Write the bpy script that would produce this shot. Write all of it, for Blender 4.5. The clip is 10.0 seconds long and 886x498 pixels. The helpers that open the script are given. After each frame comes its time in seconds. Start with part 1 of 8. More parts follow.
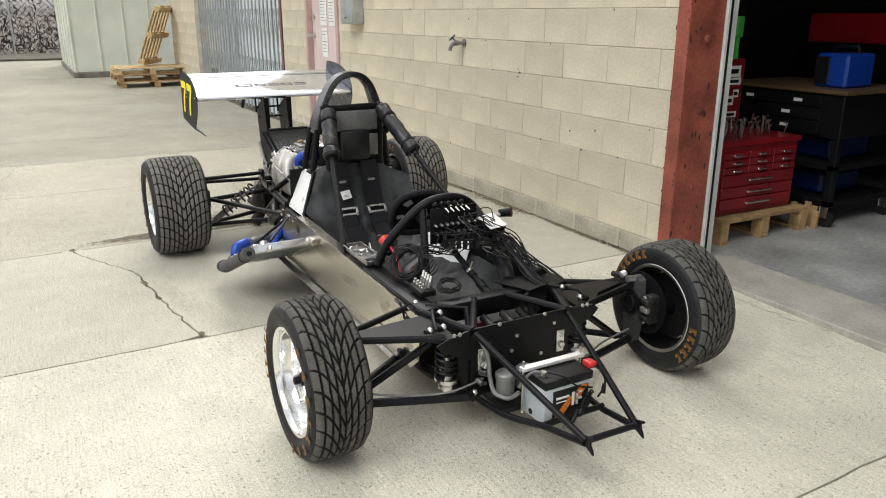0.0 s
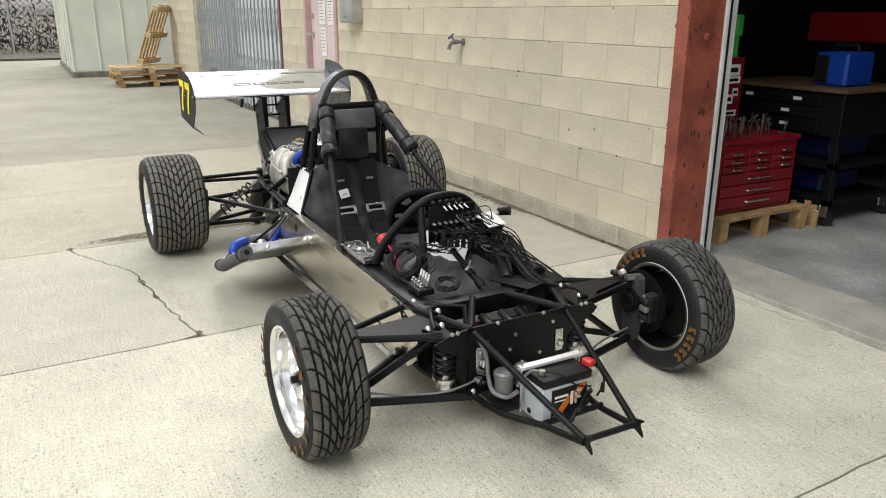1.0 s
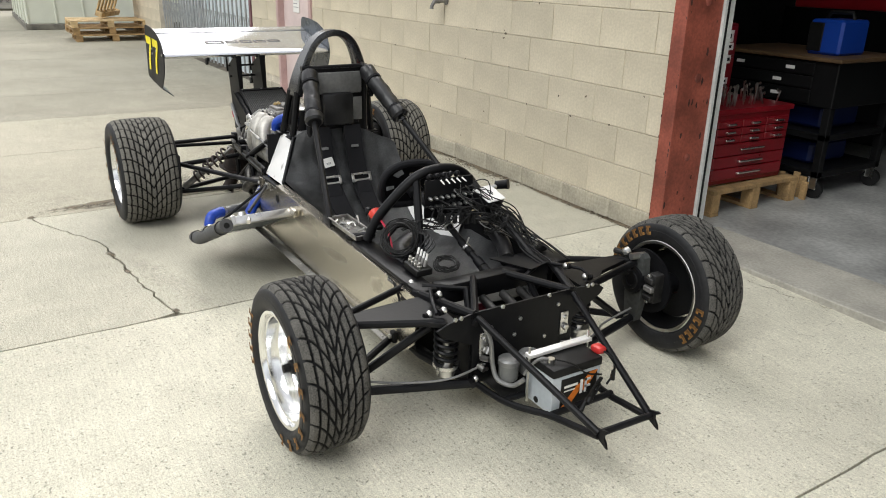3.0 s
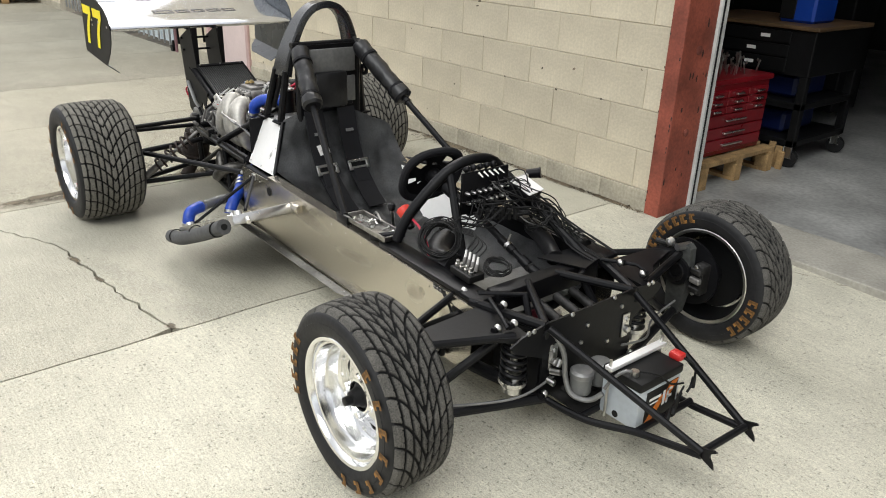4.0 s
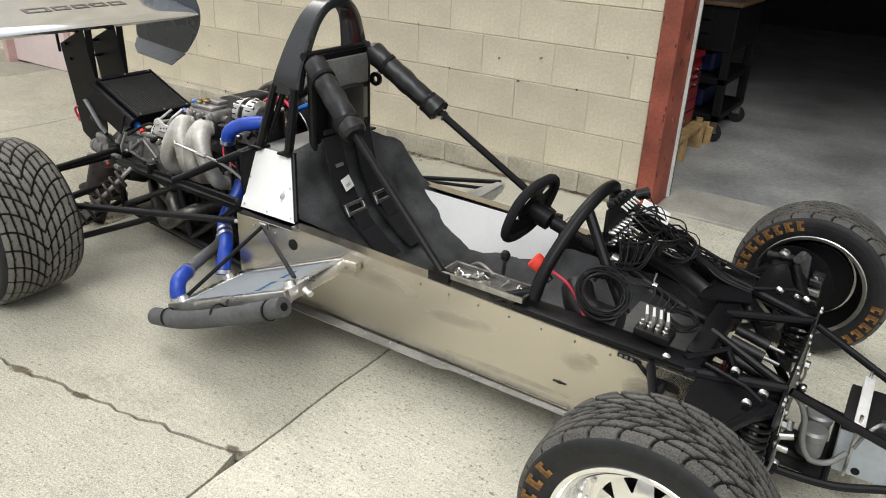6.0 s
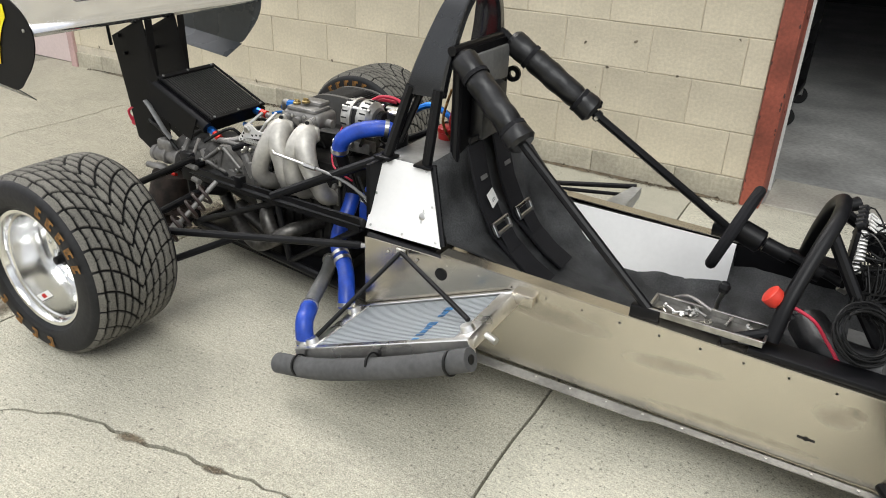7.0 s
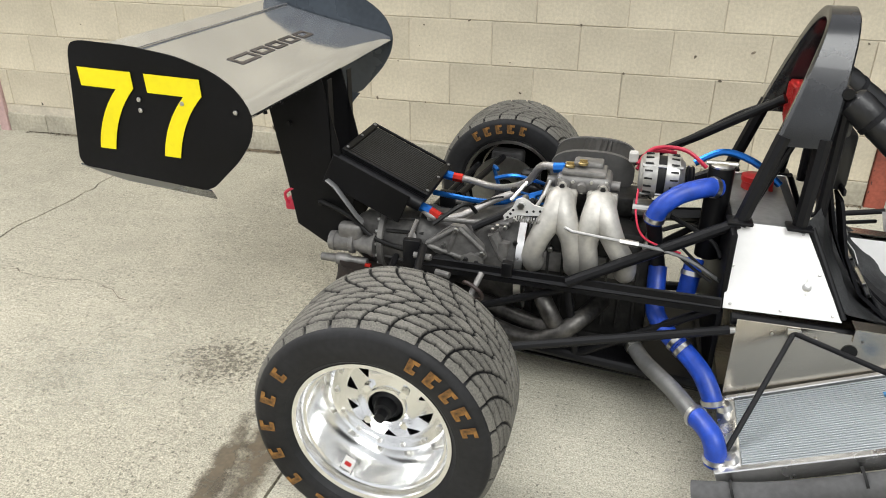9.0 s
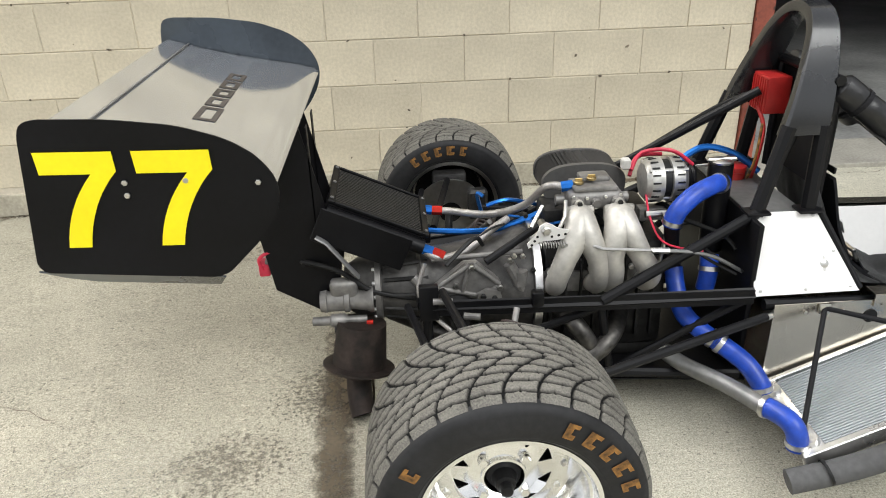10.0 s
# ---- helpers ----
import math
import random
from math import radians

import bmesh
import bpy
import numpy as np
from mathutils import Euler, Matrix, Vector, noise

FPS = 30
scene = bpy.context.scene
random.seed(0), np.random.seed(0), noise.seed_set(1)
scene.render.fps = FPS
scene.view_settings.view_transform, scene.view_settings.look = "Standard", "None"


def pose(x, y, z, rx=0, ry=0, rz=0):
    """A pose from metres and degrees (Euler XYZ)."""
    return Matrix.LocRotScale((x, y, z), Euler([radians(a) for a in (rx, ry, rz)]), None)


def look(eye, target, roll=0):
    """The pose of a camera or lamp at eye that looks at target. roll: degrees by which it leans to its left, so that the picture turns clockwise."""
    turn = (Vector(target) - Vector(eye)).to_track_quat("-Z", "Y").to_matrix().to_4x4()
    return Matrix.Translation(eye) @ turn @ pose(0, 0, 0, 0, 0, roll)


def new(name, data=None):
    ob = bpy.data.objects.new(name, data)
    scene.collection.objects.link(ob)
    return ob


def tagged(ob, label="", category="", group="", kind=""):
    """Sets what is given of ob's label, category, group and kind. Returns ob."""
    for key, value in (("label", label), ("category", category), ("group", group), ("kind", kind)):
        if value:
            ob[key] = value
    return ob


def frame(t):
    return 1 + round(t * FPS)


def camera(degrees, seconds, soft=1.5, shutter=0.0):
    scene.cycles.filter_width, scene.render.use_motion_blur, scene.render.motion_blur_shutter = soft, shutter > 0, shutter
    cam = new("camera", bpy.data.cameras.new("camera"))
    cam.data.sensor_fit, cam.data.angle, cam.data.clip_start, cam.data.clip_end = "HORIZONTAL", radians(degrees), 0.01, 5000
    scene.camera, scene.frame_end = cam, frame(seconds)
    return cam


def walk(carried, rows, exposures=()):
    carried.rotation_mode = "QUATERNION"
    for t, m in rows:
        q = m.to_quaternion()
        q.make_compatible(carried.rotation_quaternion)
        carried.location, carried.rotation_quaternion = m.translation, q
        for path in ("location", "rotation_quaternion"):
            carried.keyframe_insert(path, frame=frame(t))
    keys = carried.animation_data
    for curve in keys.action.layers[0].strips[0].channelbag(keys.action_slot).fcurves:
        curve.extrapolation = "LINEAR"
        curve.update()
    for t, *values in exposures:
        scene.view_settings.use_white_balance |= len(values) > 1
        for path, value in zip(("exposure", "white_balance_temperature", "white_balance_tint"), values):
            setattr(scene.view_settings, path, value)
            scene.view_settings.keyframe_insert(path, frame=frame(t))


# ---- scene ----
cam = camera(61.5, 10.0, 1.0)
PATH = [
    (0, (3.139, -2.907, 1.3), (1.47, -1.985, 0.696), 0.1),
    (0.5, (3.134, -2.898, 1.295), (1.463, -1.979, 0.692), 0.1),
    (1, (3.132, -2.898, 1.291), (1.464, -1.975, 0.687), 0.1),
    (1.5, (3.127, -2.893, 1.293), (1.46, -1.972, 0.684), 0.1),
    (2, (3.124, -2.88, 1.294), (1.456, -1.964, 0.681), 0.3),
    (2.5, (3.075, -2.874, 1.289), (1.418, -1.962, 0.638), 0.6),
    (4, (2.466, -3.115, 1.31), (1.044, -1.95, 0.522), 2.0),
    (4.5, (2.212, -3.231, 1.319), (0.833, -2.018, 0.525), 1.5),
    (5, (1.947, -3.343, 1.329), (0.727, -1.99, 0.502), 1.9),
    (6.5, (1.035, -3.416, 1.292), (0.119, -1.852, 0.447), 2.6),
    (7, (0.687, -3.395, 1.268), (-0.192, -1.835, 0.378), 2.2),
    (7.5, (0.343, -3.453, 1.254), (-0.472, -1.841, 0.394), 1.4),
    (8, (-0.018, -3.504, 1.254), (-0.781, -1.882, 0.368), 1.2),
    (8.5, (-0.388, -3.472, 1.261), (-1.049, -1.829, 0.333), 1.1),
    (9, (-0.71, -3.499, 1.272), (-1.177, -1.761, 0.399), 0.5),
    (9.5, (-1.053, -3.47, 1.263), (-1.41, -1.726, 0.352), 0.3),
    (10, (-1.327, -3.391, 1.303), (-1.227, -1.591, 0.436), -1.8),
]
walk(cam, [(t, look(eye, target, roll)) for t, eye, target, roll in PATH], [(0, 0.82), (5, 0.80), (8, 0.84), (9, 0.92), (9.5, 0.90), (10, 0.99)])

# ---- light ----
world = bpy.data.worlds.new("overcast_sky")
scene.world = world
world.use_nodes = True
wn, wl = world.node_tree.nodes, world.node_tree.links
sky = wn.new("ShaderNodeTexSky")
sky.sky_type, sky.sun_disc = "NISHITA", False
sky.sun_elevation, sky.sun_rotation = radians(52), radians(-60)
sky.dust_density, sky.air_density = 4.0, 1.0
grey = wn.new("ShaderNodeHueSaturation")
grey.inputs["Saturation"].default_value = 0.16
wl.new(sky.outputs[0], grey.inputs["Color"])
wl.new(grey.outputs[0], wn["Background"].inputs["Color"])
wn["Background"].inputs["Strength"].default_value = 0.15
sun = new("sun", bpy.data.lights.new("sun", "SUN"))
sun.data.energy, sun.data.angle, sun.data.color = 1.2, radians(35), (0.975, 0.985, 0.965)
sun.matrix_world = look((3, -6, 8), (0, 0, 0))

# ---- materials ----
MATS = {}


def mat(name, base, rough=0.6, metal=0.0, vary=0.12, scale=6.0, fine=70.0, bump=0.15, tint=None, islands=0.0, spec=0.5, bdist=0.003, coat=0.0, stain=None):
    """A surface with large and fine variation of colour and roughness, and fine relief."""
    if name in MATS:
        return MATS[name]
    m = MATS[name] = bpy.data.materials.new(name)
    m.use_nodes = True
    n, l = m.node_tree.nodes, m.node_tree.links
    b = n["Principled BSDF"]
    geo = n.new("ShaderNodeTexCoord")
    big, small = n.new("ShaderNodeTexNoise"), n.new("ShaderNodeTexNoise")
    for tex, s, d in ((big, scale, 6), (small, fine, 4)):
        tex.inputs["Scale"].default_value, tex.inputs["Detail"].default_value = s, d
        l.new(geo.outputs["Object"], tex.inputs["Vector"])
    mix = n.new("ShaderNodeMix")
    mix.data_type = "RGBA"
    dark = tint or tuple(c * (1 - 2.2 * vary) for c in base)
    mix.inputs[6].default_value, mix.inputs[7].default_value = (*dark, 1), (*[min(1, c * (1 + vary)) for c in base], 1)
    ramp = n.new("ShaderNodeMapRange")
    ramp.inputs[1].default_value, ramp.inputs[2].default_value = 0.32, 0.66
    l.new(big.outputs["Fac"], ramp.inputs[0])
    l.new(ramp.outputs[0], mix.inputs[0])
    speck = n.new("ShaderNodeMix")
    speck.data_type, speck.blend_type = "RGBA", "MULTIPLY"
    sr = n.new("ShaderNodeMapRange")
    sr.inputs[1].default_value, sr.inputs[2].default_value = 0.3, 0.7
    sr.inputs[3].default_value, sr.inputs[4].default_value = 1 - vary * 1.3, 1 + vary * 0.5
    l.new(small.outputs["Fac"], sr.inputs[0])
    speck.inputs[0].default_value = 1.0
    l.new(mix.outputs[2], speck.inputs[6])
    l.new(sr.outputs[0], speck.inputs[7])
    out = speck.outputs[2]
    if islands:
        info = n.new("ShaderNodeObjectInfo")
        rnd = n.new("ShaderNodeNewGeometry")
        add = n.new("ShaderNodeMath")
        add.operation = "ADD"
        l.new(info.outputs["Random"], add.inputs[0])
        l.new(rnd.outputs["Random Per Island"], add.inputs[1])
        fr = n.new("ShaderNodeMath")
        fr.operation = "FRACT"
        l.new(add.outputs[0], fr.inputs[0])
        mr = n.new("ShaderNodeMapRange")
        mr.inputs[3].default_value, mr.inputs[4].default_value = 1 - islands, 1 + islands
        l.new(fr.outputs[0], mr.inputs[0])
        im = n.new("ShaderNodeMix")
        im.data_type, im.blend_type = "RGBA", "MULTIPLY"
        im.inputs[0].default_value = 1.0
        l.new(out, im.inputs[6])
        l.new(mr.outputs[0], im.inputs[7])
        out = im.outputs[2]
    l.new(out, b.inputs["Base Color"])
    rr = n.new("ShaderNodeMapRange")
    rr.inputs[3].default_value, rr.inputs[4].default_value = max(0.02, rough * 0.8), min(1, rough * 1.2)
    l.new(big.outputs["Fac"], rr.inputs[0])
    l.new(rr.outputs[0], b.inputs["Roughness"])
    b.inputs["Metallic"].default_value = metal
    b.inputs["Specular IOR Level"].default_value = spec
    b.inputs["Coat Weight"].default_value = coat
    if bump:
        bp = n.new("ShaderNodeBump")
        bp.inputs["Strength"].default_value, bp.inputs["Distance"].default_value = bump, bdist
        l.new(small.outputs["Fac"], bp.inputs["Height"])
        l.new(bp.outputs[0], b.inputs["Normal"])
    return m


BLACK = mat("black_powder_coat", (0.006, 0.006, 0.007), 0.42, vary=0.15, bump=0.08, spec=0.22)
SATIN = mat("satin_black_panel", (0.004, 0.004, 0.005), 0.5, vary=0.2, bump=0.05, spec=0.18)
RUBBER = mat("tyre_rubber", (0.016, 0.016, 0.017), 0.60, vary=0.18, bump=0.25, scale=9, spec=0.3)
ALU = mat("brushed_aluminium", (0.58, 0.54, 0.465), 0.24, 0.95, vary=0.05, scale=0.5, fine=160, bump=0.03)
BRIGHT = mat("bright_aluminium", (0.80, 0.79, 0.77), 0.28, 1.0, vary=0.06, bump=0.03)
CHROME = mat("polished_rim", (0.86, 0.86, 0.85), 0.17, 1.0, vary=0.02, bump=0.0)
MIRROR = mat("polished_wing_skin", (0.70, 0.715, 0.74), 0.09, 0.85, vary=0.03, scale=2.5, fine=3, bump=0.015)
CAST = mat("cast_aluminium", (0.23, 0.222, 0.21), 0.5, 0.5, vary=0.16, scale=18, bump=0.25)
RUNNER = mat("bead_blasted_runner", (0.52, 0.50, 0.455), 0.5, 0.5, vary=0.10, scale=12, bump=0.2)
STEEL = mat("zinc_steel", (0.62, 0.61, 0.58), 0.3, 1.0, vary=0.1, bump=0.05)
WHITE = mat("white_painted_panel", (0.82, 0.81, 0.79), 0.4, vary=0.02, bump=0.02)
FABRIC = mat("black_fabric", (0.098, 0.100, 0.102), 0.45, vary=0.28, scale=9, fine=220, bump=0.3, spec=0.4)
WEB = mat("harness_webbing", (0.013, 0.013, 0.015), 0.8, vary=0.15, fine=300, bump=0.3, spec=0.2)
PINKRED = mat("pinkish_red_plastic", (0.62, 0.03, 0.07), 0.4, vary=0.1, bump=0.02)
VINYL = mat("black_vinyl_pad", (0.009, 0.009, 0.010), 0.40, vary=0.3, scale=14, fine=55, bump=0.45)
FOAM = mat("grey_foam", (0.085, 0.085, 0.085), 0.9, vary=0.15, bump=0.3)
BLUE = mat("blue_silicone", (0.011, 0.060, 0.42), 0.4, vary=0.15, bump=0.05, scale=20)
BLUEAN = mat("blue_anodised", (0.02, 0.16, 0.55), 0.3, 0.8, vary=0.1, bump=0)
REDAN = mat("red_anodised", (0.55, 0.03, 0.02), 0.3, 0.8, vary=0.1, bump=0)
RED = mat("red_plastic", (0.50, 0.025, 0.022), 0.4, vary=0.1, bump=0.03)
CABLE = mat("black_cable", (0.009, 0.009, 0.009), 0.5, vary=0.1, bump=0, spec=0.25)
BRAID = mat("braided_steel_hose", (0.42, 0.40, 0.38), 0.42, 0.7, vary=0.15, fine=260, bump=0.5)
GREYTUBE = mat("grey_aluminium_pipe", (0.25, 0.25, 0.245), 0.45, 0.6, vary=0.1)
YELLOW = mat("yellow_vinyl", (0.88, 0.74, 0.0), 0.5, vary=0.03, bump=0)
GOLD = mat("faded_yellow_lettering", (0.26, 0.125, 0.028), 0.8, vary=0.4, scale=60, bump=0.1)
CORE = mat("radiator_core", (0.20, 0.22, 0.235), 0.5, 0.2, vary=0.04, scale=4, bump=0.1)
CREAM = mat("old_white_paint", (0.62, 0.60, 0.56), 0.5, vary=0.1)
MILLED = mat("milled_aluminium", (0.80, 0.79, 0.77), 0.4, 0.35, vary=0.05, bump=0.02)
# black plate with reflected sky sheen painted in as a slate-blue base
GLOSS = mat("gloss_black_plate", (0.040, 0.050, 0.061), 0.27, vary=0.1, bump=0.02, spec=0.45)
GRIME = mat("oily_black_casting", (0.030, 0.029, 0.028), 0.5, 0.4, vary=0.35, scale=16, bump=0.3)
BATT = mat("grey_battery_case", (0.50, 0.54, 0.57), 0.45, vary=0.06)
ORANGE = mat("orange_print", (0.75, 0.20, 0.02), 0.5, vary=0.1, bump=0)
BROWN = mat("rusty_steel", (0.036, 0.025, 0.020), 0.7, 0.4, vary=0.3, scale=20)
BRASS = mat("brass", (0.42, 0.32, 0.15), 0.35, 1.0, vary=0.1)


def concrete(name, base, grit=1.0):
    """Old brushed concrete: broad stains, faint broom lines, sandy grain and small dark pits."""
    m = MATS[name] = bpy.data.materials.new(name)
    m.use_nodes = True
    n, l = m.node_tree.nodes, m.node_tree.links
    b = n["Principled BSDF"]
    co = n.new("ShaderNodeTexCoord")

    def noise_at(scale, detail, stretch=(1, 1, 1)):
        mp, tx = n.new("ShaderNodeMapping"), n.new("ShaderNodeTexNoise")
        mp.inputs["Scale"].default_value = stretch
        tx.inputs["Scale"].default_value, tx.inputs["Detail"].default_value = scale, detail
        l.new(co.outputs["Object"], mp.inputs["Vector"])
        l.new(mp.outputs[0], tx.inputs["Vector"])
        return tx.outputs["Fac"]

    def spread(sock, lo, hi, a, z):
        r = n.new("ShaderNodeMapRange")
        for i, v in enumerate((lo, hi, a, z)):
            r.inputs[1 + i].default_value = v
        l.new(sock, r.inputs[0])
        return r.outputs[0]

    def times(a, c):
        q = n.new("ShaderNodeMath")
        q.operation = "MULTIPLY"
        l.new(a, q.inputs[0])
        l.new(c, q.inputs[1])
        return q.outputs[0]
    grain = noise_at(250, 2)
    pits = noise_at(95, 2)
    f = spread(noise_at(0.9, 6), 0.3, 0.7, 0.86, 1.07)
    f = times(f, spread(noise_at(7, 5), 0.3, 0.7, 0.93, 1.05))
    f = times(f, spread(noise_at(8, 4, (1, 22, 1)), 0.3, 0.7, 0.90, 1.07))
    f = times(f, spread(grain, 0.3, 0.7, 1 - 0.46 * grit, 1 + 0.30 * grit))
    f = times(f, spread(noise_at(105, 3), 0.3, 0.7, 1 - 0.20 * grit, 1 + 0.12 * grit))
    f = times(f, spread(pits, 0.29, 0.38, 0.50, 1.0))
    mix = n.new("ShaderNodeMix")
    mix.data_type, mix.blend_type = "RGBA", "MULTIPLY"
    mix.inputs[0].default_value = 1.0
    mix.inputs[6].default_value = (*base, 1)
    l.new(f, mix.inputs[7])
    l.new(mix.outputs[2], b.inputs["Base Color"])
    b.inputs["Roughness"].default_value = 0.9
    b.inputs["Specular IOR Level"].default_value = 0.2
    bp = n.new("ShaderNodeBump")
    bp.inputs["Strength"].default_value, bp.inputs["Distance"].default_value = 0.55, 0.004
    l.new(times(grain, spread(pits, 0.27, 0.36, 0.3, 1.0)), bp.inputs["Height"])
    l.new(bp.outputs[0], b.inputs["Normal"])
    return m


CONCRETE = concrete("concrete", (0.520, 0.496, 0.402), 0.85)
# slab tones step from pale at the front to dark far off
DARKCONC = concrete("weathered_concrete", (0.474, 0.444, 0.352))
FARCONC = concrete("far_weathered_concrete", (0.378, 0.357, 0.286))
MIDCONC = concrete("mid_concrete", (0.60, 0.574, 0.466), 0.6)
PALECONC = concrete("pale_concrete", (0.63, 0.602, 0.49), 0.6)
BLOCKM = mat("painted_block", (0.612, 0.548, 0.420), 0.85, vary=0.09, scale=2.2, fine=75, bump=0.6, islands=0.06, spec=0.2, bdist=0.004)
BASEM = mat("weathered_base_block", (0.52, 0.48, 0.38), 0.9, vary=0.16, scale=4, fine=60, bump=0.7, islands=0.05, spec=0.2, bdist=0.005)
MORTAR = mat("mortar", (0.62, 0.56, 0.45), 0.95, vary=0.1, bump=0.5)
POST = mat("red_oxide_steel", (0.31, 0.078, 0.048), 0.6, vary=0.2, scale=5, bump=0.2)
POSTIN = mat("dark_red_oxide_steel", (0.24, 0.066, 0.045), 0.6, vary=0.22, scale=7, bump=0.2)
PINK = mat("pale_pink_door_paint", (0.66, 0.54, 0.52), 0.55, vary=0.05, scale=2)
GALV = mat("galvanised_steel", (0.46, 0.47, 0.47), 0.45, 0.7, vary=0.1, scale=10)
TRACK = mat("pale_grey_door_track", (0.62, 0.63, 0.61), 0.45, vary=0.08)
PINE = mat("pallet_pine", (0.60, 0.44, 0.235), 0.75, vary=0.16, scale=9, fine=90, bump=0.3, islands=0.14)
DULLPINE = mat("dull_pallet_pine", (0.42, 0.27, 0.12), 0.8, vary=0.2, scale=9, fine=90, bump=0.3, islands=0.14)
CONTAINER = mat("pale_green_container_paint", (0.66, 0.68, 0.58), 0.5, vary=0.05, scale=1.5)
SHUTTER = mat("pale_blue_shutter", (0.68, 0.75, 0.78), 0.5, vary=0.05)
TOOLRED = mat("red_enamel", (0.19, 0.006, 0.011), 0.3, vary=0.08, bump=0.02)
# near black: garage shade is put into the cart and cabinet colour
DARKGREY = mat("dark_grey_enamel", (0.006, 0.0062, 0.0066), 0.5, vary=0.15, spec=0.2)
GARFLOOR = mat("garage_concrete", (0.36, 0.36, 0.345), 0.45, vary=0.18, scale=2.2, fine=40, bump=0.15)
# near-black base puts the unlit room's shade into walls and ceiling
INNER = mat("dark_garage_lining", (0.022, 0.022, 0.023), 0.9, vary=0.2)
# darkened base carries the garage shade on the cart top
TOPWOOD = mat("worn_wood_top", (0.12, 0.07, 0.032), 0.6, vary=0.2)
DEBRIS = mat("dry_leaf_litter", (0.10, 0.075, 0.045), 0.95, vary=0.35, islands=0.3)
PAPER = mat("white_paper", (0.78, 0.77, 0.74), 0.7, vary=0.03, bump=0)
GREEN = mat("green_plastic", (0.05, 0.42, 0.06), 0.45, vary=0.05)
# bin blue taken almost to black, shade under the cart included
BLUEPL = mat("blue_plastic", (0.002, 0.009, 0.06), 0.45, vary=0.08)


# ---- shape helpers ----
def V(*a):
    return Vector(a)


def mesh_of(bm, material, name, smooth=30):
    me = bpy.data.meshes.new(name)
    bmesh.ops.recalc_face_normals(bm, faces=bm.faces)
    bm.to_mesh(me)
    bm.free()
    for m in material if isinstance(material, (list, tuple)) else [material]:
        me.materials.append(m)
    if smooth:
        me.shade_smooth()
        me.set_sharp_from_angle(angle=radians(smooth))
    return me


def part(name, bm, material, parent=None, label="", smooth=35):
    ob = new(name, mesh_of(bm, material, name, smooth))
    if parent:
        ob.parent = parent
    return tagged(ob, label)


def thing(name, at=(0, 0, 0), label="", category="", group="", kind="", turn=0):
    ob = new(name)
    ob.empty_display_size = 0.1
    ob.matrix_world = pose(*at, 0, 0, turn)
    return tagged(ob, label, category, group, kind)


def box(bm, lo, hi, bevel=0.0, m=None, segs=1):
    """A bevelled block between two corners."""
    lo, hi = Vector(lo), Vector(hi)
    r = bmesh.ops.create_cube(bm, size=1)
    vs = r["verts"]
    for v in vs:
        v.co = Vector(((lo[i] + hi[i]) / 2 + v.co[i] * (hi[i] - lo[i]) for i in range(3)))
    if m is not None:
        bmesh.ops.transform(bm, matrix=m, verts=vs)
    if bevel:
        es = list({e for v in vs for e in v.link_edges})
        bmesh.ops.bevel(bm, geom=es, offset=bevel, segments=segs, profile=0.5, affect="EDGES")
    return bm


def smooth_path(pts, n=6):
    """A Catmull-Rom line through the points."""
    pts = [Vector(p) for p in pts]
    if len(pts) < 3:
        return pts
    out = []
    for i in range(len(pts) - 1):
        p0, p1, p2, p3 = pts[max(i - 1, 0)], pts[i], pts[i + 1], pts[min(i + 2, len(pts) - 1)]
        for k in range(n):
            t = k / n
            out.append(0.5 * (2 * p1 + (p2 - p0) * t + (2 * p0 - 5 * p1 + 4 * p2 - p3) * t * t + (3 * p1 - p0 - 3 * p2 + p3) * t ** 3))
    return out + [pts[-1]]


def tube(bm, pts, r, seg=10, curve=0, closed=False, flat=1.0):
    """A round bar along a line; r may be one radius or one for each point; flat squashes it across."""
    pts = smooth_path(pts, curve) if curve else [Vector(p) for p in pts]
    n = len(pts)
    rs = r if isinstance(r, (list, tuple)) else [r] * n
    if len(rs) != n:
        rs = [float(q) for q in np.interp(np.linspace(0, 1, n), np.linspace(0, 1, len(rs)), rs)]
    rings, up = [], None
    for i, p in enumerate(pts):
        a = pts[(i + 1) % n] if closed or i < n - 1 else p
        b = pts[i - 1] if closed or i else p
        d = (a - b).normalized()
        if up is None:
            up = d.orthogonal().normalized() if abs(d.z) > 0.95 else (Vector((0, 0, 1)) - d * d.z).normalized()
        up = (up - d * up.dot(d)).normalized()
        side = d.cross(up)
        rings.append([bm.verts.new(p + rs[i] * (math.cos(t) * side + flat * math.sin(t) * up)) for t in (2 * math.pi * k / seg for k in range(seg))])
    for i in range(n if closed else n - 1):
        a, b = rings[i], rings[(i + 1) % n]
        for k in range(seg):
            bm.faces.new((a[k], a[(k + 1) % seg], b[(k + 1) % seg], b[k]))
    if not closed:
        bm.faces.new(rings[0][::-1])
        bm.faces.new(rings[-1])
    return bm


def lathe(bm, profile, seg=32, m=None, cap=True, arc=None):
    """A turned body round the local y axis: profile rows of (y, radius)."""
    m = m or Matrix()
    rings = []
    for y, r in profile:
        rings.append([bm.verts.new(m @ Vector((r * math.cos(t), y, r * math.sin(t)))) for t in (2 * math.pi * k / seg for k in range(seg))])
    for a, b in zip(rings, rings[1:]):
        for k in range(seg):
            bm.faces.new((a[k], a[(k + 1) % seg], b[(k + 1) % seg], b[k]))
    if cap:
        bm.faces.new(rings[0][::-1])
        bm.faces.new(rings[-1])
    return bm


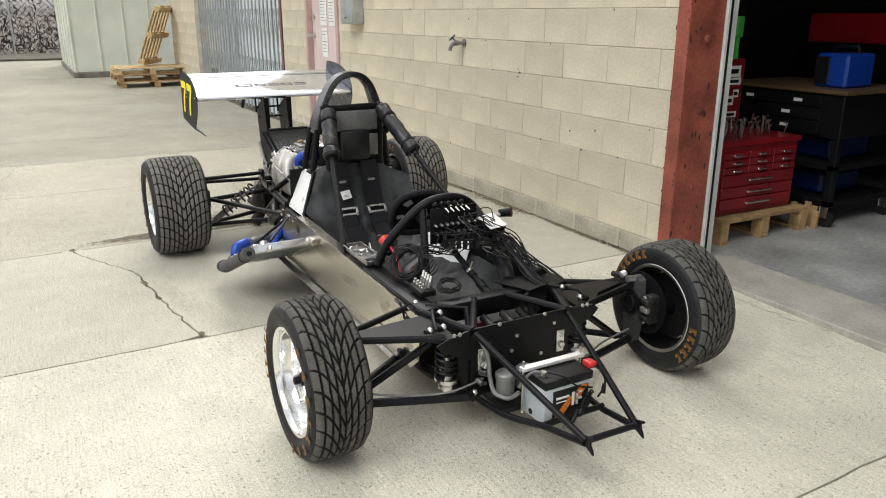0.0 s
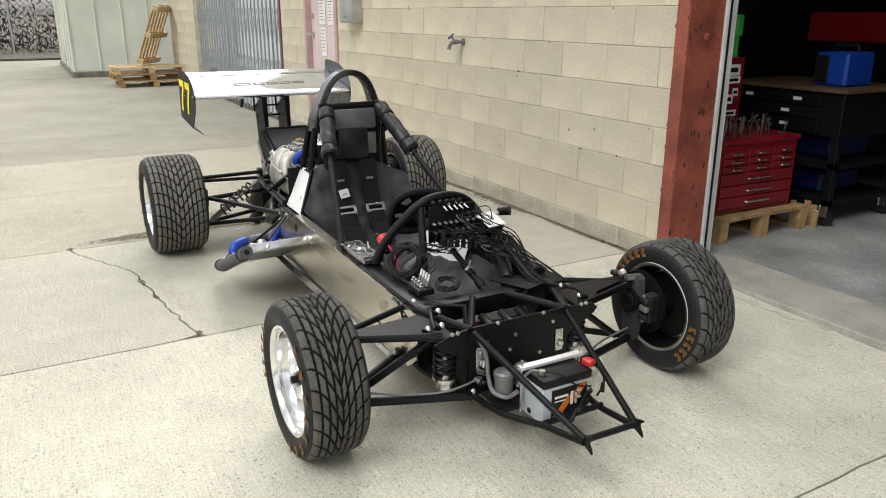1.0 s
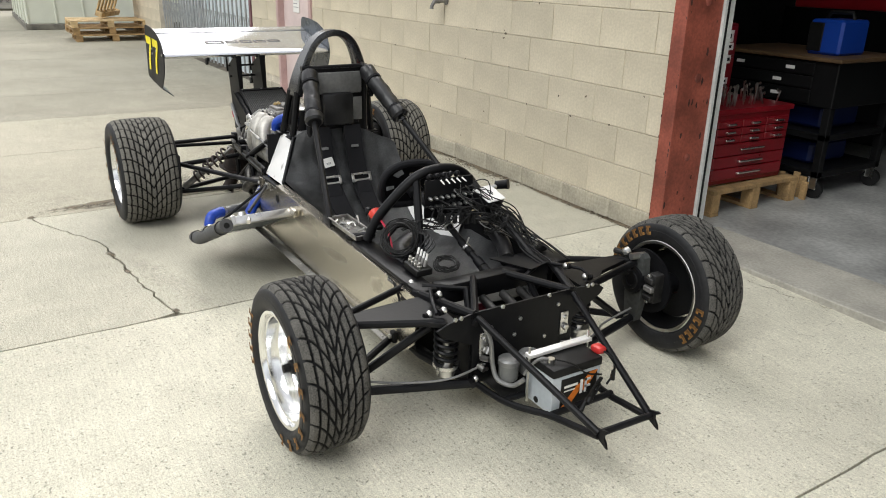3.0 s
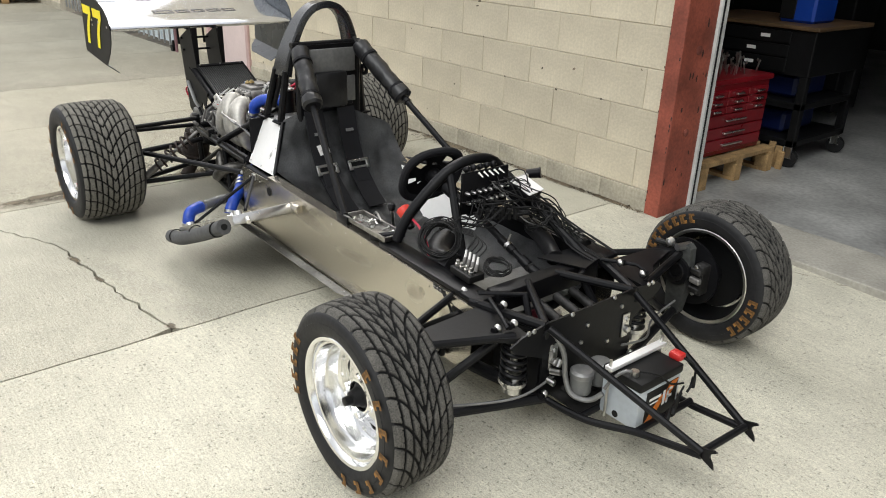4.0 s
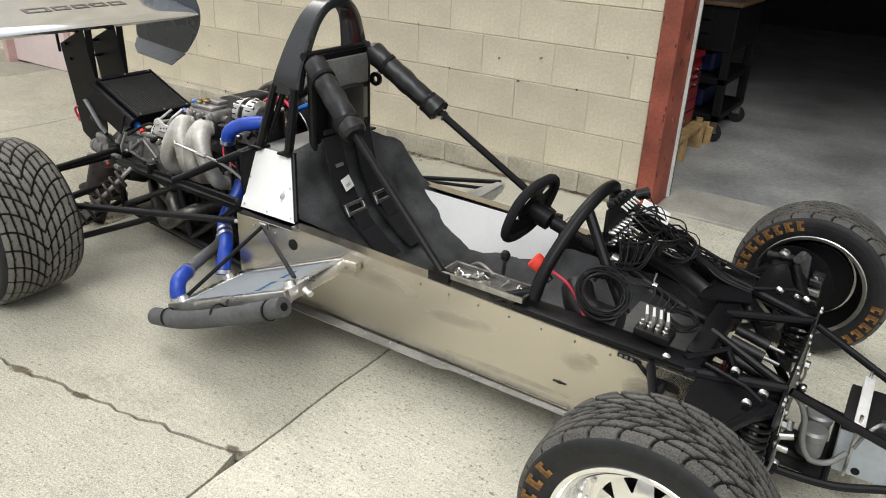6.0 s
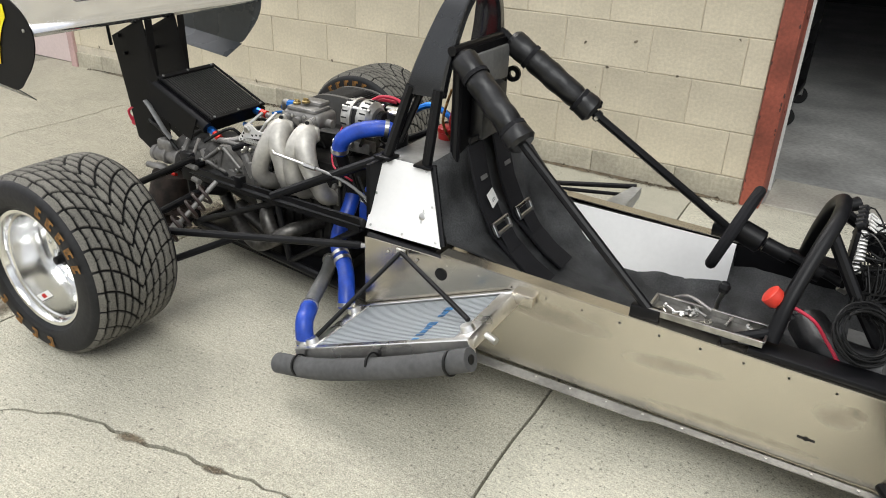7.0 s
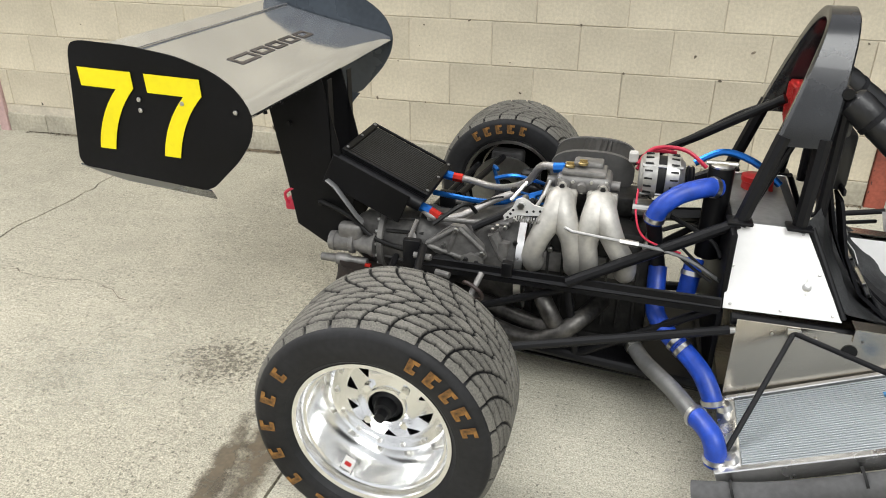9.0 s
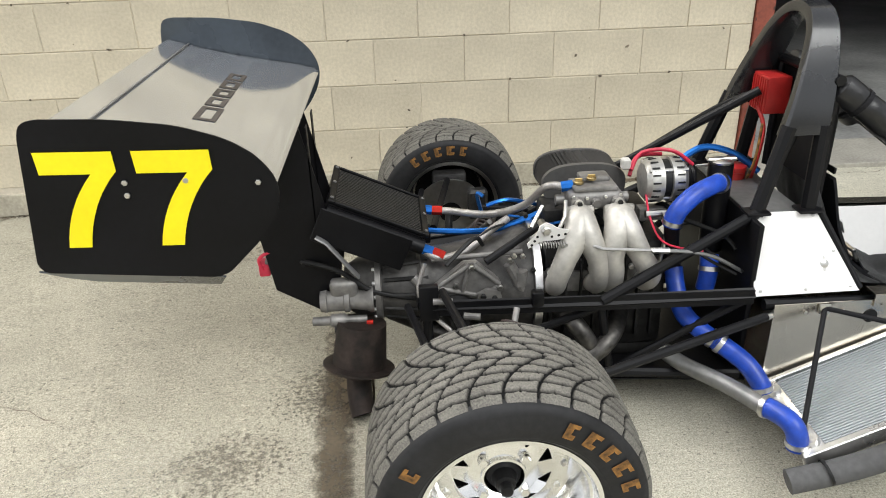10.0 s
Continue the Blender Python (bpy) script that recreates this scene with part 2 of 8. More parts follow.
def plate(bm, outline, thick, to3d, bevel=0.0):
    """A flat plate: outline in two dimensions, to3d(u, v, w) places a point with w through the thickness."""
    a = [bm.verts.new(to3d(u, v, 0)) for u, v in outline]
    b = [bm.verts.new(to3d(u, v, thick)) for u, v in outline]
    n = len(a)
    bm.faces.new(a[::-1])
    bm.faces.new(b)
    for i in range(n):
        bm.faces.new((a[i], a[(i + 1) % n], b[(i + 1) % n], b[i]))
    return bm


def axis(p, d):
    """A pose at p whose y axis points along d."""
    d = Vector(d).normalized()
    z = d.orthogonal().normalized() if abs(d.z) > 0.9 else (Vector((0, 0, 1)) - d * d.z).normalized()
    x = d.cross(z)
    return Matrix.Translation(p) @ Matrix((x, d, z)).transposed().to_4x4()


def B():
    return bmesh.new()


def bolt(bm, p, d, r=0.007, h=0.006):
    lathe(bm, ((0, r), (h * 0.8, r), (h, r * 0.8)), 6, axis(p, d))
    return bm


# ---- ground ----
def gz(x):
    """Height of the yard: falls gently to the far end; the front fall is set to fit the camera's view."""
    return (min(max(x, -8.0), -1.5) + 1.5) * 0.018 - (min(max(x, 0.115), 2.0) - 0.115) * 0.027


ground = thing("ground", label="cracked pale concrete yard of cast slabs", category="ground", kind="structure")
bm = B()
xs = (-400, -8, -1.5, 0.115, 2, 400)
for x0, x1 in zip(xs, xs[1:]):
    bm.faces.new([bm.verts.new((x, y, gz(x) - 0.03)) for x, y in ((x0, -400), (x1, -400), (x1, 400), (x0, 400))])
part("subsoil", bm, mat("joint_dirt", (0.13, 0.108, 0.08), 0.95, vary=0.3, scale=3, fine=40, bump=0.6), ground, smooth=0)


def wiggle(pts, amp, step, seed):
    """A ragged line along the points."""
    rnd, out = random.Random(seed), []
    for a, b in zip(pts, pts[1:]):
        a, b = Vector(a), Vector(b)
        n = max(1, int((b - a).length / step))
        side = Vector((-(b - a).y, (b - a).x)).normalized()
        for k in range(n):
            out.append(a.lerp(b, k / n) + side * rnd.uniform(-amp, amp) * (1 if k else 0.3))
    return out + [Vector(pts[-1])]


def slab(outline, material=CONCRETE):
    """One cast slab of the yard with softened edges."""
    bm = B()
    top = [bm.verts.new((p[0], p[1], gz(p[0]))) for p in outline]
    f = bm.faces.new(top)
    if f.normal.z < 0:
        f.normal_flip()
    r = bmesh.ops.extrude_face_region(bm, geom=[f])
    for v in r["geom"]:
        if isinstance(v, bmesh.types.BMVert):
            v.co.z -= 0.13
    part("slab", bm, material, ground, smooth=0)


# slab joints run square to the wall; one slab is broken by a diagonal crack
JOINTS = [-16.0, -14.4, -12.9, -11.4, -10.2, -8.0, -6.4, -4.75, -3.2, -1.46, 0.115, 2.0, 3.6, 5.2]
YN, YF = 0.06, -9.0
GAP = 0.008


def joint(x, seed, side):
    return [p + Vector((side * GAP / 2, 0)) for p in wiggle([(x, YF), (x + 0.03, -3.1), (x, YN)], 0.004 if x > -2 else 0.022, 0.12 if x > -2 else 0.06, seed)]


CRACK = wiggle([(0.10, -2.40), (-0.02, -2.425), (-0.24, -2.46), (-0.40, -2.485), (-0.69, -2.515), (-0.82, -2.53), (-0.95, -2.58), (-1.12, -2.66), (-1.30, -2.76), (-1.46, -2.80)], 0.009, 0.035, 5)
for i, (xa, xb) in enumerate(zip(JOINTS, JOINTS[1:])):
    left, right = joint(xa, i, 1), joint(xb, i + 1, -1)
    if abs(xa + 1.46) < 0.01:
        yl, yr = CRACK[-1].y, CRACK[0].y
        lo_l, hi_l = [p for p in left if p.y < yl - 0.01], [p for p in left if p.y > yl + 0.01]
        lo_r, hi_r = [p for p in right if p.y < yr - 0.01], [p for p in right if p.y > yr + 0.01]
        c = [p for p in CRACK if xa + 0.02 < p.x < xb - 0.02]
        c = [Vector((xb - 0.004, yr))] + c + [Vector((xa + 0.005, yl))]
        gap = [0.003 + 0.004 * random.Random(k).random() for k in range(len(c))]
        slab(lo_l + [p - Vector((0, g)) for p, g in zip(c[::-1], gap)] + lo_r[::-1])
        slab([p + Vector((0, g)) for p, g in zip(c, gap[::-1])] + hi_l + hi_r[::-1])
    else:
        slab(left + right[::-1], FARCONC if xb < -4.0 else DARKCONC if xb < -1.4 else PALECONC if xa > 1.9 else MIDCONC if xa > 0 else CONCRETE)
bm = B()
for x0, x1, y0, y1 in ((-60, -16.01, -60, 0.06), (-16, 5.2, -60, -9.02), (5.21, 60, -60, 0.06)):
    v = [bm.verts.new((x, y, gz(x))) for x, y in ((x0, y0), (x1, y0), (x1, y1), (x0, y1))]
    bm.faces.new(v)
part("far_slab", bm, FARCONC, ground, smooth=0)


def flat_strip(pts, widths, z, bm):
    for k in range(len(pts) - 1):
        a, b = Vector(pts[k]), Vector(pts[k + 1])
        s = Vector((-(b - a).y, (b - a).x)).normalized()
        w0, w1 = widths[k % len(widths)], widths[(k + 1) % len(widths)]
        q = [a - s * w0, a + s * w0, b + s * w1, b - s * w1]
        bm.faces.new([bm.verts.new((p.x, p.y, gz(p.x) + z)) for p in q])


# hairline cracks filled with dirt
bm = B()
for n, line in enumerate(([(-10.4, -2.37), (-7.84, -2.45), (-6.47, -2.42), (-5.28, -2.7), (-4.63, -2.67), (-4.19, -2.52)], [(-5.64, -1.88), (-5.02, -1.87), (-4.74, -1.81)],
                          [(-8.64, -1.97), (-10.2, -1.61), (-11.1, -1.2)], [(-3.94, -3.18), (-5.19, -3.0)], [(-2.97, -1.53), (-2.7, -1.55), (-2.51, -1.55), (-2.33, -1.63)],
                          [(-4.7, -2.0), (-3.9, -1.7), (-3.2, -1.75)], [(0.83, -0.03), (1.05, -0.02), (1.38, 0.055)], [(0.2, -0.55), (0.5, -0.62), (0.75, -0.52)])):
    p = wiggle(line, 0.016, 0.035, 40 + n)
    flat_strip(p, [0.0016, 0.0008, 0.0026, 0.0006, 0.0012, 0.0004, 0.0020], 0.0012, bm)
tagged(part("hairline_crack", bm, mat("crack_dirt", (0.19, 0.16, 0.12), 0.95, vary=0.2), ground, smooth=0), kind="stuff")


def worn_patch(name, colour, thresh, scale, alpha, bump, spread_=0.3):
    """Stain that thins out towards the rim of its patch."""
    m = mat(name, colour, 0.8, vary=0.2, scale=5, fine=90, bump=bump)
    n, l = m.node_tree.nodes, m.node_tree.links
    tex, ramp, co, att, add = n.new("ShaderNodeTexNoise"), n.new("ShaderNodeMapRange"), n.new("ShaderNodeTexCoord"), n.new("ShaderNodeAttribute"), n.new("ShaderNodeMath")
    tex.inputs["Scale"].default_value, tex.inputs["Detail"].default_value = scale, 9
    tex.inputs["Roughness"].default_value = 0.65
    l.new(co.outputs["Object"], tex.inputs["Vector"])
    att.attribute_name = "soak"
    add.operation = "MULTIPLY_ADD"
    add.inputs[1].default_value = 0.6
    l.new(att.outputs["Fac"], add.inputs[0])
    l.new(tex.outputs["Fac"], add.inputs[2])
    ramp.inputs[1].default_value, ramp.inputs[2].default_value, ramp.inputs[4].default_value = thresh, thresh + spread_, alpha
    l.new(add.outputs[0], ramp.inputs[0])
    l.new(ramp.outputs[0], n["Principled BSDF"].inputs["Alpha"])
    return m


def patch(name, material, centre, half, z, turn=0.0):
    """A flat stain whose soak falls from its middle to nothing at the rim."""
    verts, faces, soak = [], [], []
    rings, seg = 7, 36
    for i in range(rings + 1):
        for k in range(seg):
            t, f = 2 * math.pi * k / seg, i / rings
            u, v = half[0] * f * math.cos(t), half[1] * f * math.sin(t)
            c, s_ = math.cos(radians(turn)), math.sin(radians(turn))
            x, y = centre[0] + u * c - v * s_, centre[1] + u * s_ + v * c
            verts.append((x, y, gz(x) + z))
            soak.append(1 - f * f)
    for i in range(rings):
        for k in range(seg):
            faces.append((i * seg + k, i * seg + (k + 1) % seg, (i + 1) * seg + (k + 1) % seg, (i + 1) * seg + k))
    me = bpy.data.meshes.new(name)
    me.from_pydata(verts, [], faces)
    me.attributes.new("soak", "FLOAT", "POINT").data.foreach_set("value", soak)
    me.materials.append(material)
    ob = new(name, me)
    ob.parent = ground
    return tagged(ob, kind="stuff")


WET = worn_patch("damp_concrete", (0.16, 0.125, 0.08), 0.68, 18.0, 0.75, 0.3)
OIL = worn_patch("oily_dirt", (0.17, 0.145, 0.105), 1.03, 75.0, 0.55, 0.8, 0.10)
PALE = worn_patch("scoured_concrete", (0.60, 0.575, 0.48), 0.85, 60.0, 0.3, 0.8)
patch("damp_stain", WET, (-1.535, -1.95), (0.068, 0.95), 0.003, 3)
patch("damp_stain", WET, (-1.50, -1.45), (0.08, 0.45), 0.0035)
patch("damp_stain", WET, (-1.575, -2.40), (0.05, 0.42), 0.004, 8)
patch("oil_stain", OIL, (-1.82, -1.88), (0.45, 0.30), 0.0021, 10)
patch("oil_stain", OIL, (-1.60, -1.60), (0.30, 0.35), 0.0024, 0)
patch("oil_stain", OIL, (-1.6, -0.58), (0.9, 0.28), 0.0025, 5)
patch("oil_stain", OIL, (0.45, -0.75), (0.5, 0.35), 0.0025, 0)
patch("scoured_patch", PALE, (-2.2, -2.0), (0.6, 0.45), 0.0022, 20)
patch("scoured_patch", PALE, (-0.2, -2.35), (0.7, 0.12), 0.0022, 14)
DIRT = worn_patch("brown_wall_dirt", (0.22, 0.17, 0.11), 0.74, 20.0, 0.75, 0.5)
for x, w_, d_ in ((-0.35, 0.6, 0.05), (-1.2, 0.55, 0.09), (-1.9, 0.5, 0.07), (-2.7, 0.6, 0.06), (-3.5, 0.6, 0.07), (0.1, 0.3, 0.04)):
    patch("wall_dirt", DIRT, (x, -0.02), (w_, d_), 0.0028)
patch("crack_spall", WET, (-0.67, -2.52), (0.055, 0.022), 0.0022, 10)
patch("crack_spall", WET, (-0.42, -2.49), (0.05, 0.016), 0.0022, 12)
patch("crack_spall", WET, (-1.44, -2.80), (0.04, 0.03), 0.0022, 0)
patch("crack_spall", WET, (0.10, -2.40), (0.04, 0.02), 0.0022, 0)

# ---- building ----
BL, BH, ZB = 0.4064, 0.2032, 0.108
wall = thing("wall_north", label="cream painted concrete block wall", category="wall", kind="structure")
XR, XL = 0.305, -14.0
bm = B()
zt = 3.6
cuts = [XL, -11.5, -6.24, -5.33, -4.33, XR]
for k, (a, b) in enumerate(zip(cuts, cuts[1:])):
    z0 = -0.3 if k % 2 == 0 else (2.9 if k == 1 else 2.12)
    box(bm, (a, 0.0045, z0), (b, 0.2, zt))
box(bm, (XR, 0.008, 3.05), (4.6, 0.2, zt))
box(bm, (4.6, 0.0, -0.1), (9.0, 0.2, zt))
part("wall_core", bm, MORTAR, wall, smooth=0)
block_mesh = {}


def block_shape(w, h, rough):
    key = (round(w, 3), round(h, 3), rough)
    if key not in block_mesh:
        bm = B()
        box(bm, (-w / 2, 0, -h / 2), (w / 2, 0.05, h / 2), 0.002)
        if rough:
            for v in bm.verts:
                v.co.y += noise.noise(v.co * 17) * 0.004
        block_mesh[key] = mesh_of(bm, BASEM if rough else BLOCKM, "block", 0)
    return block_mesh[key]


def inside(x):
    return XL < x < -11.5 or -6.24 < x < -5.33 or -4.33 < x < XR


upper = B()
bc = random.Random(9)
for c in range(0, 17):
    off = 0.0 if c % 2 == 0 else 0.5
    z0, z1 = ((-0.14, ZB) if c == 0 else (ZB + (c - 1) * BH, ZB + c * BH))
    for k in range(-36, 3):
        a, b = (k - 1 + off) * BL, (k + off) * BL
        for lo, hi in ((XL, -11.5), (-6.24, -5.33), (-4.33, XR)):
            x0, x1 = max(a, lo), min(b, hi)
            if x1 - x0 < 0.05:
                continue
            w, h = x1 - x0 - 0.0035, z1 - z0 - 0.004
            cx, cz = (x0 + x1) / 2, (z0 + z1) / 2 + (gz(x0) if c == 0 else 0)
            if c > 7 or x1 < -6.3 and c > 7:
                box(upper, (cx - w / 2, 0, cz - h / 2), (cx + w / 2, 0.01, cz + h / 2))
            else:
                ob = new("block", block_shape(w, h, c == 0))
                ob.parent = wall
                ob.location = (cx, bc.uniform(-0.0015, 0.0015) - (0.006 if c == 0 else 0), cz)
tagged(part("block_courses", upper, BLOCKM, wall, smooth=0), kind="stuff")

bm = B()
wc = random.Random(31)
for k in range(70):
    x, z = wc.uniform(-4.2, 0.28), ZB + wc.choice((wc.uniform(0.0, 1.5), BH * wc.randint(0, 7) + wc.uniform(-0.006, 0.006)))
    s_ = wc.uniform(0.002, 0.008)
    m_ = pose(x, -0.0025, z, 0, wc.uniform(0, 180), 0)
    e_ = wc.uniform(0.8, 3.0) if k % 3 else 1
    bm.faces.new([bm.verts.new(m_ @ Vector((s_ * math.cos(t) * wc.uniform(0.6, 1), 0, s_ * e_ * math.sin(t) * wc.uniform(0.6, 1)))) for t in np.linspace(0, 5.5, 8)])
tagged(part("wall_chip", bm, mat("chipped_block", (0.20, 0.165, 0.12), 0.95, vary=0.3), wall, smooth=0), kind="stuff")

# dry leaves and grit along the foot of the wall
bm = B()
r = random.Random(21)
for k in range(5200):
    x = r.uniform(-4.2, 0.3)
    clump = 0.35 + 0.65 * max(0, noise.noise(Vector((x * 2.3, 4.0, 0))) + 0.35)
    if r.random() > clump:
        continue
    y = -0.008 - abs(r.gauss(0, 0.030)) * clump - (0.10 if -1.6 < x < -0.9 else 0) * r.random() ** 2
    s = r.uniform(0.0018, 0.0055) * (2.0 if r.random() < 0.06 else 1)
    m = pose(x, y, gz(x) + s * 0.35, r.uniform(-40, 40), r.uniform(-40, 40), r.uniform(0, 360))
    q = [bm.verts.new(m @ Vector(p)) for p in ((-s, -s * 0.5, 0), (s, -s * 0.4, 0), (s * 0.7, s * 0.6, s * 0.3), (-s * 0.6, s * 0.5, 0))]
    bm.faces.new(q)
tagged(part("leaf_litter", bm, DEBRIS, smooth=0), "dry brown leaf litter along the wall foot", "leaves", kind="stuff")
bm = B()
for k in range(1800):
    x, y = r.uniform(-3.4, 2.2), r.uniform(-2.6, -0.05)
    s = r.uniform(0.001, 0.004)
    m = pose(x, y, gz(x) + s * 0.3, r.uniform(0, 90), r.uniform(0, 90), r.uniform(0, 360))
    q = [bm.verts.new(m @ Vector(p) * s) for p in ((1, 1, 1), (-1, -1, 1), (-1, 1, -1), (1, -1, -1))]
    for a in ((0, 1, 2), (0, 1, 3), (0, 2, 3), (1, 2, 3)):
        bm.faces.new([q[i] for i in a])
tagged(part("grit", bm, DEBRIS, smooth=0), "scattered grit and twigs on the concrete", "grit", kind="stuff")

# ---- doorway, gate, tap and meter box on the wall ----
door = thing("door_1", (-4.83, 0.03, gz(-4.8)), "closed pale pink steel door with taped notices", "door", kind="structure")
bm = B()
box(bm, (-0.44, 0.02, 0.01), (0.44, 0.065, 2.06), 0.003)
leaf = part("door_leaf", bm, PINK, door)
bm = B()
for lo, hi in (((-0.5, -0.05, -0.02), (-0.44, 0.1, 2.12)), ((0.44, -0.05, -0.02), (0.5, 0.1, 2.12)), ((-0.44, -0.05, 2.06), (0.44, 0.1, 2.12))):
    box(bm, lo, hi, 0.004)
part("door_frame", bm, mat("darker_pink_frame", (0.50, 0.34, 0.32), 0.55, vary=0.08), door)
bm = B()
lathe(bm, ((0, 0.03), (-0.012, 0.03), (-0.02, 0.012), (-0.05, 0.011), (-0.055, 0.026), (-0.085, 0.022)), 16, pose(-0.37, 0.02, 1.12))
part("door_knob", bm, STEEL, leaf, "satin steel knob")
bm = B()
lathe(bm, ((0, 0.026), (-0.012, 0.026), (-0.016, 0.01)), 16, pose(-0.37, 0.02, 1.32))
part("deadbolt", bm, STEEL, leaf)
for x, z, w, h in ((-0.05, 1.05, 0.17, 0.30), (-0.07, 1.37, 0.2, 0.28), (0.18, 1.36, 0.17, 0.27), (-0.07, 1.72, 0.2, 0.2)):
    bm = B()
    box(bm, (x - w / 2, 0.014, z - h / 2), (x + w / 2, 0.017, z + h / 2))
    sheet = part("notice", bm, PAPER, leaf, "white paper notice")
    bm = B()
    for k in range(7):
        zz = z + h / 2 - 0.03 - k * h * 0.12
        box(bm, (x - w * 0.4, 0.011, zz - 0.003), (x + w * (0.38 - 0.12 * (k % 3)), 0.0135, zz + 0.003))
    part("print_lines", bm, mat("grey_print", (0.25, 0.25, 0.27), 0.7, vary=0.1, bump=0), sheet)

gate = thing("scissor_gate", (-6.3, 0.02, gz(-6.3)), "half-drawn galvanised folding scissor gate", "gate")
bm = B()
W, H = 4.9, 2.2
for k in range(27):
    x = -0.06 - k * 0.185
    for s in (-1, 1):
        for z0 in np.arange(0.12, 2.1, 0.66):
            tube(bm, [(x, 0.004 * s, z0), (x - s * 0.13, 0.004 * s, z0 + 0.66)], 0.0042, 6)
part("lattice", bm, GALV, gate)
for k in range(0, 27, 1):
    bm = B()
    x = -0.06 - k * 0.185
    box(bm, (x - 0.006, -0.012, 0.05), (x + 0.006, 0.010, 2.3), 0.002)
    part("upright", bm, GALV, gate)
for x in (-0.1, -2.2):
    bm = B()
    lathe(bm, ((-0.015, 0.04), (0.015, 0.04)), 16, pose(x, -0.03, 0.03))
    box(bm, (x - 0.02, -0.03, 0.04), (x + 0.02, 0.03, 0.12), 0.004)
    part("caster", bm, DARKGREY, gate)
bm = B()
box(bm, (-0.03, -0.03, -0.05), (0.03, 0.05, 2.9), 0.004)
part("end_post", bm, mat("dull_maroon_steel", (0.19, 0.09, 0.10), 0.55, vary=0.15), gate)
shutter = thing("shutter_door", (-8.9, 0.35, gz(-9)), "pale blue ribbed sheet-metal roller door", "shutter", kind="structure")
for k in range(12):
    bm = B()
    x = -2.64 + k * 0.44
    box(bm, (x, 0, -0.1), (x + 0.425, 0.03, 2.9), 0.008)
    box(bm, (x + 0.19, -0.02, -0.1), (x + 0.24, 0.0, 2.9), 0.008)
    part("panel", bm, SHUTTER if k > 3 else mat("grey_shutter", (0.46, 0.48, 0.50), 0.6, vary=0.1), shutter)

tap = thing("hose_tap", (-1.80, 0.0, 1.09), "old brass garden tap on the block wall", "tap")
bm = B()
lathe(bm, ((0.0, 0.028), (-0.008, 0.028), (-0.012, 0.014), (-0.05, 0.014), (-0.055, 0.019), (-0.085, 0.019), (-0.09, 0.012)), 14)
tube(bm, [(0, -0.07, 0), (0, -0.10, -0.005), (0, -0.12, -0.035), (0, -0.122, -0.055)], [0.014, 0.014, 0.013, 0.015], 10)
part("body", bm, CAST, tap)
bm = B()
tube(bm, [(0, -0.07, 0.01), (-0.02, -0.09, 0.035)], 0.006, 8)
lathe(bm, ((-0.004, 0.03), (0.004, 0.03)), 10, axis((-0.022, -0.092, 0.038), (-0.5, -0.5, 0.7)))
part("handwheel", bm, mat("blue_grey_paint", (0.10, 0.13, 0.2), 0.5), tap)

meter = thing("meter_box", (-3.83, 0.0, 1.30), "grey painted steel meter box on the wall", "meter box")
bm = B()
box(bm, (-0.15, -0.11, -0.10), (0.15, 0.0, 0.45), 0.006)
part("case", bm, GALV, meter)
bm = B()
box(bm, (-0.14, -0.117, -0.09), (0.14, -0.11, 0.44), 0.003)
part("cover", bm, GALV, meter)
bm = B()
lathe(bm, ((0, 0.012), (-0.02, 0.012)), 10, pose(0.0, -0.117, -0.04))
part("latch", bm, STEEL, meter)

# ---- red door post and garage ----
post = thing("door_post", (0, 0, 0), "rust-red painted steel door post with chipped paint", "post", kind="structure")
bm = B()
box(bm, (0.308, -0.014, -0.05), (0.392, 0.232, 3.3), 0.003)
part("channel", bm, POST, post)
bm = B()
for z, s in ((1.18, 0.02), (0.82, 0.022), (0.42, 0.02), (1.5, 0.02)):
    lathe(bm, ((0, s), (0.003, s), (0.006, s * 0.7)), 14, axis((0.392, 0.12, z), (1, 0, 0)))
part("bolt_head", bm, POSTIN, post)
bm = B()
for k in range(26):
    z, y = r.uniform(0.1, 1.6), r.uniform(-0.012, 0.22)
    s = r.uniform(0.004, 0.018)
    f = bm.faces.new([bm.verts.new((0.3945, y + s * 0.6 * math.cos(a) * r.uniform(0.5, 1), z + s * 1.6 * math.sin(a) * r.uniform(0.5, 1))) for a in np.linspace(0, 5.6, 8)])
for k in range(30):
    z, x = r.uniform(0.05, 1.6), r.choice((0.312, 0.388)) + r.uniform(-0.003, 0.003)
    s = r.uniform(0.002, 0.008)
    f = bm.faces.new([bm.verts.new((x + s * 0.5 * math.cos(a), -0.0165, z + s * 2 * math.sin(a) * r.uniform(0.5, 1))) for a in np.linspace(0, 5.6, 8)])
tagged(part("paint_chip", bm, mat("bare_rust", (0.07, 0.03, 0.025), 0.8, vary=0.3), post, smooth=0), kind="stuff")
bm = B()
box(bm, (0.37, 0.2335, 0.0), (0.404, 0.254, 3.1), 0.002)
box(bm, (0.37, 0.276, 0.0), (0.384, 0.33, 3.1), 0.002)
part("door_track", bm, TRACK, post, "pale grey steel door track")
bm = B()
box(bm, (0.372, 0.2555, 0.0), (0.402, 0.274, 3.1), 0.002)
part("weather_strip", bm, CABLE, post)

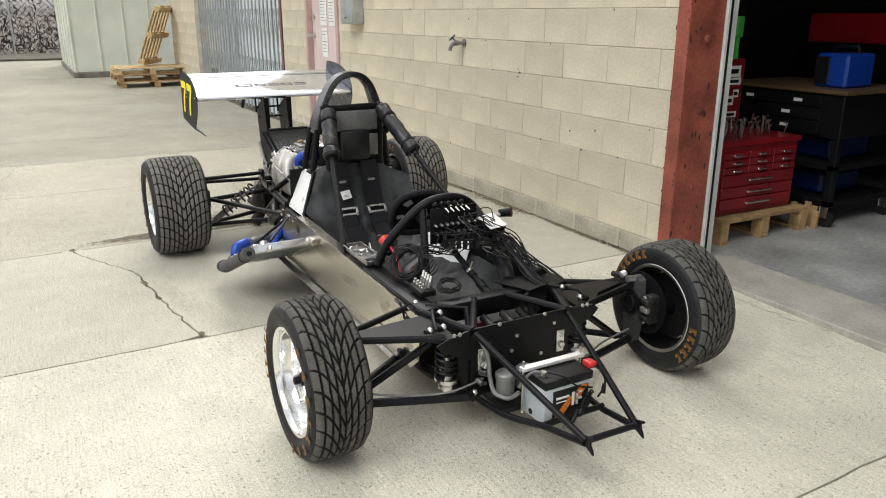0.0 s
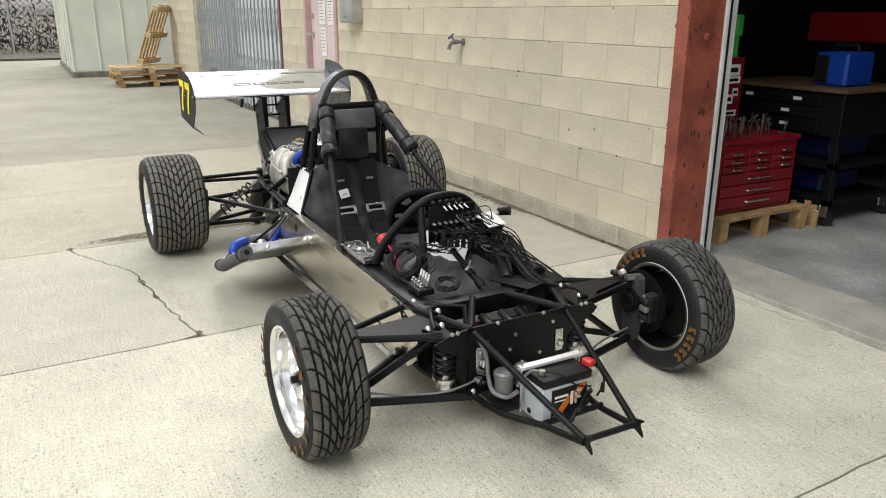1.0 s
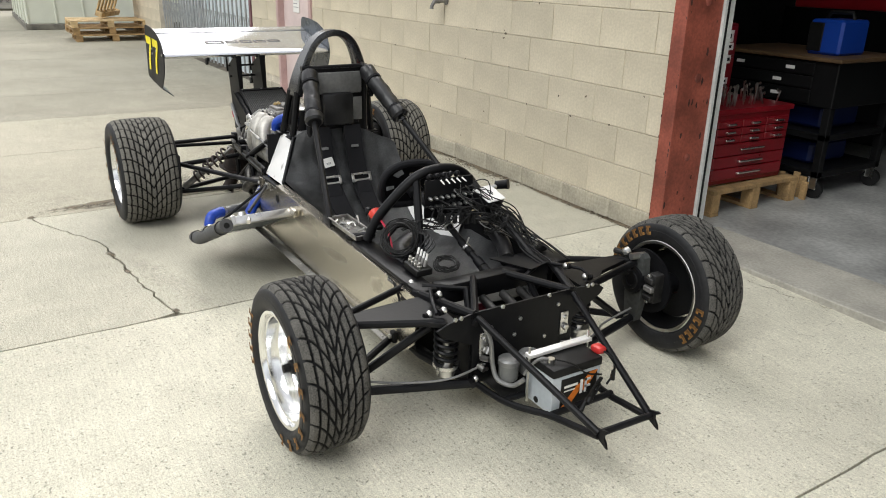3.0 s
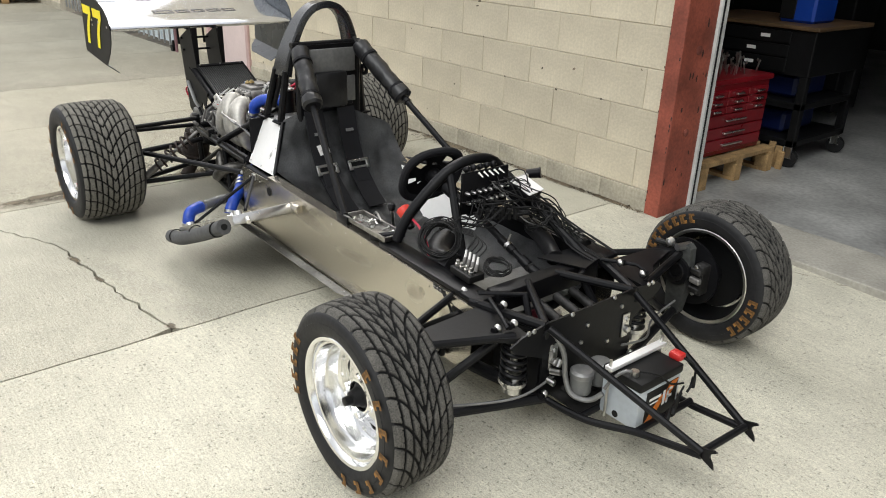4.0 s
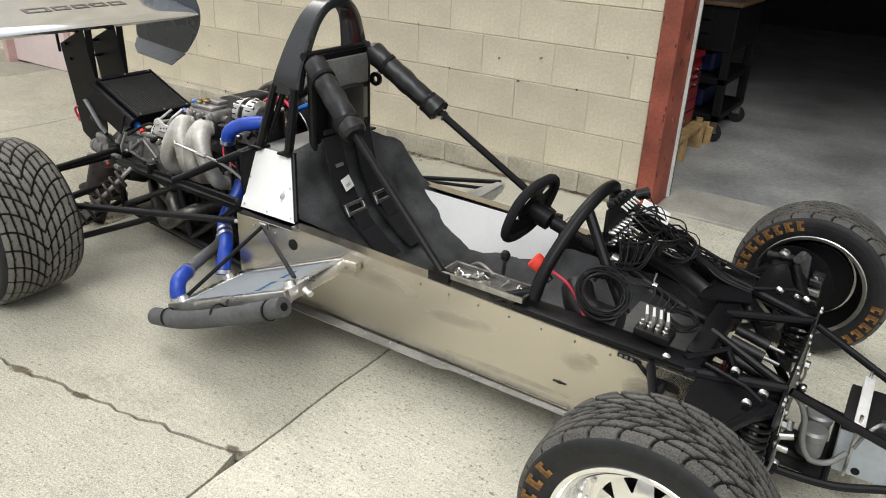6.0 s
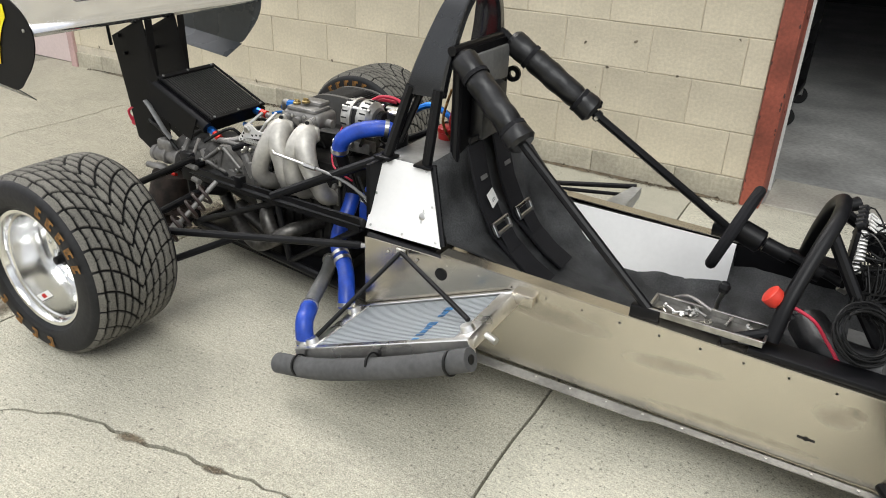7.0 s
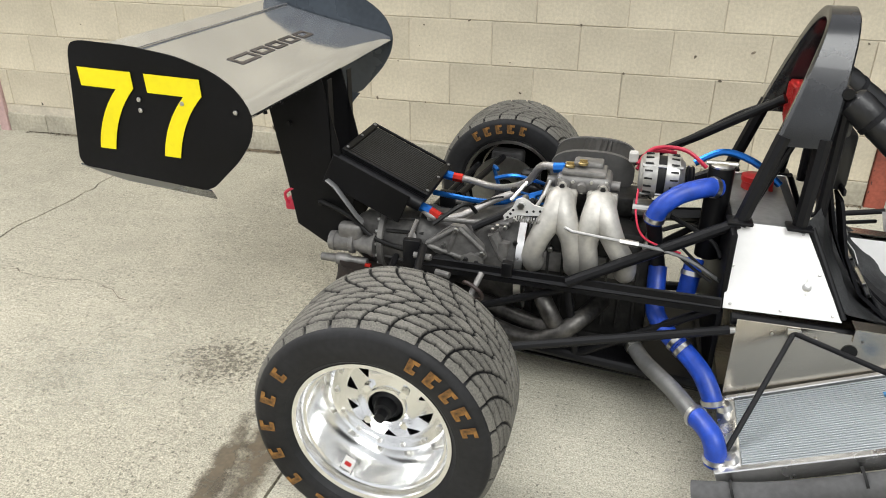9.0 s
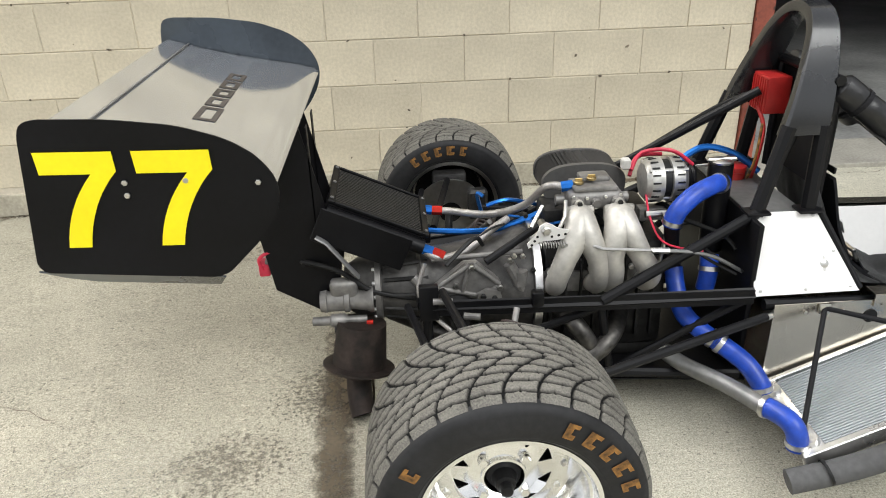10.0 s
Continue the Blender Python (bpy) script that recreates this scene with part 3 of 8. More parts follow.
garage = thing("garage_room", label="dark workshop interior behind the open door", category="room", kind="structure")
bm = B()
box(bm, (-2.6, 0.06, -0.2), (8.0, 8.0, -0.004), 0)
part("garage_floor", bm, GARFLOOR, garage, smooth=0)
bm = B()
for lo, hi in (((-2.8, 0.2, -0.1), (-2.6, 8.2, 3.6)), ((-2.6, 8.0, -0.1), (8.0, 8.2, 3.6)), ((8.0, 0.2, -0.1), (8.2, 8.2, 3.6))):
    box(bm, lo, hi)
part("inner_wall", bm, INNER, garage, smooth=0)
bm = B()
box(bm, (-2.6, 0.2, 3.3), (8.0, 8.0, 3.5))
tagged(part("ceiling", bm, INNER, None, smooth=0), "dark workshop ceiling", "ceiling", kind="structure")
bm = B()
box(bm, (0.40, 0.05, -0.1), (4.6, 0.44, 0.0), 0.004)
tagged(part("threshold", bm, mat("smooth_sill_concrete", (0.42, 0.40, 0.345), 0.85, vary=0.14, scale=3, bump=0.4), None, smooth=0), "pale worn concrete door sill", "sill", kind="structure")


def pallet(name, at, turn, material, label, tilt=None):
    p = thing(name, at, label, "pallet", "wooden pallets")
    p.matrix_world = pose(*at, *(tilt or (0, 0)), turn)
    for k in range(6):
        bm = B()
        y = -0.5 + k * 0.18
        box(bm, (-0.6, y, 0.105), (0.6, y + 0.10, 0.125), 0.002)
        part("deck_board", bm, material, p)
    for x in (-0.6, -0.05, 0.5):
        bm = B()
        box(bm, (x, -0.5, 0.085), (x + 0.10, 0.5, 0.1045), 0.002)
        part("stringer_board", bm, material, p)
        for y in (-0.5, -0.05, 0.40):
            bm = B()
            box(bm, (x, y, 0.018), (x + 0.10, y + 0.10, 0.0845), 0.003)
            part("spacer", bm, material, p)
        bm = B()
        box(bm, (x, -0.5, 0.0), (x + 0.10, 0.5, 0.0175), 0.002)
        part("bottom_board", bm, material, p)
    return p


pallet("pallet", (-0.13, 0.92, -0.004), 90, DULLPINE, "small worn pine pallet under the red tool chest").scale = (0.64, 0.8, 1.22)
chest = thing("tool_chest", (0.0, 0.895, 0.152), "glossy red steel tool chest with chrome handles", "tool chest", turn=-2)
bm = B()
box(bm, (-0.19, -0.32, 0.0), (0.19, 0.32, 0.43), 0.006)
box(bm, (-0.20, -0.33, 0.41), (0.205, 0.33, 0.44), 0.004)
part("body", bm, TOOLRED, chest)
rows = [(0.335, 0.375, 3), (0.29, 0.33, 3), (0.245, 0.285, 3), (0.17, 0.24, 1), (0.10, 0.165, 1), (0.03, 0.095, 1)]
for z0, z1, n in rows:
    for k in range(n):
        y0, y1 = -0.305 + k * 0.61 / n + 0.004, -0.305 + (k + 1) * 0.61 / n - 0.004
        bm = B()
        box(bm, (0.185, y0, z0), (0.203, y1, z1), 0.003)
        d = part("drawer", bm, TOOLRED, chest)
        bm = B()
        cy, hw = (y0 + y1) / 2, (0.035 if n > 1 else 0.10)
        box(bm, (0.203, cy - hw, (z0 + z1) / 2 - 0.006), (0.222, cy + hw, (z0 + z1) / 2 + 0.006), 0.003)
        part("handle", bm, BRIGHT, d, "chrome pull handle")
for k in range(46):
    h = r.uniform(0.05, 0.12)
    tool = B()
    y, x = -0.30 + k * 0.013, r.uniform(-0.12, 0.17)
    tube(tool, [(x, y, 0.44), (x + r.uniform(-0.02, 0.02), y + r.uniform(-0.01, 0.01), 0.44 + h)], [0.004, 0.004, 0.006], 6)
    lathe(tool, ((-0.003, 0.009), (0.003, 0.009)), 8, axis((x, y, 0.44 + h), (1, 0.2, 0)))
    o = part("spanner", tool, STEEL)
    o.matrix_world = pose(0.0, 0.895, 0.152, 0, 0, -2)
    tagged(o, "chrome spanner standing in the open tool chest", "spanner", "hand tools")
cab = thing("tool_cabinet", (-0.42, 0.865, -0.004), "tall red steel tool cabinet covered in stickers", "cabinet")
bm = B()
box(bm, (-0.2, -0.3, 0.06), (0.2, 0.3, 1.03), 0.008)
part("body", bm, TOOLRED, cab)
for k in range(5):
    bm = B()
    z = 0.10 + k * 0.185
    box(bm, (0.2, -0.28, z), (0.212, 0.28, z + 0.17), 0.004)
    part("drawer", bm, TOOLRED, cab)
for y, z, w, h in ((0.17, 0.955, 0.15, 0.07), (0.18, 0.893, 0.15, 0.045), (0.22, 0.816, 0.05, 0.05), (0.15, 0.773, 0.11, 0.06), (0.18, 0.684, 0.13, 0.04)):
    bm = B()
    box(bm, (0.2125, y - w / 2, z - h / 2), (0.214, y + w / 2, z + h / 2))
    s = part("sticker", bm, PAPER, cab, "white sticker")
    bm = B()
    box(bm, (0.2142, y - w * 0.36, z - h * 0.2), (0.2148, y + w * 0.36, z + h * 0.2))
    part("sticker_bar", bm, CABLE, s)
for x, y in ((-0.15, -0.25), (-0.15, 0.25), (0.15, -0.25), (0.15, 0.25)):
    bm = B()
    lathe(bm, ((-0.015, 0.03), (0.015, 0.03)), 12, pose(x, y, 0.03))
    part("caster", bm, CABLE, cab)
brush = thing("green_brush", (-0.25, 1.085, 1.026), "bright green plastic brush standing upright", "brush")
bm = B()
tube(bm, [(0, 0, 0), (0, 0.01, 0.13)], [0.022, 0.014], 8)
part("handle", bm, GREEN, brush)
bm = B()
box(bm, (-0.02, -0.022, 0.13), (0.02, 0.04, 0.26), 0.008)
part("head", bm, GREEN, brush)

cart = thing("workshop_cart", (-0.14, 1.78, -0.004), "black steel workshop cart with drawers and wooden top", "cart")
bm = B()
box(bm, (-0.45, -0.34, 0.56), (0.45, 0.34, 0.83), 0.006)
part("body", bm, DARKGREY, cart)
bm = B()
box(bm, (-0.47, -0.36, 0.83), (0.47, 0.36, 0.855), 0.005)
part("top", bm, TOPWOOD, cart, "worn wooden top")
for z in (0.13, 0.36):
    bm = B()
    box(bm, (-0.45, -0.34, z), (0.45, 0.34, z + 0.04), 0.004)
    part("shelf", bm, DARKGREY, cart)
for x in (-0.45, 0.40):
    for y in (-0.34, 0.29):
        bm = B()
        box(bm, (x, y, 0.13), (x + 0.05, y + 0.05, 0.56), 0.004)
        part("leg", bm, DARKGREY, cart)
        bm = B()
        lathe(bm, ((-0.02, 0.055), (0.02, 0.055)), 18, pose(x + 0.025, y + 0.025, 0.055, 0, 0, 15))
        wheel = part("caster", bm, CABLE, cart)
        bm = B()
        box(bm, (x, y, 0.06), (x + 0.05, y - 0.004, 0.13), 0.003)
        part("caster_fork", bm, BRIGHT, wheel, "shiny steel caster fork")
for k, (z0, z1) in enumerate(((0.745, 0.815), (0.665, 0.735), (0.575, 0.655))):
    bm = B()
    box(bm, (-0.42, -0.352, z0), (0.30, -0.34, z1), 0.003)
    d = part("drawer", bm, DARKGREY, cart)
    for x in ((-0.23, 0.14) if k == 0 else (0.06,)):
        bm = box(B(), (x - 0.03, -0.356, (z0 + z1) / 2 - 0.01), (x + 0.03, -0.3525, (z0 + z1) / 2 + 0.01))
        part("drawer_label", bm, PAPER, d, "white drawer label")
welder = thing("welder", (0.10, 1.72, 0.852), "blue and black welding machine on the cart", "welder")
bm = B()
box(bm, (-0.12, -0.14, 0), (0.10, 0.14, 0.21), 0.015)
part("case", bm, mat("bright_blue_enamel", (0.006, 0.05, 0.34), 0.4, vary=0.05, bump=0), welder)
bm = B()
box(bm, (-0.115, -0.15, 0.02), (-0.02, -0.14, 0.19), 0.004)
part("front_panel", bm, CABLE, welder)
bm = B()
tube(bm, [(-0.1, 0, 0.21), (-0.08, 0, 0.25), (0.06, 0, 0.25), (0.08, 0, 0.21)], 0.012, 8)
part("carry_grip", bm, CABLE, welder)
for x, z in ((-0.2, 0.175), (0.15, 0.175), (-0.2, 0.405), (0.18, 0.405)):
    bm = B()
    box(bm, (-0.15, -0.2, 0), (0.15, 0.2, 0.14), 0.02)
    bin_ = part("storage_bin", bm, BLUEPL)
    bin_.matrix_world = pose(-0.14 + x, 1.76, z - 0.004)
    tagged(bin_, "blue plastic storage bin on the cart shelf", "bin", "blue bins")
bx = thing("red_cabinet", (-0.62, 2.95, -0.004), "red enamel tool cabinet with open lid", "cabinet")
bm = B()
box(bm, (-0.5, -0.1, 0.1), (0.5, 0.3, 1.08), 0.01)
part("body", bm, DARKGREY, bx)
bm = B()
box(bm, (-0.46, -0.02, 1.08), (0.46, 0.02, 1.31), 0.008)
part("lid", bm, mat("bright_red_enamel", (0.38, 0.010, 0.02), 0.35, vary=0.05, bump=0), bx)
carton = thing("wood_offcuts", (0.24, 1.37, -0.004), "small heap of pale wooden offcuts", "offcuts")
for k in range(5):
    bm = B()
    box(bm, (-0.02, -0.01, 0), (0.02, 0.01, 0.12 + 0.02 * (k % 3)), 0.002, pose(-0.04 * k + 0.04, 0.02 * (k % 2), 0, 8 - 4 * k, 6, 20 * k))
    part("offcut", bm, DULLPINE, carton)

# ---- far end of the yard ----
GZ = gz(-14)
cont = thing("shipping_container", (-16.0, 0.35, GZ), "pale green painted steel storage container", "container")
bm = B()
box(bm, (-5.0, -2.2, 0.12), (0.0, 1.6, 2.6), 0.01)
part("body", bm, CONTAINER, cont)
for k in range(7):
    bm = B()
    y = -2.2 + k * 0.56
    box(bm, (0.0, y, 0.12), (0.03, y + 0.035, 2.6), 0.006)
    part("rib", bm, CONTAINER, cont)
for k in range(5):
    bm = B()
    x = -4.6 + k * 1.05
    box(bm, (x, -2.225, 0.12), (x + 0.05, -2.2, 2.6), 0.006)
    part("rib", bm, CONTAINER, cont)
bm = B()
box(bm, (-5.05, -2.24, 0.0), (0.05, 1.6, 0.12), 0.01)
part("base_rail", bm, mat("grey_wood_skid", (0.20, 0.19, 0.16), 0.9, vary=0.2), cont)
for k, (x, y, z, t, m) in enumerate(((-13.35, -0.55, 0.0, 88, DULLPINE), (-13.4, -0.62, 0.127, 92, DULLPINE), (-13.4, -0.62, 0.254, 90, PINE))):
    p = pallet("pallet", (x, y, GZ + z), t, m, "weathered pallet in a low stack" if k < 2 else "pale pine pallet on top of a stack")
    p.scale = (1.15, 1.0, 1.0)
lean = pallet("pallet", (-13.85, -0.30, GZ + 0.385), 0, PINE, "pale pine pallet leaning upright on the stack")
lean.matrix_world = pose(-13.62, -0.30, GZ + 0.96, 0, -68, 62) @ pose(0, 0, 0, 0, 0, 0)
fence = thing("chain_link_fence", (-27.0, 0, GZ), "rusty chain-link fence with dark scrub behind it", "fence")
bm = B()
for k in range(60):
    y = -9.0 + k * 0.2
    for s in (-1, 1):
        for z in (0.0, 1.0):
            tube(bm, [(0, y, z), (0, y + s * 1.0, z + 1.0)], 0.006, 4)
part("mesh", bm, BROWN, fence)
for y in (-9, -6, -3, 0, 3):
    bm = B()
    tube(bm, [(0.04, y, 0), (0.04, y, 2.1)], 0.03, 10)
    part("post", bm, GALV, fence)
bm = B()
for k in range(7000):
    x, y = r.uniform(-31, -27.3), r.uniform(-11, 5)
    z = abs(r.gauss(0, 1.0))
    s = r.uniform(0.03, 0.14)
    m = pose(x, y, GZ + z, r.uniform(0, 360), r.uniform(0, 360), r.uniform(0, 360))
    bm.faces.new([bm.verts.new(m @ (Vector(p) * s)) for p in ((-1, 0, 0), (0, -0.25, 0), (1, 0, 0), (0, 0.25, 0))])
tagged(part("scrub", bm, mat("bare_dark_scrub", (0.026, 0.021, 0.018), 0.95, vary=0.3, islands=0.4), smooth=0), "dark leafless scrub behind the fence", "scrub", kind="stuff")
bm = B()
box(bm, (-60, -60, GZ - 0.1), (-23.5, 60, GZ + 0.06), 0)
tagged(part("verge", bm, mat("dead_grass_verge", (0.10, 0.09, 0.06), 0.95, vary=0.3, scale=2, fine=30, bump=0.8), smooth=0), "dead grass verge along the fence", "verge", kind="structure")

# ---- the race car ----
CY = -1.55
car = thing("race_car", (0, CY, 0), "black open-wheel race car stripped of its bodywork", "race car")


def L(x, y, z):
    """A place in the car from a place in the yard."""
    return Vector((x, y - CY, z))


def LL(pts):
    return [L(*p) for p in pts]


def bar(name, pts, r, material=None, parent=None, label="", curve=0, seg=10, flat=1.0):
    return part(name, tube(B(), LL(pts), r, seg, curve, flat=flat), material or BLACK, parent or car, label)


def block(name, lo, hi, material, parent=None, bevel=0.004, label="", m=None, segs=2):
    lo, hi = L(*lo), L(*hi)
    return part(name, box(B(), lo, hi, bevel, m, segs), material, parent or car, label)


def sheet(name, outline, fix, value, thick, material, parent=None, label=""):
    """A flat plate in a plane of constant x, y or z (yard places)."""
    ax = "xyz".index(fix)

    def place(u, v, w):
        p = [u, v]
        p.insert(ax, value + w)
        return L(*p)
    return part(name, plate(B(), outline, thick, place), material, parent or car, label, smooth=20)


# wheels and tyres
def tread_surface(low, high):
    """Dusty worn rubber on top of the blocks; groove shade is painted black into the colour."""
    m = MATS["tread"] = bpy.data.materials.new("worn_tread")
    m.use_nodes = True
    n, l = m.node_tree.nodes, m.node_tree.links
    b = n["Principled BSDF"]
    co = n.new("ShaderNodeTexCoord")
    fine, broad = n.new("ShaderNodeTexNoise"), n.new("ShaderNodeTexNoise")
    for tx, s, d in ((fine, 300, 2), (broad, 13, 5)):
        tx.inputs["Scale"].default_value, tx.inputs["Detail"].default_value = s, d
        l.new(co.outputs["Object"], tx.inputs["Vector"])
    dust = n.new("ShaderNodeMix")
    dust.data_type = "RGBA"
    dust.inputs[6].default_value, dust.inputs[7].default_value = low, high
    add = n.new("ShaderNodeMath")
    add.operation = "MULTIPLY_ADD"
    add.inputs[1].default_value = 0.75
    l.new(broad.outputs["Fac"], add.inputs[0])
    l.new(fine.outputs["Fac"], add.inputs[2])
    rg = n.new("ShaderNodeMapRange")
    rg.inputs[1].default_value, rg.inputs[2].default_value = 0.55, 1.25
    l.new(add.outputs[0], rg.inputs[0])
    l.new(rg.outputs[0], dust.inputs[0])
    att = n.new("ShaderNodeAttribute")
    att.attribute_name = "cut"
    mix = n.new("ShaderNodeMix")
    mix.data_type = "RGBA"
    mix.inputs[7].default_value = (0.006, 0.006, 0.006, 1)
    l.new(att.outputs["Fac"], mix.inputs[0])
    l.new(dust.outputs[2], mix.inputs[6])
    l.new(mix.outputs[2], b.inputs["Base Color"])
    b.inputs["Roughness"].default_value, b.inputs["Specular IOR Level"].default_value = 0.88, 0.2
    bp = n.new("ShaderNodeBump")
    bp.inputs["Strength"].default_value, bp.inputs["Distance"].default_value = 0.5, 0.002
    l.new(fine.outputs["Fac"], bp.inputs["Height"])
    l.new(bp.outputs[0], b.inputs["Normal"])
    return m


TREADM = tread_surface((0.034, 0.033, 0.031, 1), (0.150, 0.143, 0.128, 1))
# rear copy made lighter: sky light on the upward blocks put into the colour
SKYLIT_TREAD = tread_surface((0.085, 0.081, 0.072, 1), (0.225, 0.214, 0.186, 1))


def tread_mesh(R, w, turns, sweep, hook, rows, zig, material, nu=1000, nv=110):
    """The cut tread: swept V grooves and thin grooves round the tyre with small sipes."""
    half = w * 0.5 * 0.93
    t = np.arange(nu) / nu * 2 * math.pi
    v = np.linspace(-1, 1, nv)
    T, Vv = np.meshgrid(t, v, indexing="ij")
    a = np.abs(Vv)
    pitch = 2 * math.pi * R / turns
    p = T / (2 * math.pi) * turns
    sweep_at = sweep * (1 - a) ** 2 - hook * (1 - a)
    slope = (-2 * sweep * (1 - a) + hook) * pitch / half
    ph = p + sweep_at
    d = np.abs(ph - np.round(ph)) * pitch / np.sqrt(1 + slope ** 2)
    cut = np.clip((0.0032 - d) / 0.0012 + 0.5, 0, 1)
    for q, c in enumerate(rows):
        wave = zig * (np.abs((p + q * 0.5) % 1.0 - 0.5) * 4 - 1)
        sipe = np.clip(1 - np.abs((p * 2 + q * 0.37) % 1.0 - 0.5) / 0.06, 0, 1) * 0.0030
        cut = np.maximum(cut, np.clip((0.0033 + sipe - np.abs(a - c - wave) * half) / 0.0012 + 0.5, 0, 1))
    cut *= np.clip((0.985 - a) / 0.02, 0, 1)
    rad = R - 0.010 * a ** 3.5 - 0.012 * np.maximum(0, a - 0.86) / 0.14 - 0.006 * cut
    verts = np.stack((rad * np.cos(T), Vv * half, rad * np.sin(T)), -1).reshape(-1, 3)
    i, j = np.meshgrid(np.arange(nu), np.arange(nv - 1), indexing="ij")
    k = (i + 1) % nu
    faces = np.stack((i * nv + j, k * nv + j, k * nv + j + 1, i * nv + j + 1), -1).reshape(-1, 4)
    me = bpy.data.meshes.new("tread")
    me.from_pydata(verts.tolist(), [], faces.tolist())
    # the cut mask also paints shade into the groove colour
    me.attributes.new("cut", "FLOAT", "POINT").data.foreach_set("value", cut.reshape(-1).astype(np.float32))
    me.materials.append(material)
    me.update()
    me.shade_smooth()
    return me


def tyre_shape(R, w, rr):
    h = w / 2
    prof = [(-h * 0.80, rr - 0.004), (-h * 0.90, rr + 0.006), (-h * 0.965, rr + 0.014), (-h * 0.975, rr + 0.0185), (-h * 0.99, rr + 0.022), (-h * 1.0, (R + rr) / 2), (-h * 0.99, R - 0.040), (-h * 0.982, R - 0.034), (-h * 0.98, R - 0.030), (-h * 0.94, R - 0.020), (-h * 0.90, R - 0.0165), (-h * 0.7, R - 0.011)]
    prof += [(-y, r) for y, r in prof[::-1]]
    return lathe(B(), prof, 96, cap=False)


def rim_shape(w, rr):
    """A deep polished rim: rolled lip, stepped barrel and bolt flange; outside is towards -y."""
    h = w / 2
    bm = B()
    prof = [(-h * 0.80, rr - 0.010), (-h * 0.845, rr - 0.004), (-h * 0.875, rr + 0.004), (-h * 0.895, rr + 0.002), (-h * 0.885, rr - 0.007), (-h * 0.82, rr - 0.012), (-h * 0.74, rr - 0.014), (-h * 0.72, rr - 0.019), (-h * 0.42, rr - 0.022), (-h * 0.36, rr - 0.026), (-h * 0.10, rr - 0.028), (-0.004, rr - 0.031), (0.0, rr - 0.036), (0.0, rr - 0.058), (0.008, rr - 0.058)]
    lathe(bm, prof, 80, cap=False)
    return bm


def rim_back(w, rr):
    h = w / 2
    bm = B()
    lathe(bm, [(0.0, rr - 0.03), (h * 0.3, rr - 0.022), (h * 0.75, rr - 0.012), (h * 0.86, rr + 0.001), (h * 0.875, rr - 0.002), (h * 0.84, rr - 0.012), (h * 0.3, rr - 0.028), (0.0, rr - 0.036)], 80, cap=False)
    return bm


def centre_shape(rr):
    """The bolted wheel centre: a dished ring whose spokes leave small three-cornered windows."""
    bm = B()
    ro = rr - 0.054

    def ring(r0, r1, ya, yb, ym, seg=64):
        lathe(bm, [(ya, r0), (ym, (r0 + r1) / 2), (yb, r1), (yb + 0.008, r1), (ya + 0.008, r0), (ya, r0)], seg, None, cap=False)
    ring(ro * 0.86, ro + 0.004, -0.004, -0.003, -0.0045)
    ring(0.040, ro * 0.63, -0.022, -0.016, -0.020)
    n = 10
    for k in range(n):
        a = k * 2 * math.pi / n
        q = []
        for r, s, y in ((ro * 0.60, 0.31, -0.0175), (ro * 0.66, 0.27, -0.0155), (ro * 0.88, 0.15, -0.004)):
            q.append([bm.verts.new((r * math.cos(a + d), y, r * math.sin(a + d))) for d in (-s, 0, s)])
        low = [[bm.verts.new((v.co.x, v.co.y + 0.008, v.co.z)) for v in row] for row in q]
        for A, up in ((q, 1), (low, 0)):
            for r0, r1 in zip(A, A[1:]):
                for c in range(2):
                    bm.faces.new((r0[c], r0[c + 1], r1[c + 1], r1[c]))
        for i in range(2):
            for c in (0, 2):
                bm.faces.new((q[i][c], q[i + 1][c], low[i + 1][c], low[i][c]))
    lathe(bm, [(-0.021, 0.046), (-0.030, 0.045), (-0.031, 0.040), (0.01, 0.039)], 32, None, cap=False)
    return bm


def sidewall_mark(kind, rm, side_y):
    """One worn sidewall character drawn as plain strokes, at three o'clock."""
    bm = B()
    hh = 0.0165
    wide = (0.058, 0.050, 0.062, 0.054)[kind]
    strokes = ((0.0, -hh, -0.35 * hh, wide), (-0.4 * wide, -0.35 * hh, 0.5 * hh, wide * 0.6), (0.0, 0.5 * hh, hh, wide))
    for d, r0, r1, wd in strokes:
        q = []
        for r, s in ((r0, -1), (r0, 1), (r1, 1), (r1, -1)):
            ang = -(d + s * wd)
            q.append(bm.verts.new(((rm + r) * math.cos(ang), side_y, (rm + r) * math.sin(ang))))
        bm.faces.new(q)
    return mesh_of(bm, GOLD, "sidewall_mark", 0)


WHEELS = {}
RIMBOLT = mesh_of(bolt(B(), (0, 0, 0), (0, -1, 0), 0.0065, 0.006), STEEL, "rim_bolt")
WHEELNUT = mesh_of(bolt(B(), (0, 0, 0), (0, -1, 0), 0.011, 0.016), CHROME, "wheel_nut")


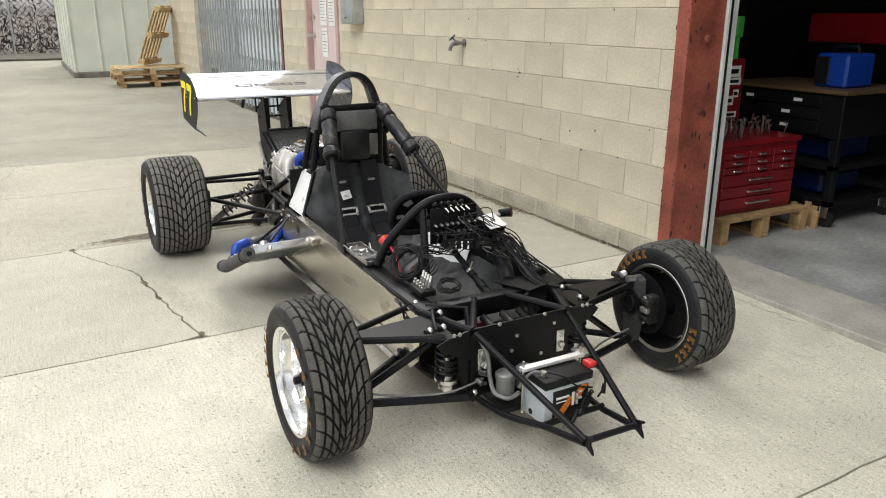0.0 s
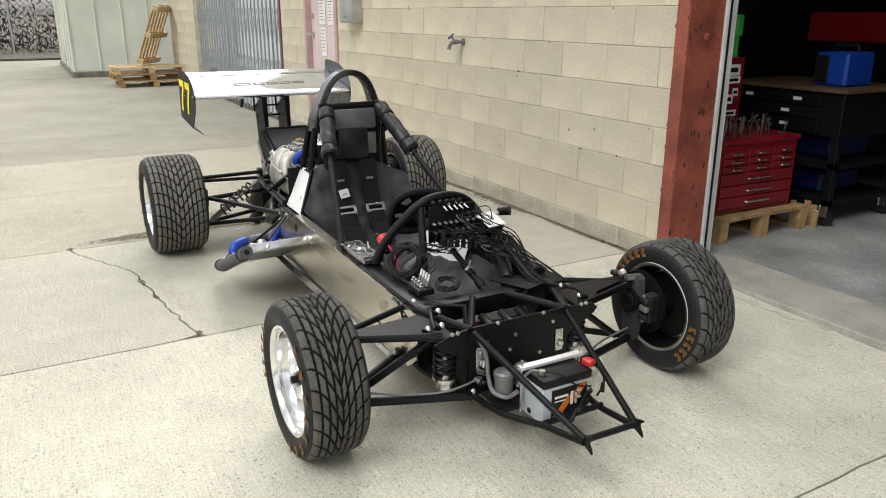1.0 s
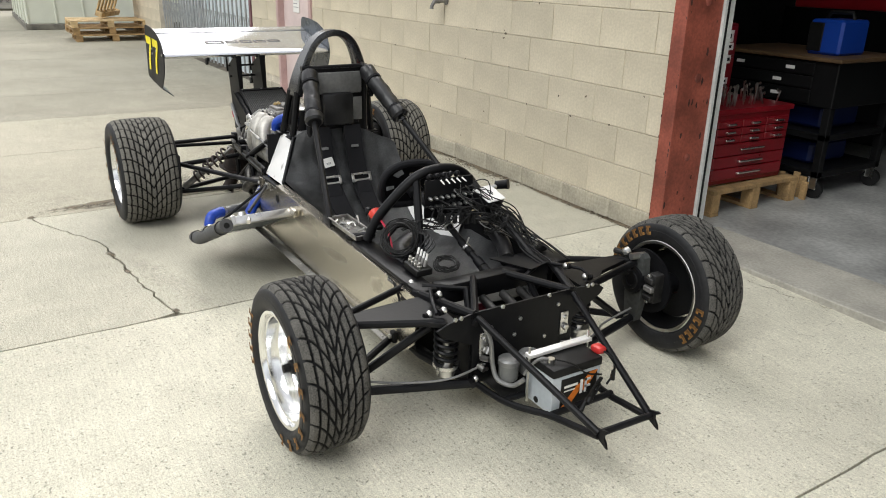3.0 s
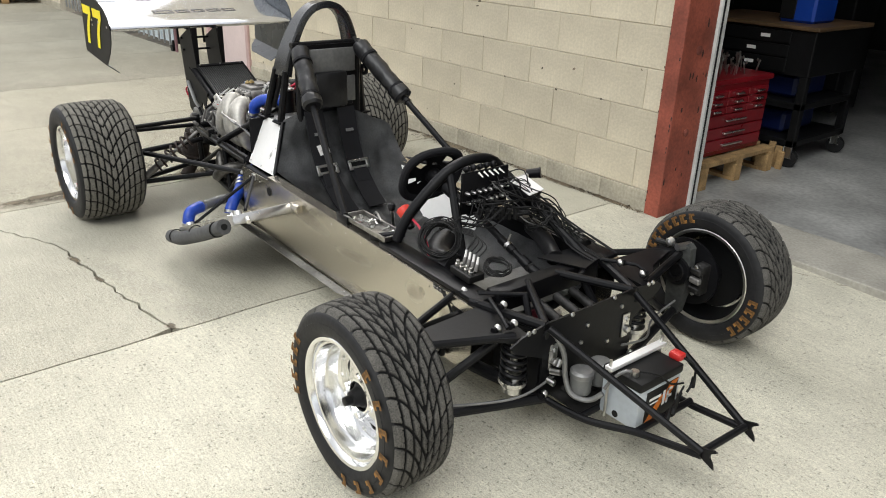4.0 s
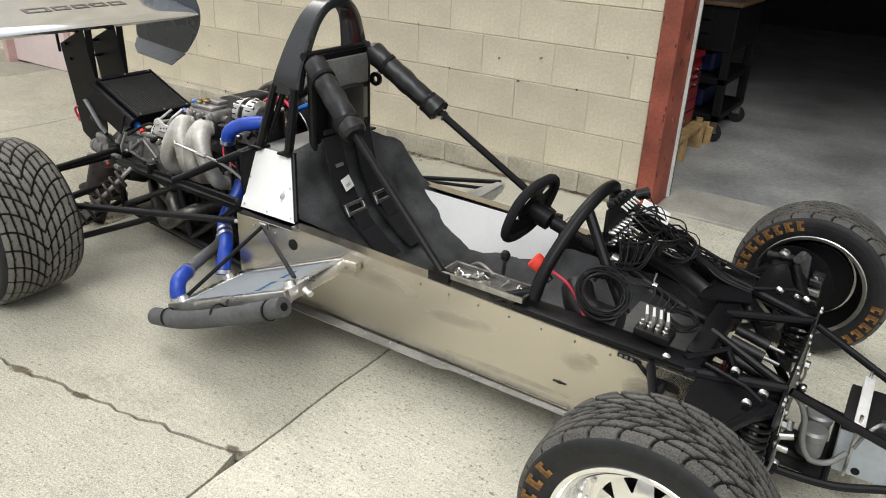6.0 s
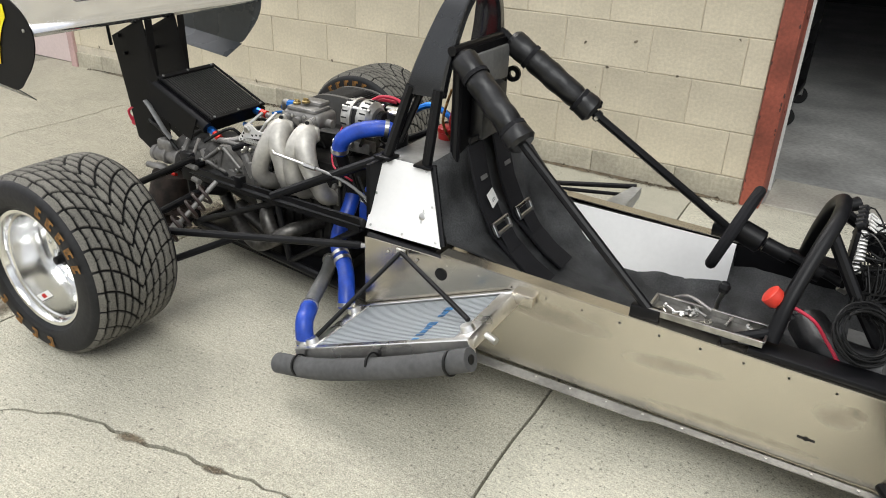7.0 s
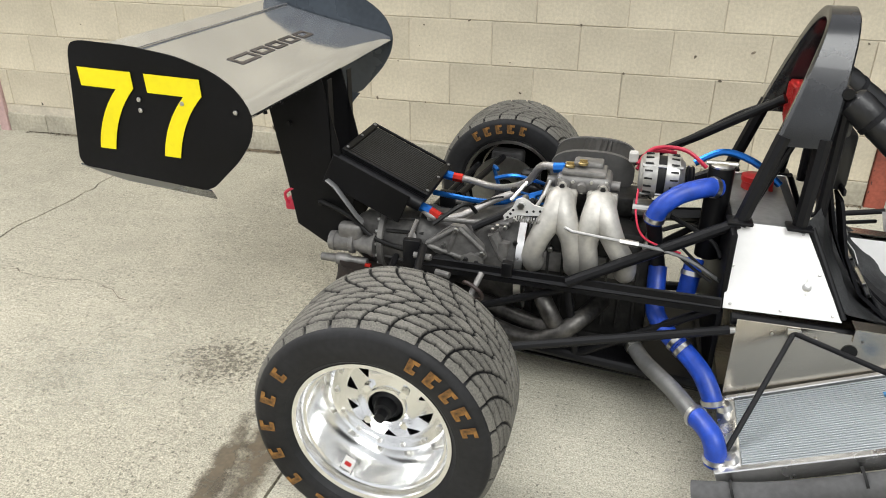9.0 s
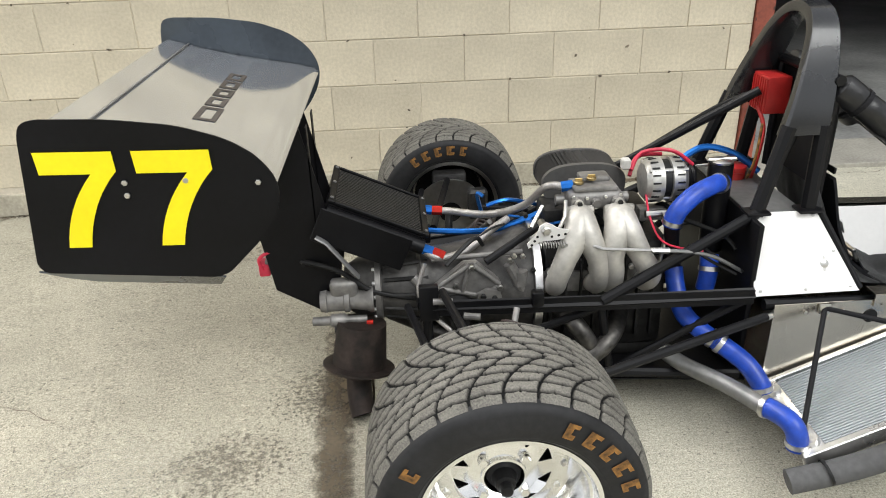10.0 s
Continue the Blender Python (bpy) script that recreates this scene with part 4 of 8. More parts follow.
def wheel(x, y_out, R, w, side, words, spin=0.0):
    """A wheel with its tyre; side -1 shows its outer face to -y."""
    rr = 0.170
    if w not in WHEELS:
        h = w / 2
        hub = lathe(B(), [(0.05, 0.038), (-0.010, 0.038), (-0.024, 0.034), (-0.030, 0.026), (-0.052, 0.020), (-0.054, 0.013), (-0.072, 0.012), (-0.074, 0.007)], 20)
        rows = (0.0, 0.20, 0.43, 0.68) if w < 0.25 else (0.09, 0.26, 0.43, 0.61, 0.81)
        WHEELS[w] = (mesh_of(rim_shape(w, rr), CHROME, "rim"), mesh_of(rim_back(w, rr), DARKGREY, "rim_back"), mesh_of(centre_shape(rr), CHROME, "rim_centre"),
                     mesh_of(hub, BLACK, "hub"), mesh_of(tyre_shape(R, w, rr), RUBBER, "tyre"), tread_mesh(R, w, 25 if w < 0.25 else 27, 2.3 if w < 0.25 else 1.9, 0.2 if w < 0.25 else 0.35, rows, 0.004 if w < 0.25 else 0.007, TREADM if w < 0.25 else SKYLIT_TREAD),
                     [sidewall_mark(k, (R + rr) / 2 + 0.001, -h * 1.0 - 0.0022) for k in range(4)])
    made = [new(n, me) for n, me in zip(("wheel", "inner_barrel", "rim_centre", "hub", "tyre", "tread"), WHEELS[w])]
    lip = part("inner_lip", lathe(B(), [(w * 0.40, rr - 0.006), (w * 0.435, rr + 0.003), (w * 0.445, rr), (w * 0.43, rr - 0.010), (w * 0.37, rr - 0.014)], 64, None, cap=False), STEEL, made[0])
    # added dark ring stands in for the shade behind the rim windows
    part("inner_face", lathe(B(), [(0.011, 0.040), (0.013, 0.126), (0.016, 0.126), (0.016, 0.040)], 48, None, cap=False), DARKGREY, made[0])
    root = made[0]
    root.parent = car
    root.matrix_basis = Matrix.Translation(L(x, y_out - side * w / 2, R + gz(x))) @ pose(0, 0, 0, 0, 0, 180 if side > 0 else 0) @ pose(0, 0, 0, 0, spin, 0)
    tagged(root, "polished deep-dish alloy rim")
    for o in made[1:]:
        o.parent = root
    tagged(made[4], "treaded rain tyre with faded sidewall print")
    tagged(made[5], "dusty worn grooved tread")
    for k in range(14):
        a = 2 * math.pi * k / 14
        o = new("rim_bolt", RIMBOLT)
        o.parent, o.matrix_basis = root, pose((rr - 0.047) * math.cos(a), -0.0005, (rr - 0.047) * math.sin(a))
    for k in range(4):
        a = math.pi / 4 + k * math.pi / 2
        o = new("wheel_nut", WHEELNUT)
        o.parent, o.matrix_basis = root, pose(0.058 * math.cos(a), -0.020, 0.058 * math.sin(a))
    turn = pose(0, 0, 0, 0, 0, 180) if side > 0 else Matrix()
    if side > 0:
        made[5].matrix_basis = turn
    for start, n, step in words:
        for k in range(n):
            o = new("sidewall_mark", WHEELS[w][6][(k * 3 + n) % 4])
            o.parent, o.matrix_basis = root, turn @ pose(0, 0, 0, 0, -(start - k * step), 0)
    return root


def barrel_patch(root, w, a0, a1, f0, f1, material, name, label):
    """A thin strip stuck to the inside of a rim's barrel."""
    h, bm = w / 2, B()
    grid = []
    for k in range(9):
        a = radians(a0 + (a1 - a0) * k / 8)
        grid.append([bm.verts.new((r * math.cos(a), -h * f, r * math.sin(a))) for f, r in ((f0, 0.1475), (f1, 0.1455))])
    for p, q in zip(grid, grid[1:]):
        bm.faces.new((p[0], p[1], q[1], q[0]))
    part(name, bm, material, root, label)


WORDS = ((64, 5, 11.5), (275, 8, 18.5))
fr_wheel = wheel(1.122, -2.338, 0.251, 0.193, -1, WORDS, -133)
barrel_patch(fr_wheel, 0.193, 100 - 133, 142 - 133, 0.70, 0.42, GREYTUBE, "tape_patch", "grey tape stuck inside the rim")
wheel(1.204, -0.730, 0.251, 0.193, 1, ((74, 8, 9.5), (256, 5, 9.5)), 100)
rr_wheel = wheel(-1.160, -2.400, 0.270, 0.290, -1, WORDS, 0)
barrel_patch(rr_wheel, 0.290, 236, 246, 0.70, 0.46, PAPER, "rim_sticker", "white sticker with red print")
barrel_patch(rr_wheel, 0.290, 238, 244, 0.66, 0.56, RED, "rim_sticker", "red sticker print")
wheel(-1.155, -0.632, 0.270, 0.290, 1, WORDS, 60)

# tub: bare aluminium sides, rails, floor
YR, YL = -1.862, -1.238
sheet("side_panel", [(-0.43, 0.125), (1.01, 0.118), (1.075, 0.175), (1.09, 0.335), (-0.20, 0.362), (-0.43, 0.362)], "y", YR, 0.003, ALU, label="bare scuffed aluminium side panel")
sheet("side_panel", [(-0.43, 0.125), (1.01, 0.118), (1.075, 0.175), (1.09, 0.335), (-0.20, 0.362), (-0.43, 0.362)], "y", YL, 0.003, ALU, label="bare scuffed aluminium side panel")
for y, s in ((YR, -1), (YL, 1)):
    bm = B()
    plate(bm, [(-0.18, 0.345), (1.09, 0.318), (1.09, 0.345), (-0.18, 0.378)], 0.004, lambda u, v, w, y=y, s=s: L(u, y + s * (0.001 + w), v))
    plate(bm, [(-0.18, 0), (1.09, 0), (1.09, 0.042), (-0.18, 0.042)], 0.003, lambda u, v, w, y=y, s=s: L(u, y - s * (v - 0.004), 0.377 - (u + 0.18) * 0.0255 + w))
    part("top_rail", bm, ALU, car, "folded bare aluminium top rail", smooth=0)
    bm = B()
    plate(bm, [(-0.42, 0.0), (0.40, 0.0), (0.44, 0.012), (0.93, 0.012), (0.93, -0.004), (-0.42, -0.03)][:4] + [(0.93, 0.03), (-0.42, 0.03)], 0.003, lambda u, v, w, y=y, s=s: L(u, y + s * (0.038 - v), 0.112 - 0.12 * (0.03 - v) + w))
    part("floor_lip", bm, mat("dull_aluminium", (0.40, 0.39, 0.37), 0.5, 0.6, vary=0.15, scale=8, bump=0.1), car, "riveted aluminium floor lip", smooth=0)
    bm = B()
    for k in range(14):
        x = -0.35 + k * 0.095
        bolt(bm, L(x, y + s * 0.003, 0.345 - max(0, x + 0.18) * 0.0255 + 0.012 * (x > -0.18) - 0.006), (0, s, 0), 0.004, 0.002)
        bolt(bm, L(x, y + s * 0.018, 0.114), (0, 0, 1), 0.004, 0.003)
    tagged(part("rivet_line", bm, STEEL, car), kind="stuff")
sheet("floor_pan", [(-0.43, YR + 0.004), (1.26, -1.77), (1.26, -1.36), (-0.43, YL - 0.004)], "z", 0.11, 0.004, ALU)
# flat black discs and strips paint the shade of holes and slots
for q_, r_ in (((-0.18, YR - 0.001, 0.317), 0.018), ((0.760, YR - 0.001, 0.1885), 0.005)):
    part("panel_hole", lathe(B(), [(0, r_), (-0.0015, r_)], 20, Matrix.Translation(L(*q_))), CABLE, car)
block("panel_slot", (0.0, YR - 0.004, 0.338), (0.12, YR - 0.001, 0.347), CABLE, bevel=0)
block("panel_slot", (0.742, YR - 0.003, 0.187), (0.779, YR - 0.001, 0.190), CABLE, bevel=0)
sp = block("switch_plate", (0.90, YR - 0.006, 0.325), (0.965, YR - 0.001, 0.341), CABLE)
for k in range(3):
    part("switch", lathe(B(), [(0, 0.0045), (0.003, 0.0045), (0.004, 0.003)], 12, axis(L(0.911 + 0.014 * k, YR - 0.006, 0.333), (0, -1, 0))), CAST, sp)


def panel_mark(name, material, cx, cz, hx, hz, lean=0.0):
    """A dull mark on the outer face of the tub's side, thinning towards its rim."""
    verts, faces, soak = [], [], []
    for i in range(7):
        for k in range(32):
            t, f = 2 * math.pi * k / 32, i / 6
            u, v = hx * f * math.cos(t), hz * f * math.sin(t)
            verts.append(L(cx + u, YR - 0.0012, cz + v + lean * u))
            soak.append(1 - f * f)
    for i in range(6):
        for k in range(32):
            faces.append((i * 32 + k, i * 32 + (k + 1) % 32, (i + 1) * 32 + (k + 1) % 32, (i + 1) * 32 + k))
    me = bpy.data.meshes.new(name)
    me.from_pydata(verts, [], faces)
    me.attributes.new("soak", "FLOAT", "POINT").data.foreach_set("value", soak)
    me.materials.append(material)
    ob = new(name, me)
    ob.parent = car


SMUDGE = worn_patch("oily_smudge", (0.20, 0.17, 0.12), 0.62, 24.0, 0.22, 0.05, 0.6)
panel_mark("smudge", SMUDGE, 0.805, 0.268, 0.050, 0.034)
panel_mark("smudge", SMUDGE, 0.838, 0.290, 0.022, 0.014, -0.3)
panel_mark("smudge", SMUDGE, 0.45, 0.262, 0.12, 0.022, 0.1)
panel_mark("smudge", SMUDGE, 0.14, 0.30, 0.16, 0.030, -0.05)
panel_mark("smudge", SMUDGE, 0.60, 0.15, 0.20, 0.012)
panel_mark("scorch_mark", worn_patch("blue_grey_scorch", (0.10, 0.095, 0.09), 0.5, 10.0, 0.30, 0.02, 0.7), 0.985, 0.235, 0.060, 0.050, -0.3)
# link and bracket at the front end of the panel
# black plate on the solid panel paints a shaded opening
part("panel_opening", plate(B(), [(0.985, 0.297), (0.995, 0.312), (1.03, 0.314), (1.06, 0.305), (1.062, 0.290), (1.02, 0.286)], 0.001, lambda u, v, w: L(u, YR - 0.002 - w, v)), CABLE, car, smooth=0)
bar("panel_link", [(0.955, YR - 0.006, 0.330), (0.99, YR - 0.010, 0.305), (1.02, YR - 0.016, 0.275)], 0.0045, BLACK)
block("link_bracket", (0.945, YR - 0.022, 0.128), (0.972, YR - 0.003, 0.168), BLACK, bevel=0.005)
bar("bracket_pin", [(0.955, YR - 0.030, 0.150), (0.955, YR - 0.018, 0.150)], 0.008, STEEL, seg=10)
# inner white panels beside the legs
part("inner_panel", plate(B(), [(-0.15, 0.15), (0.47, 0.15), (0.47, 0.353), (-0.15, 0.364)], 0.003, lambda u, v, w: L(u, YL - 0.044 - (0.362 - v) * 0.34 - w, v)), WHITE, car, "white painted inner side panel", smooth=0)
sheet("inner_panel", [(-0.15, 0.13), (1.05, 0.13), (1.05, 0.335), (-0.15, 0.36)], "y", YR + 0.02, 0.003, SATIN)
sheet("inner_panel", [(0.475, 0.13), (1.05, 0.13), (1.05, 0.335), (0.475, 0.352)], "y", YL - 0.05, 0.003, SATIN)
# frame tubes along the tub
for y, s in ((YR + 0.035, -1), (YL - 0.016, 1)):
    for z in (0.135, 0.345):
        bar("frame_rail", [(-0.44, y, z), (1.06, y, z - 0.012), (1.28, -1.575 + s * 0.19, z - 0.01)], 0.0145)
block("rail_deck", (0.60, YR + 0.004, 0.352), (1.09, YR + 0.075, 0.366), BLACK)
block("rail_deck", (0.60, YL - 0.075, 0.352), (1.09, YL - 0.004, 0.366), BLACK)
block("cross_beam", (1.04, -1.78, 0.30), (1.09, -1.34, 0.366), BLACK)
block("seat_bulkhead", (-0.47, -1.80, 0.12), (-0.455, -1.28, 0.55), SATIN)

# white cover panels beside the seat
for s in (-1, 1):
    c = -1.545
    p = [(-0.461, c + s * 0.268, 0.362), (-0.201, c + s * 0.284, 0.372), (-0.298, c + s * 0.188, 0.555), (-0.461, c + s * 0.182, 0.554)]
    n = Vector((0, s * 0.9, 0.45)).normalized() * 0.003
    bm = B()
    a, b = [bm.verts.new(L(*q)) for q in p], [bm.verts.new(L(*q) + n) for q in p]
    bm.faces.new(a[::-1]), bm.faces.new(b)
    for i in range(4):
        bm.faces.new((a[i], a[(i + 1) % 4], b[(i + 1) % 4], b[i]))
    cover = part("cover_panel", bm, WHITE, car, "white painted cover panel with a quarter-turn latch", smooth=0)
    bm = B()
    q = L(-0.283, c + s * 0.245, 0.433) + n
    lathe(bm, [(0, 0.011), (0.003, 0.011), (0.005, 0.006)], 14, axis(q, n))
    box(bm, (-0.004, -0.002, -0.02), (0.004, 0.003, 0.02), 0.001, axis(q, n))
    part("latch", bm, STEEL, cover, "steel quarter-turn latch")
    bm = B()
    for fu, fv in ((0.06, 0.06), (0.94, 0.06), (0.92, 0.94), (0.06, 0.94), (0.5, 0.05), (0.05, 0.5), (0.95, 0.5)):
        e = L(*p[0]).lerp(L(*p[1]), fu).lerp(L(*p[3]).lerp(L(*p[2]), fu), fv)
        bolt(bm, e + n, n, 0.004, 0.002)
    tagged(part("rivet_line", bm, STEEL, cover), kind="stuff")
    bar("seat_edge", [(-0.198, c + s * 0.28, 0.378), (-0.288, c + s * 0.188, 0.56)], 0.008)
block("scuttle", (-0.461, -1.72, 0.545), (-0.32, -1.37, 0.553), GREYTUBE)

# roll hoop with its fairing
HC = -1.528
arch = [(-0.185, 0.745), (-0.176, 0.80), (-0.160, 0.86), (-0.135, 0.925), (-0.105, 0.98), (-0.06, 1.02), (0.0, 1.034), (0.06, 1.02), (0.105, 0.98), (0.135, 0.925), (0.160, 0.86), (0.176, 0.80), (0.185, 0.745)]
fine = smooth_path([(a, 0, z) for a, z in arch], 4)
bm = B()
rings = []
for i, p in enumerate(fine):
    d = (fine[min(i + 1, len(fine) - 1)] - fine[max(i - 1, 0)]).normalized()
    out = Vector((-d.z, 0, d.x))
    t = min(1, max(0, (p.z - 0.745) / 0.29))
    xb, xf = -0.405 + 0.085 * t, -0.285 + 0.03 * t
    th = 0.034 - 0.006 * t
    ring = []
    for fx, fo in ((0, 0.1), (0.0, 0.8), (0.06, 1), (0.94, 1), (1, 0.8), (1, 0.1), (0.94, 0), (0.06, 0)):
        q = p + out * (fo - 1) * th
        ring.append(bm.verts.new(L(xb + (xf - xb) * fx, HC + q.x, q.z)))
    rings.append(ring)
for a, b in zip(rings, rings[1:]):
    for k in range(8):
        bm.faces.new((a[k], a[(k + 1) % 8], b[(k + 1) % 8], b[k]))
bm.faces.new(rings[0][::-1]), bm.faces.new(rings[-1])
hoop = part("roll_hoop", bm, mat("semi_gloss_black", (0.017, 0.018, 0.020), 0.26, vary=0.15, bump=0.03, coat=0.3), car, "semi-gloss black roll hoop fairing", smooth=40)
for s in (-1, 1):
    for x0, x1 in ((-0.30, -0.315), (-0.385, -0.448)):
        bm = B()
        a, b = L(x0, HC + s * 0.172, 0.765), L(x1, HC + s * 0.200, 0.548)
        tube(bm, [a, b], 0.019, 8, flat=0.8)
        part("hoop_leg", bm, BLACK, hoop)
        block("foot_plate", (x1 - 0.03, HC + s * 0.2 - 0.025, 0.553), (x1 + 0.03, HC + s * 0.2 + 0.025, 0.562), BLACK, hoop)
bar("back_stay", [(-0.36, HC + 0.05, 0.80), (-0.55, HC + 0.13, 0.66), (-1.0, HC + 0.22, 0.38)], 0.012)
bar("back_stay", [(-0.36, HC - 0.16, 0.75), (-0.42, HC - 0.175, 0.60)], 0.010)
# front braces with pads
for s, top, mid, foot in ((-1, (-0.285, -1.648, 0.872), (-0.020, -1.735, 0.668), (0.370, -1.845, 0.385)), (1, (-0.275, -1.395, 0.880), (0.022, -1.335, 0.668), (0.43, -1.252, 0.385))):
    bar("hoop_brace", [top, mid, foot], 0.0125, parent=car)
    t, m_ = Vector(top), Vector(mid)
    pts = [t.lerp(m_, 0.10 + 0.87 * k / 30) for k in range(31)]
    pad = bar("brace_pad", pts, [float(np.interp(k / 30, (0, 0.03, 0.22, 0.26, 0.30, 0.60, 0.78, 0.81, 0.84, 0.97, 1), (0.028, 0.037, 0.037, 0.033, 0.036, 0.036, 0.035, 0.031, 0.039, 0.039, 0.030))) for k in range(31)], VINYL, label="black vinyl padding strapped round the tube", seg=18)
    for k in (0.31, 0.82):
        q = t.lerp(m_, k)
        lathe_b = lathe(B(), [(-0.006, 0.0355), (-0.006, 0.0385), (0.006, 0.0385), (0.006, 0.0355)], 18, axis(L(*q), m_ - t), cap=False)
        part("strap", lathe_b, WEB, pad)
    for v in pad.data.vertices:
        v.co += Vector((0, 1, 0)) * noise.noise(v.co * 26) * 0.004 + Vector((0, 0, 1)) * noise.noise(v.co * 31 + Vector((5, 0, 0))) * 0.004
    if s > 0:
        bar("collar", [t.lerp(m_, 0.99), t.lerp(m_, 1.03)], 0.017, BLACK)
        bar("clamp_bolt", [Vector(t.lerp(m_, 1.02)) + Vector((0, -0.025, 0)), Vector(t.lerp(m_, 1.02)) + Vector((0, 0.02, 0))], 0.006, STEEL)
    block("foot_bracket", (foot[0] - 0.04, foot[1] - 0.012, foot[2] - 0.025), (foot[0] + 0.03, foot[1] + 0.012, foot[2] + 0.004), BLACK)
k_ = L(0.018, -1.335, 0.685)
part("clamp_knob", lathe(B(), [(-0.012, 0.008), (-0.008, 0.013), (0.008, 0.013), (0.012, 0.008)], 12, axis(k_ + Vector((0.0, 0.012, 0.012)), (0, 0.5, 1))), BLACK, car)

# head restraint
sheet("head_panel", [(-1.662, 0.585), (-1.392, 0.585), (-1.392, 0.868), (-1.662, 0.868)], "x", -0.262, 0.012, SATIN)
block("head_pad", (-0.25, -1.640, 0.755), (-0.232, -1.412, 0.852), mat("grey_vinyl", (0.15, 0.15, 0.145), 0.55, vary=0.15), bevel=0.008)
block("head_pad", (-0.25, -1.615, 0.615), (-0.205, -1.465, 0.762), VINYL, bevel=0.014)
block("head_plate", (-0.25, -1.455, 0.63), (-0.24, -1.41, 0.735), GREYTUBE, bevel=0.002)
bar("hoop_bar", [(-0.27, -1.69, 0.868), (-0.27, -1.37, 0.868)], 0.013)
bar("hoop_post", [(-0.262, -1.665, 0.56), (-0.262, -1.665, 0.868)], 0.014)
bar("hoop_post", [(-0.262, -1.39, 0.56), (-0.262, -1.39, 0.868)], 0.014)
part("tow_ring", lathe(B(), [(-0.005, 0.010), (-0.005, 0.024), (0.005, 0.024), (0.005, 0.010), (-0.005, 0.010)], 16, axis(L(-0.24, -1.365, 0.755), (0, 1, 0)), cap=False), BLACK, car)
ign = block("ignition_box", (-0.345, -1.49, 0.735), (-0.28, -1.40, 0.835), RED, label="red finned ignition box")
for k in range(7):
    block("cooling_fin", (-0.349, -1.488 + k * 0.0125, 0.74), (-0.345, -1.482 + k * 0.0125, 0.829), RED, ign, bevel=0)

# seat: one draped fabric shell, harness
RX = [-0.305, -0.295, -0.250, -0.195, -0.06, 0.10, 0.28, 0.50, 0.80, 1.02]
rows = [(-0.240, 0.605, -0.230, 0.565, 0.545), (-0.228, 0.57, -0.215, 0.55, 0.53), (-0.200, 0.465, -0.17, 0.47, 0.475), (-0.148, 0.36, -0.10, 0.388, 0.40), (-0.01, 0.245, 0.04, 0.376, 0.31), (0.15, 0.195, 0.18, 0.365, 0.245), (0.36, 0.180, 0.34, 0.345, 0.285), (0.55, 0.185, 0.52, 0.30, 0.335), (0.80, 0.185, 0.80, 0.27, 0.33), (1.02, 0.18, 1.02, 0.26, 0.30)]
bm = B()
nv = 44
grid = []
dense = []
for a, b in zip(rows, rows[1:]):
    for k in range(10):
        dense.append([a[i] + (b[i] - a[i]) * k / 10 for i in range(5)])
dense.append(list(rows[-1]))
for i, (xc, zc, xs, zr, zl) in enumerate(dense):
    line = []
    for j in range(nv + 1):
        t = j / nv * 2 - 1
        side = abs(t) ** (2.3 if t < 0 else 3.2)
        f_ = i / 10
        z = zc + ((zr if t < 0 else zl) - zc) * side
        x = xc + ((float(np.interp(f_, range(len(RX)), RX)) if t < 0 else xs) - xc) * side
        half = (0.285 if i > 12 else 0.20 + 0.085 * i / 13) if t > 0 else float(np.interp(f_, (0, 1, 2, 3, 9), (0.186, 0.19, 0.232, 0.272, 0.285)))
        y = -1.545 + t * half
        f = noise.noise(Vector((x * 7, y * 9, 1.3))) * 0.014 + noise.noise(Vector((x * 19 + y * 8, y * 17, 4.1))) * 0.010 + noise.noise(Vector((x * 45 - y * 30, y * 30 + x * 8, 2.7))) * 0.004
        line.append(bm.verts.new(L(x + f * 0.5, y, z + f * (1 - abs(t) ** 6))))
    grid.append(line)
for a, b in zip(grid, grid[1:]):
    for j in range(nv):
        bm.faces.new((a[j], a[j + 1], b[j + 1], b[j]))
r_ = bmesh.ops.solidify(bm, geom=list(bm.faces), thickness=0.006)
part("seat", bm, FABRIC, car, "black fabric seat shell with soft folds", smooth=60)


def seat_z(x):
    return float(np.interp(x, [r[0] for r in rows], [r[1] for r in rows]))


